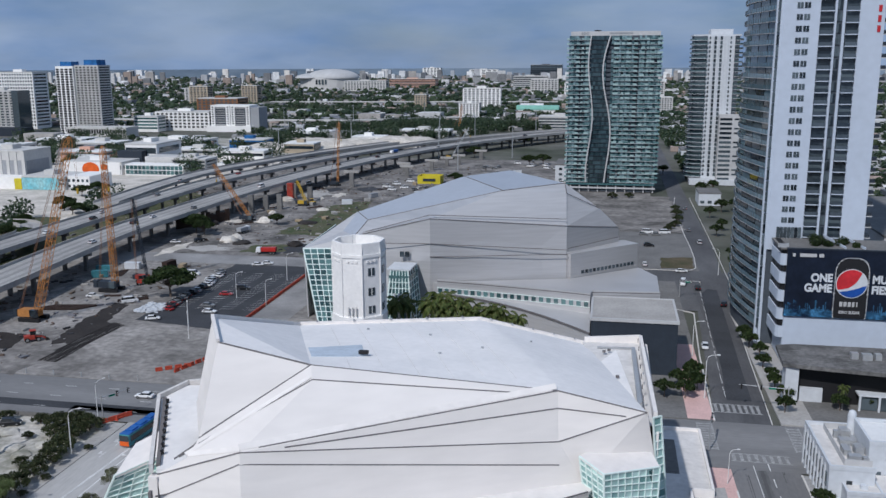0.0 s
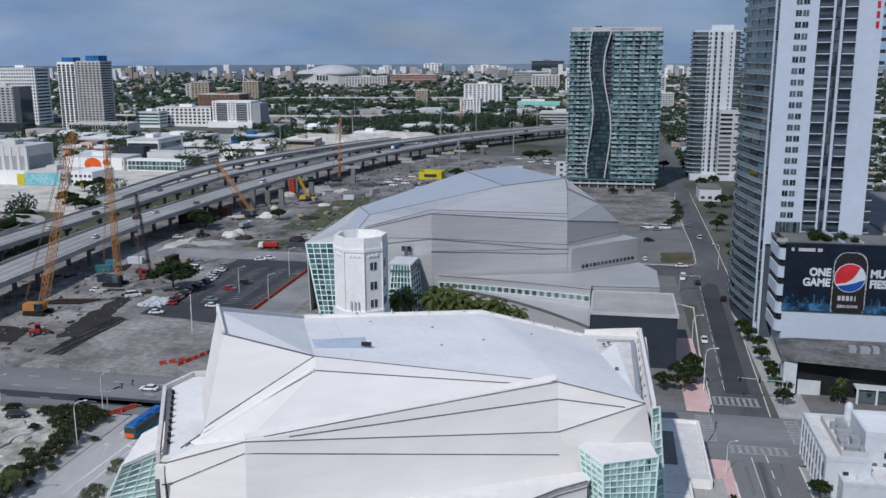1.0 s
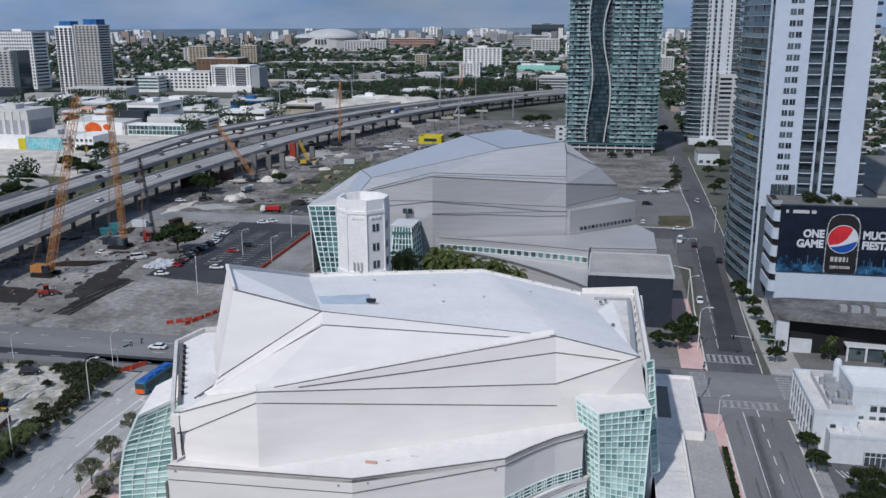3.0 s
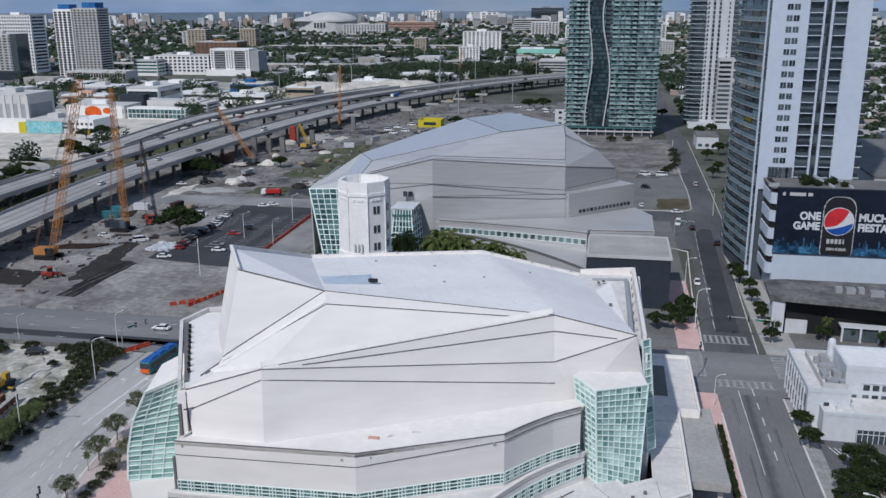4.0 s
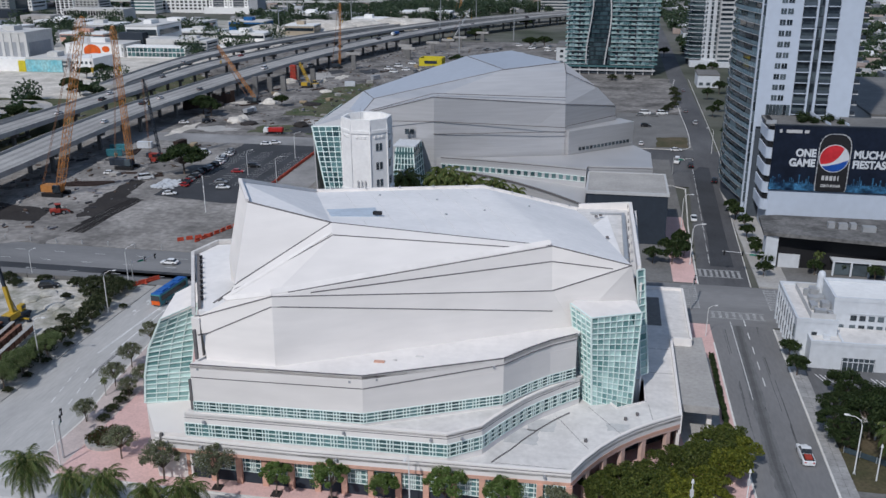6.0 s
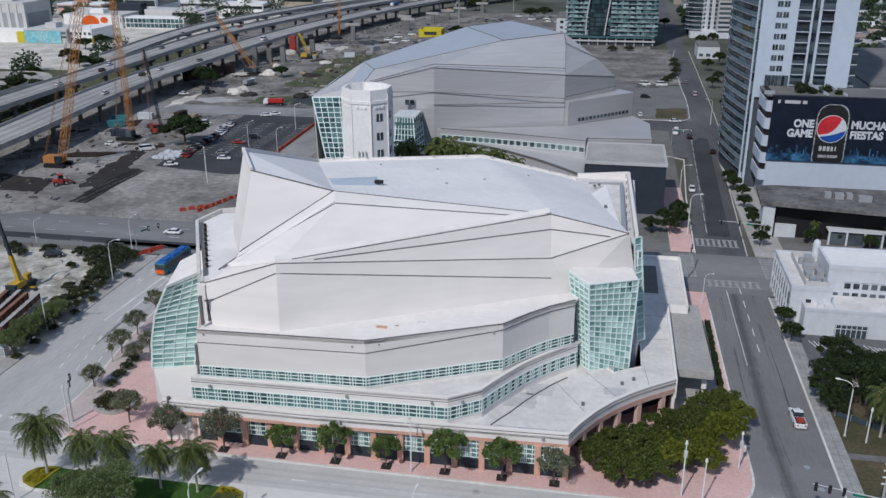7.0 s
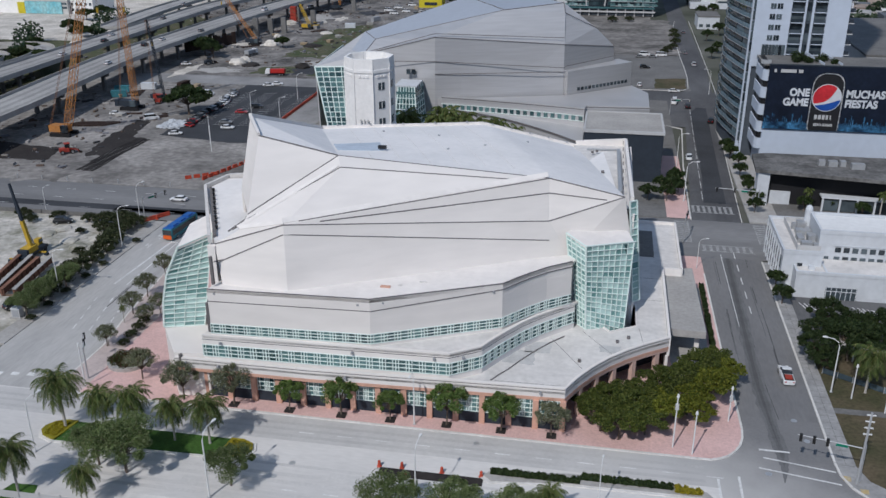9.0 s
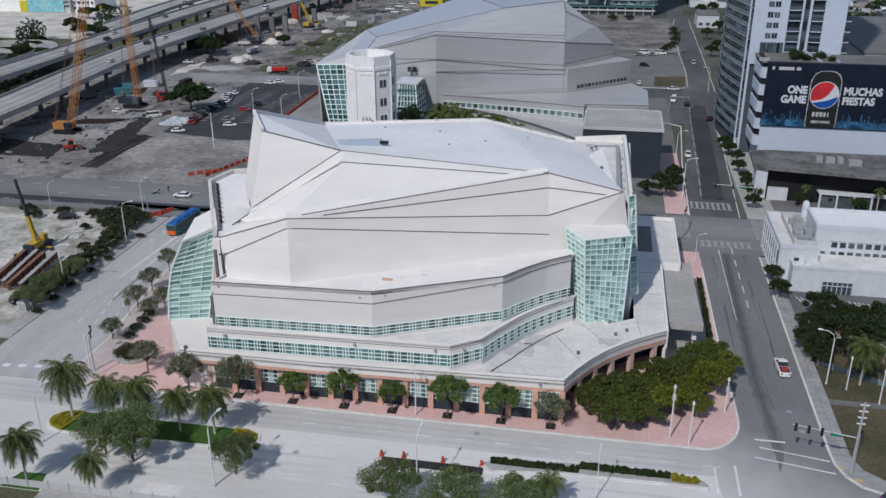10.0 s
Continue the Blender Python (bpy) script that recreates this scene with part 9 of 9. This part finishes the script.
def car(paint, kind="saloon", label="", far=False):
    """A car along x: lofted body, glazed cabin, roof, wheels and lamps."""
    t = thing("car" if kind != "pickup" else "pickup_truck", label or "%s parked %s car" % (paint, kind), "car" if kind != "pickup" else "pickup truck")
    L, W, H = {"saloon": (4.6, 0.9, 1.42), "suv": (4.7, 0.95, 1.75), "pickup": (5.8, 0.98, 1.85), "van": (5.4, 1.0, 2.2)}[kind]
    mid = 0.62 * H
    bm = bmesh.new()
    h = L / 2
    loft(bm, [section(-h, W * 0.88, 0.38, mid * 0.9), section(-h + 0.25, W, 0.26, mid), section(-0.5, W, 0.24, mid * 1.02), section(h - 1.1, W, 0.26, mid * 0.98), section(h - 0.25, W * 0.96, 0.28, mid * 0.82), section(h, W * 0.84, 0.36, mid * 0.68)])
    part("body", bm, CARPAINT[paint], t)
    a, b = {"saloon": (-1.75, 1.15), "suv": (-2.2, 1.1), "pickup": (-0.55, 1.5), "van": (-2.6, 1.9)}[kind]
    bm = bmesh.new()
    loft(bm, [section(a, W * 0.9, mid - 0.05, mid + 0.02, 0.02), section(a + 0.45, W * 0.82, mid - 0.05, H - 0.05, 0.05), section(b - 0.75, W * 0.82, mid - 0.05, H - 0.05, 0.05), section(b, W * 0.9, mid - 0.05, mid + 0.02, 0.02)])
    part("cabin_glass", bm, M["car_glass"], t, "dark cabin glazing")
    bm = bmesh.new()
    loft(bm, [section(a + 0.4, W * 0.78, H - 0.07, H - 0.0, 0.02), section((a + b) / 2 - 0.2, W * 0.8, H - 0.06, H + 0.04, 0.02), section(b - 0.8, W * 0.78, H - 0.07, H - 0.0, 0.02)])
    part("roof", bm, CARPAINT[paint], t)
    if kind == "pickup":
        part("load_bed", boxes((-h + 0.2, -0.65, -W * 0.8, W * 0.8, mid + 0.0, mid + 0.03)), M["black"], t, "black load bed")
        part("load", boxes((-h + 0.5, -1.2, -W * 0.5, W * 0.6, mid + 0.03, mid + 0.3)), M["red_steel"], t, "dark red load in the bed")
    wheels(t, [(x, y) for x in (-L * 0.3, L * 0.31) for y in (-W + 0.08, W - 0.08)], 0.33 if kind == "saloon" else 0.37, not far)
    for y in () if far else (-W * 0.65, W * 0.65):
        part("headlamp", boxes((h - 0.12, h + 0.01, y - 0.2, y + 0.2, mid * 0.62, mid * 0.78)), M["lamp_white"], t)
        part("tail_lamp", boxes((-h - 0.02, -h + 0.1, y - 0.16, y + 0.16, mid * 0.7, mid * 0.9)), M["lamp_red"], t)
    return t


def park(src, spots, group):
    for i, (x, y, rz, *z) in enumerate(spots):
        m = Matrix.Translation((x, y, z[0] if z else 0.06)) @ Matrix.Rotation(radians(rz), 4, "Z")
        if i == 0:
            src.matrix_basis = m
            o = src
        else:
            o = copy_thing(src, m)
        tagged(o, group=group)


park(car("white", "pickup", "white pickup truck with a dark red load"), [(57.9, 27.5, 92, 0.0)], "traffic on the street")
park(car("white", "saloon", "white saloon car on the road"), [(-88.0, 94.5, 182), (-119.7, 156.8, 20), (-105.3, 167.2, 8), (-154.2, 178.8, 10), (-116.0, 234.6, 15), (-113.2, 237.6, 15), (-123.9, 214.3, 160), (-121.8, 200.2, 160), (-171, 272, 10), (50.5, 252.0, 6), (-213, 240, 90, 9.05), (-219, 292, 90, 9.05), (-182.4, 225, 94, 9.05), (-188, 284, 90, 9.05), (-122.3, 203.6, 160), (50.2, 158, 268), (30, 262, 90), (37, 262, 90)], "white cars")
park(car("white", "van", "white van on the street"), [(49.6, 232, 262), (-137.6, 174.2, 40), (-134.4, 214.6, 10), (40.5, 330.8, 2), (48.5, 331, 4), (-176, 470, 60), (-177, 390, 84, 9.05)], "white vans")
park(car("black", "suv", "black parked sport utility car"), [(-121.0, 170.6, 160), (-121.8, 178.6, 160), (-122.2, 184.2, 160), (-122.1, 189.0, 160), (-121.8, 196.4, 160), (-106.5, 197.5, 12), (-109.3, 73.7, 20), (-103, 26, 30), (-91.4, 28.4, 60), (54.2, 226, 90), (-188.6, 268, 90, 9.05), (-213, 275, 90, 9.05), (-166, 505, 76, 9.05), (-152, 560, 72, 9.05), (40, 300, 5), (60.8, 205, 80), (-60, 776, 60, 9.05)], "dark cars")
park(car("grey", "saloon", "grey parked saloon car"), [(-121.5, 175.6, 160), (-122.0, 181.6, 160), (-124.4, 217.4, 160), (-126, 221, 160), (-109, 174.0, 8), (60.2, 340, 92), (63.4, 405, 92), (-181, 312, 88, 9.05), (38.5, 326.6, 3), (44.5, 326.8, 2), (-221, 350, 92, 8.9)], "grey cars")
park(car("red", "saloon", "dark red parked saloon car"), [(-120.2, 167.8, 160), (-109.2, 189.0, 8), (-121.4, 173.0, 160), (-217, 450, 75, 8.5)], "red cars")
park(car("silver", "suv", "silver parked sport utility car"), [(-122.0, 191.6, 160), (-124.2, 209.0, 160), (-123.2, 206.4, 160), (62.4, 310, 92), (-120, 640, 62, 9.05), (-100, 690, 62, 9.05), (-243, 420, 95, 7.1)], "silver cars")

# city bus
bus = thing("city_bus", "blue and teal city bus with an orange front", "bus", at=(-77.0, 73.2, 0.02))
M["bus_blue"] = mat("bus_blue", (0.03, 0.13, 0.42), 0.4, var=0.2, small=1)
bm = bmesh.new()
loft(bm, [section(-6.2, 1.2, 0.4, 2.9, 0.15), section(-5.9, 1.28, 0.35, 3.05, 0.15), section(5.9, 1.28, 0.35, 3.05, 0.15), section(6.2, 1.2, 0.4, 2.9, 0.15)])
b0 = part("body", bm, M["bus_teal"], bus)
part("roof", boxes((-6.0, 5.9, -1.16, 1.16, 3.03, 3.16)), M["bus_blue"], bus, "blue bus roof")
for x in (-4.4, -1.0, 2.6):
    part("roof_unit", boxes((x, x + 2.4, -0.8, 0.8, 3.16, 3.42)), M["bus_blue"], bus)
for s in (-1, 1):
    part("side_glass", boxes((-5.6, 5.2, s * 1.29 - 0.02, s * 1.29 + 0.02, 1.4, 2.6)), M["car_glass"], bus)
part("front_panel", boxes((-6.26, -6.18, -1.1, 1.1, 0.5, 1.5)), M["orange_paint"], bus, "orange front panel")
part("windscreen", boxes((-6.27, -6.2, -1.1, 1.1, 1.55, 2.8)), M["car_glass"], bus)
wheels(bus, [(x, y) for x in (-3.8, 3.4) for y in (-1.2, 1.2)], 0.48)
bus.rotation_euler = (0, 0, radians(86))

park(car("blue", "suv", "bright blue car waiting at the kerb"), [(67.9, -7.6, 12)], "traffic on the street")

ub = thing("utility_cabinet", "pale grey utility cabinet on a concrete pad", "utility cabinet", at=(-88.2, 24.6, 0.05))
part("pad", boxes((-1.2, 1.2, -1.0, 1.0, 0, 0.2)), M["concrete"], ub)
part("body", boxes((-0.9, 0.9, -0.7, 0.7, 0.2, 2.0)), M["grey_lt"], ub)
part("lid", boxes((-1.0, 1.0, -0.8, 0.8, 2.0, 2.12)), M["white"], ub)
part("door", boxes((-0.7, 0.7, -0.73, -0.7, 0.35, 1.85)), M["grey_paint"], ub, "grey cabinet door")

# lorries
M["lorry_red"] = mat("lorry_red", (0.45, 0.03, 0.025), 0.4, var=0.1)


def lorry(label, x, y, rz, body, z=0.05):
    t = thing("tipper_lorry", label, "lorry", "lorries about the site", (x, y, z))
    bm = bmesh.new()
    loft(bm, [section(2.4, 1.15, 0.8, 2.9), section(4.1, 1.15, 0.7, 2.9), section(4.5, 1.1, 0.7, 1.8)])
    part("cab", bm, CARPAINT["white"], t)
    part("windscreen", boxes((4.0, 4.22, -1.0, 1.0, 1.9, 2.7)), M["car_glass"], t)
    bm = bmesh.new()
    loft(bm, [section(-4.2, 1.2, 1.2, 3.0), section(2.1, 1.2, 1.1, 2.8)])
    part("tipper_body", bm, body, t)
    part("chassis", boxes((-4.0, 4.0, -0.5, 0.5, 0.6, 1.0)), M["black"], t)
    wheels(t, [(q, s) for q in (-3.2, -2.0, 3.3) for s in (-1.05, 1.05)], 0.5)
    t.rotation_euler = (0, 0, radians(rz))
    return t


lorry("red tipper lorry with a white cab", -121, 256.5, 184, M["lorry_red"])
lorry("blue tipper lorry on the viaduct", -147, 592, 250, M["bus_blue"], 9.05)
lorry("yellow tipper lorry on the site", -178, 330, 30, M["yellow"])
lorry("grey tipper lorry parked on the site", -150, 300, 80, M["grey_paint"])


def loader(label, x, y, rz, material):
    t = thing("wheel_loader", label, "digger", "machines about the site", (x, y, 0.05))
    bm = bmesh.new()
    loft(bm, [section(-2.6, 0.9, 0.8, 2.0), section(0.2, 1.0, 0.7, 2.1), section(0.6, 0.6, 0.8, 1.6)])
    part("body", bm, material, t)
    part("cab", boxes((-0.9, 0.6, -0.75, 0.75, 2.0, 3.3)), M["car_glass"], t)
    part("cab_roof", boxes((-1.0, 0.7, -0.85, 0.85, 3.3, 3.45)), material, t)
    bm = bmesh.new()
    for s in (-0.6, 0.6):
        bar(bm, (0.3, s, 1.6), (2.2, s, 1.3), 0.25)
        bar(bm, (2.2, s, 1.3), (3.2, s, 0.6), 0.25)
    bar(bm, (0.3, -0.6, 1.6), (0.3, 0.6, 1.6), 0.25)
    part("lift_arm", bm, material, t)
    bm = prism(bmesh.new(), [(3.0, 0.2), (4.1, 0.15), (3.4, 0.5), (3.2, 1.1)], -1.2, 1.2)
    bmesh.ops.rotate(bm, verts=bm.verts, cent=(0, 0, 0), matrix=Matrix.Rotation(radians(90), 3, "X"))
    part("bucket", bm, M["rust"], t)
    wheels(t, [(q, s) for q in (-1.8, 1.2) for s in (-1.0, 1.0)], 0.7)
    t.rotation_euler = (0, 0, radians(rz))


loader("red wheel loader on the haul road", -143, 130, 40, M["red_steel"])
loader("yellow wheel loader by the new columns", -146, 388, 160, M["yellow"])
loader("dark excavator on the site", -161, 276, 60, M["charcoal"])
loader("red rig beside the crane", -147, 199, 100, M["red_steel"])
loader("yellow loader near the sheet piles", -182, 318, 100, M["yellow"])

# ---- lamps, poles and signals ----
M["pole"] = mat("white_pole_paint", (0.7, 0.7, 0.69), 0.5, var=0.06)
M["signal"] = mat("signal_black", (0.02, 0.02, 0.02), 0.5, var=0.1)


def street_lamp(h=10.0, arm=2.2, label="white curved-arm street lamp"):
    t = thing("street_lamp", label, "street lamp")
    bm = bmesh.new()
    tube(bm, [(0, 0, -0.15), (0, 0, 0.5), (0, 0, h * 0.86), (arm * 0.12, 0, h * 0.95), (arm * 0.5, 0, h), (arm, 0, h + 0.1)], [0.16, 0.12, 0.09, 0.08, 0.06, 0.05], 8)
    part("pole", bm, M["pole"], t)
    bm = bmesh.new()
    loft(bm, [section(arm - 0.2, 0.12, h + 0.02, h + 0.2, 0.04), section(arm + 0.2, 0.2, h, h + 0.24, 0.05), section(arm + 0.6, 0.14, h + 0.04, h + 0.2, 0.04)])
    part("lamp_head", bm, M["pole"], t)
    part("base_plate", boxes((-0.22, 0.22, -0.22, 0.22, 0, 0.12)), M["steel"], t)
    return t


def stand(src, spots, group, z=0.1):
    for i, (x, y, rz, s) in enumerate(spots):
        m = Matrix.Translation((x, y, z)) @ Matrix.Rotation(radians(rz), 4, "Z")
        if i == 0:
            src.matrix_basis = m
            o = src
        else:
            o = copy_thing(src, m)
        o.scale = (s, s, s)
        tagged(o, group=group)


stand(street_lamp(), [(-27.15, -20.7, 75, 1.1), (2.0, -18.1, 84, 1.04), (-57.8, -15.4, 60, 0.95), (26.7, -13.4, 84, 0.74), (-2.6, 2.0, -90, 1.0), (64.6, 24, 170, 1.0), (-86.4, 36, 0, 1.0), (-86.6, 62, 20, 1.0), (46.2, 118, 0, 1.1), (46.2, 73, 10, 0.7), (-92, 80.6, 60, 0.9), (-118, 79.8, 60, 0.7), (46, 150, 0, 1.0), (64, 250, 180, 1.0), (-96, 214, 40, 1.0), (-104, 186, 40, 0.9), (-90, 178, 40, 0.9), (-62.5, 46, 180, 0.9)], "street lamps")
for x, y, h in ((37.5, 3.0, 9.0), (40.3, 1.7, 7.2), (46.6, 11.8, 6.0), (67.5, 22.5, 6.0), (71.8, 18.8, 6.0), (-60.5, 3.0, 8.0), (76, 26, 6.0), (-103, 148, 9), (-99, 140, 8)):
    t = thing("pole", "plain pale pole standing on the pavement", "pole", "poles along the pavements", (x, y, 0.1))
    bm = bmesh.new()
    tube(bm, [(0, 0, 0), (0, 0, h)], [0.13, 0.09], 8)
    part("shaft", bm, M["pole"], t)
    bm = bmesh.new()
    tube(bm, [(0, 0, h), (0, 0, h + 0.5)], [0.24, 0.12], 8)
    part("cap", bm, M["pole"], t)
    if x in (37.5, 46.6):
        part("sign_box", boxes((-0.25, 0.25, -0.15, 0.15, h - 2.2, h - 1.2)), M["grey_lt"], t)


def signal(x, y, rz, arm, n, label="traffic signal on a pale mast arm"):
    t = thing("traffic_signal", label, "traffic signal", "signals at the junctions", (x, y, 0.1))
    bm = bmesh.new()
    tube(bm, [(0, 0, 0), (0, 0, 6.2)], [0.17, 0.12], 8)
    part("pole", bm, M["steel"], t)
    bm = bmesh.new()
    tube(bm, [(0, 0, 5.6), (arm, 0, 5.9)], [0.1, 0.06], 6)
    part("mast_arm", bm, M["steel"], t)
    for k in range(n):
        q = arm * (0.55 + 0.4 * k / max(1, n - 1))
        hd = part("signal_head", boxes((q - 0.2, q + 0.2, -0.18, 0.18, 4.9, 6.1)), M["signal"], t, "black signal head")
        for j, c in enumerate((5.75, 5.5, 5.2)):
            part("lens", boxes((q - 0.11, q + 0.11, -0.2, -0.18, c - 0.1, c + 0.1)), M["lamp_white"], hd)
    part("street_sign", boxes((arm * 0.25, arm * 0.25 + 1.6, -0.05, 0.02, 5.2, 5.6)), M["sign_green"] if "sign_green" in M else M.setdefault("sign_green", mat("green_sign", (0.01, 0.22, 0.14), 0.5)), t, "green street sign, lettering too small to read")
    t.rotation_euler = (0, 0, radians(rz))


signal(64.2, 112.5, 178, 11, 2)
signal(63.4, -0.6, 170, 9, 3)
signal(44.2, 88.0, 80, 6, 2)
signal(-61.5, 5.5, 120, 6, 2)
signal(-90, 79.5, 60, 7, 2)
signal(47.0, 214, 0, 7, 2)
up = thing("utility_pole", "tall grey utility pole with cross pieces", "utility pole", at=(63.0, -1.2, 0.1))
bm = bmesh.new()
tube(bm, [(0, 0, 0), (0.3, 0.8, 11.5)], [0.22, 0.15], 8)
part("shaft", bm, M["steel"], up)
for z in (8.0, 9.0, 10.0, 11.0):
    f = z / 11.5
    part("cross_arm", boxes((0.3 * f - 0.6, 0.3 * f + 0.6, 0.8 * f - 0.08, 0.8 * f + 0.08, z, z + 0.16)), M["pole"], up)
cn = thing("shelter_canopy", "pale grey pedestrian bridge canopy with a rail", "canopy", at=(66.0, 34.5, 0))
bm = bmesh.new()
bar(bm, (-1.5, 2.5, 3.6), (28, -6, 3.6), 2.4, 0.25)
part("deck", bm, M["grey_lt"], cn)
for k in range(12):
    f = k / 11
    block("rail_post", cn, M["steel"], (-1.5 + 29.5 * f, 1.2 - 8.5 * f, 4.2), (0.08, 0.08, 1.1))
for k in range(6):
    f = k / 5
    block("post", cn, M["steel"], (-1.2 + 28.5 * f, 2.4 - 8.3 * f, 1.75), (0.25, 0.25, 3.5))

# fence at the near lawn
fn = thing("metal_fence", "grey metal fence along the near pavement", "fence")
for k in range(22):
    block("post", fn, M["steel"], (-82 + 3.2 * k, -26.2 + 0.035 * k, 0.8), (0.16, 0.12, 1.6))
for k in range(21):
    block("mesh_panel", fn, M["grey_lt"], (-80.4 + 3.2 * k, -26.2 + 0.035 * k, 0.75), (3.1, 0.04, 1.2))
fn2 = thing("metal_railing", "pale grey metal railing across the grass", "railing")
for k in range(12):
    block("post", fn2, M["steel"], (64.4 + 2.2 * k, 30.2 - 1.28 * k, 0.7), (0.1, 0.1, 1.3), -0.52)
for k in range(11):
    block("rail_panel", fn2, M["rail_glass"], (65.5 + 2.2 * k, 29.56 - 1.28 * k, 0.7), (2.5, 0.05, 1.0), -0.527)
# traffic drums round the open trench
tagged(part("trench_cover", boxes((-5.2, 10.2, -11.4, -9.6, 0.004, 0.06)), M["dirt_dk"]), "dark strip of opened road surface", "road works", kind="structure")
bm = bmesh.new()
tube(bm, [(0, 0, 0), (0, 0, 0.1), (0, 0, 0.95), (0, 0, 1.0)], [0.4, 0.28, 0.2, 0.12], 10)
drum = tagged(part("traffic_drum", bm, M["barrier"]), "orange traffic drum beside the road works", "traffic drum", "drums round the road works")
drum.location = (-5.4, -9.4, 0.02)
for x, y in ((-2.0, -9.2), (4.0, -9.3), (9.8, -9.2), (-1.0, -11.6), (-87.2, 80.5)):
    o = drum.copy()
    scene.collection.objects.link(o)
    o.location = (x, y, 0.02)
mh = bmesh.new()
tube(mh, [(7.9, 0.05 - 0.0, 0.0), (7.9, 0.05, 0.012)], [0.5, 0.5], 16)
mh2 = part("manhole_cover", mh, M["steel"])
mh2.location = (0, -1.2, 0.002)
tagged(mh2, "round iron manhole cover in the road", "manhole cover", kind="structure")
for x, y in ((-20, -14.5), (-18.4, -11.0), (51, -1), (57, 14), (58, 8.5)):
    o = mh2.copy()
    scene.collection.objects.link(o)
    o.location = (x - 7.9, y, 0.002)

# more vehicles and plant on the yards beyond
rg2 = random.Random(77)
yard_white = car("white", "van", "white works van on the building site", True)
yard_grey = car("grey", "suv", "grey works car on the building site", True)
for src, n in ((yard_white, 26), (yard_grey, 26)):
    spots = []
    while len(spots) < n:
        x, y = -135 + 130 * rg2.random(), 415 + 240 * rg2.random()
        if x < -172 + 0.0028 * (y - 350) ** 2 * 0.5 + 25 or (-108 < x < -86 and 481 < y < 501):
            continue
        spots.append((x, y, rg2.choice((5, 95, 60, 150)), 0.02))
    park(src, spots, "works vehicles on the site")
# driveway apron and its planting strip beside the street
sheet("driveway", [(39.2, 24.5), (42.2, 27.0), (45.2, 33.0), (45.6, 40), (45.9, 62), (38.4, 62), (38.4, 30)], 0.19, M["concrete"], "curved pale concrete driveway under the canopy", "driveway", 0.1)
hedge("planting_strip", "narrow dark green planting strip along the kerb", 46.0, 46.9, 33, 64, 0.5, 4200, 41, M["leaf_dk"])
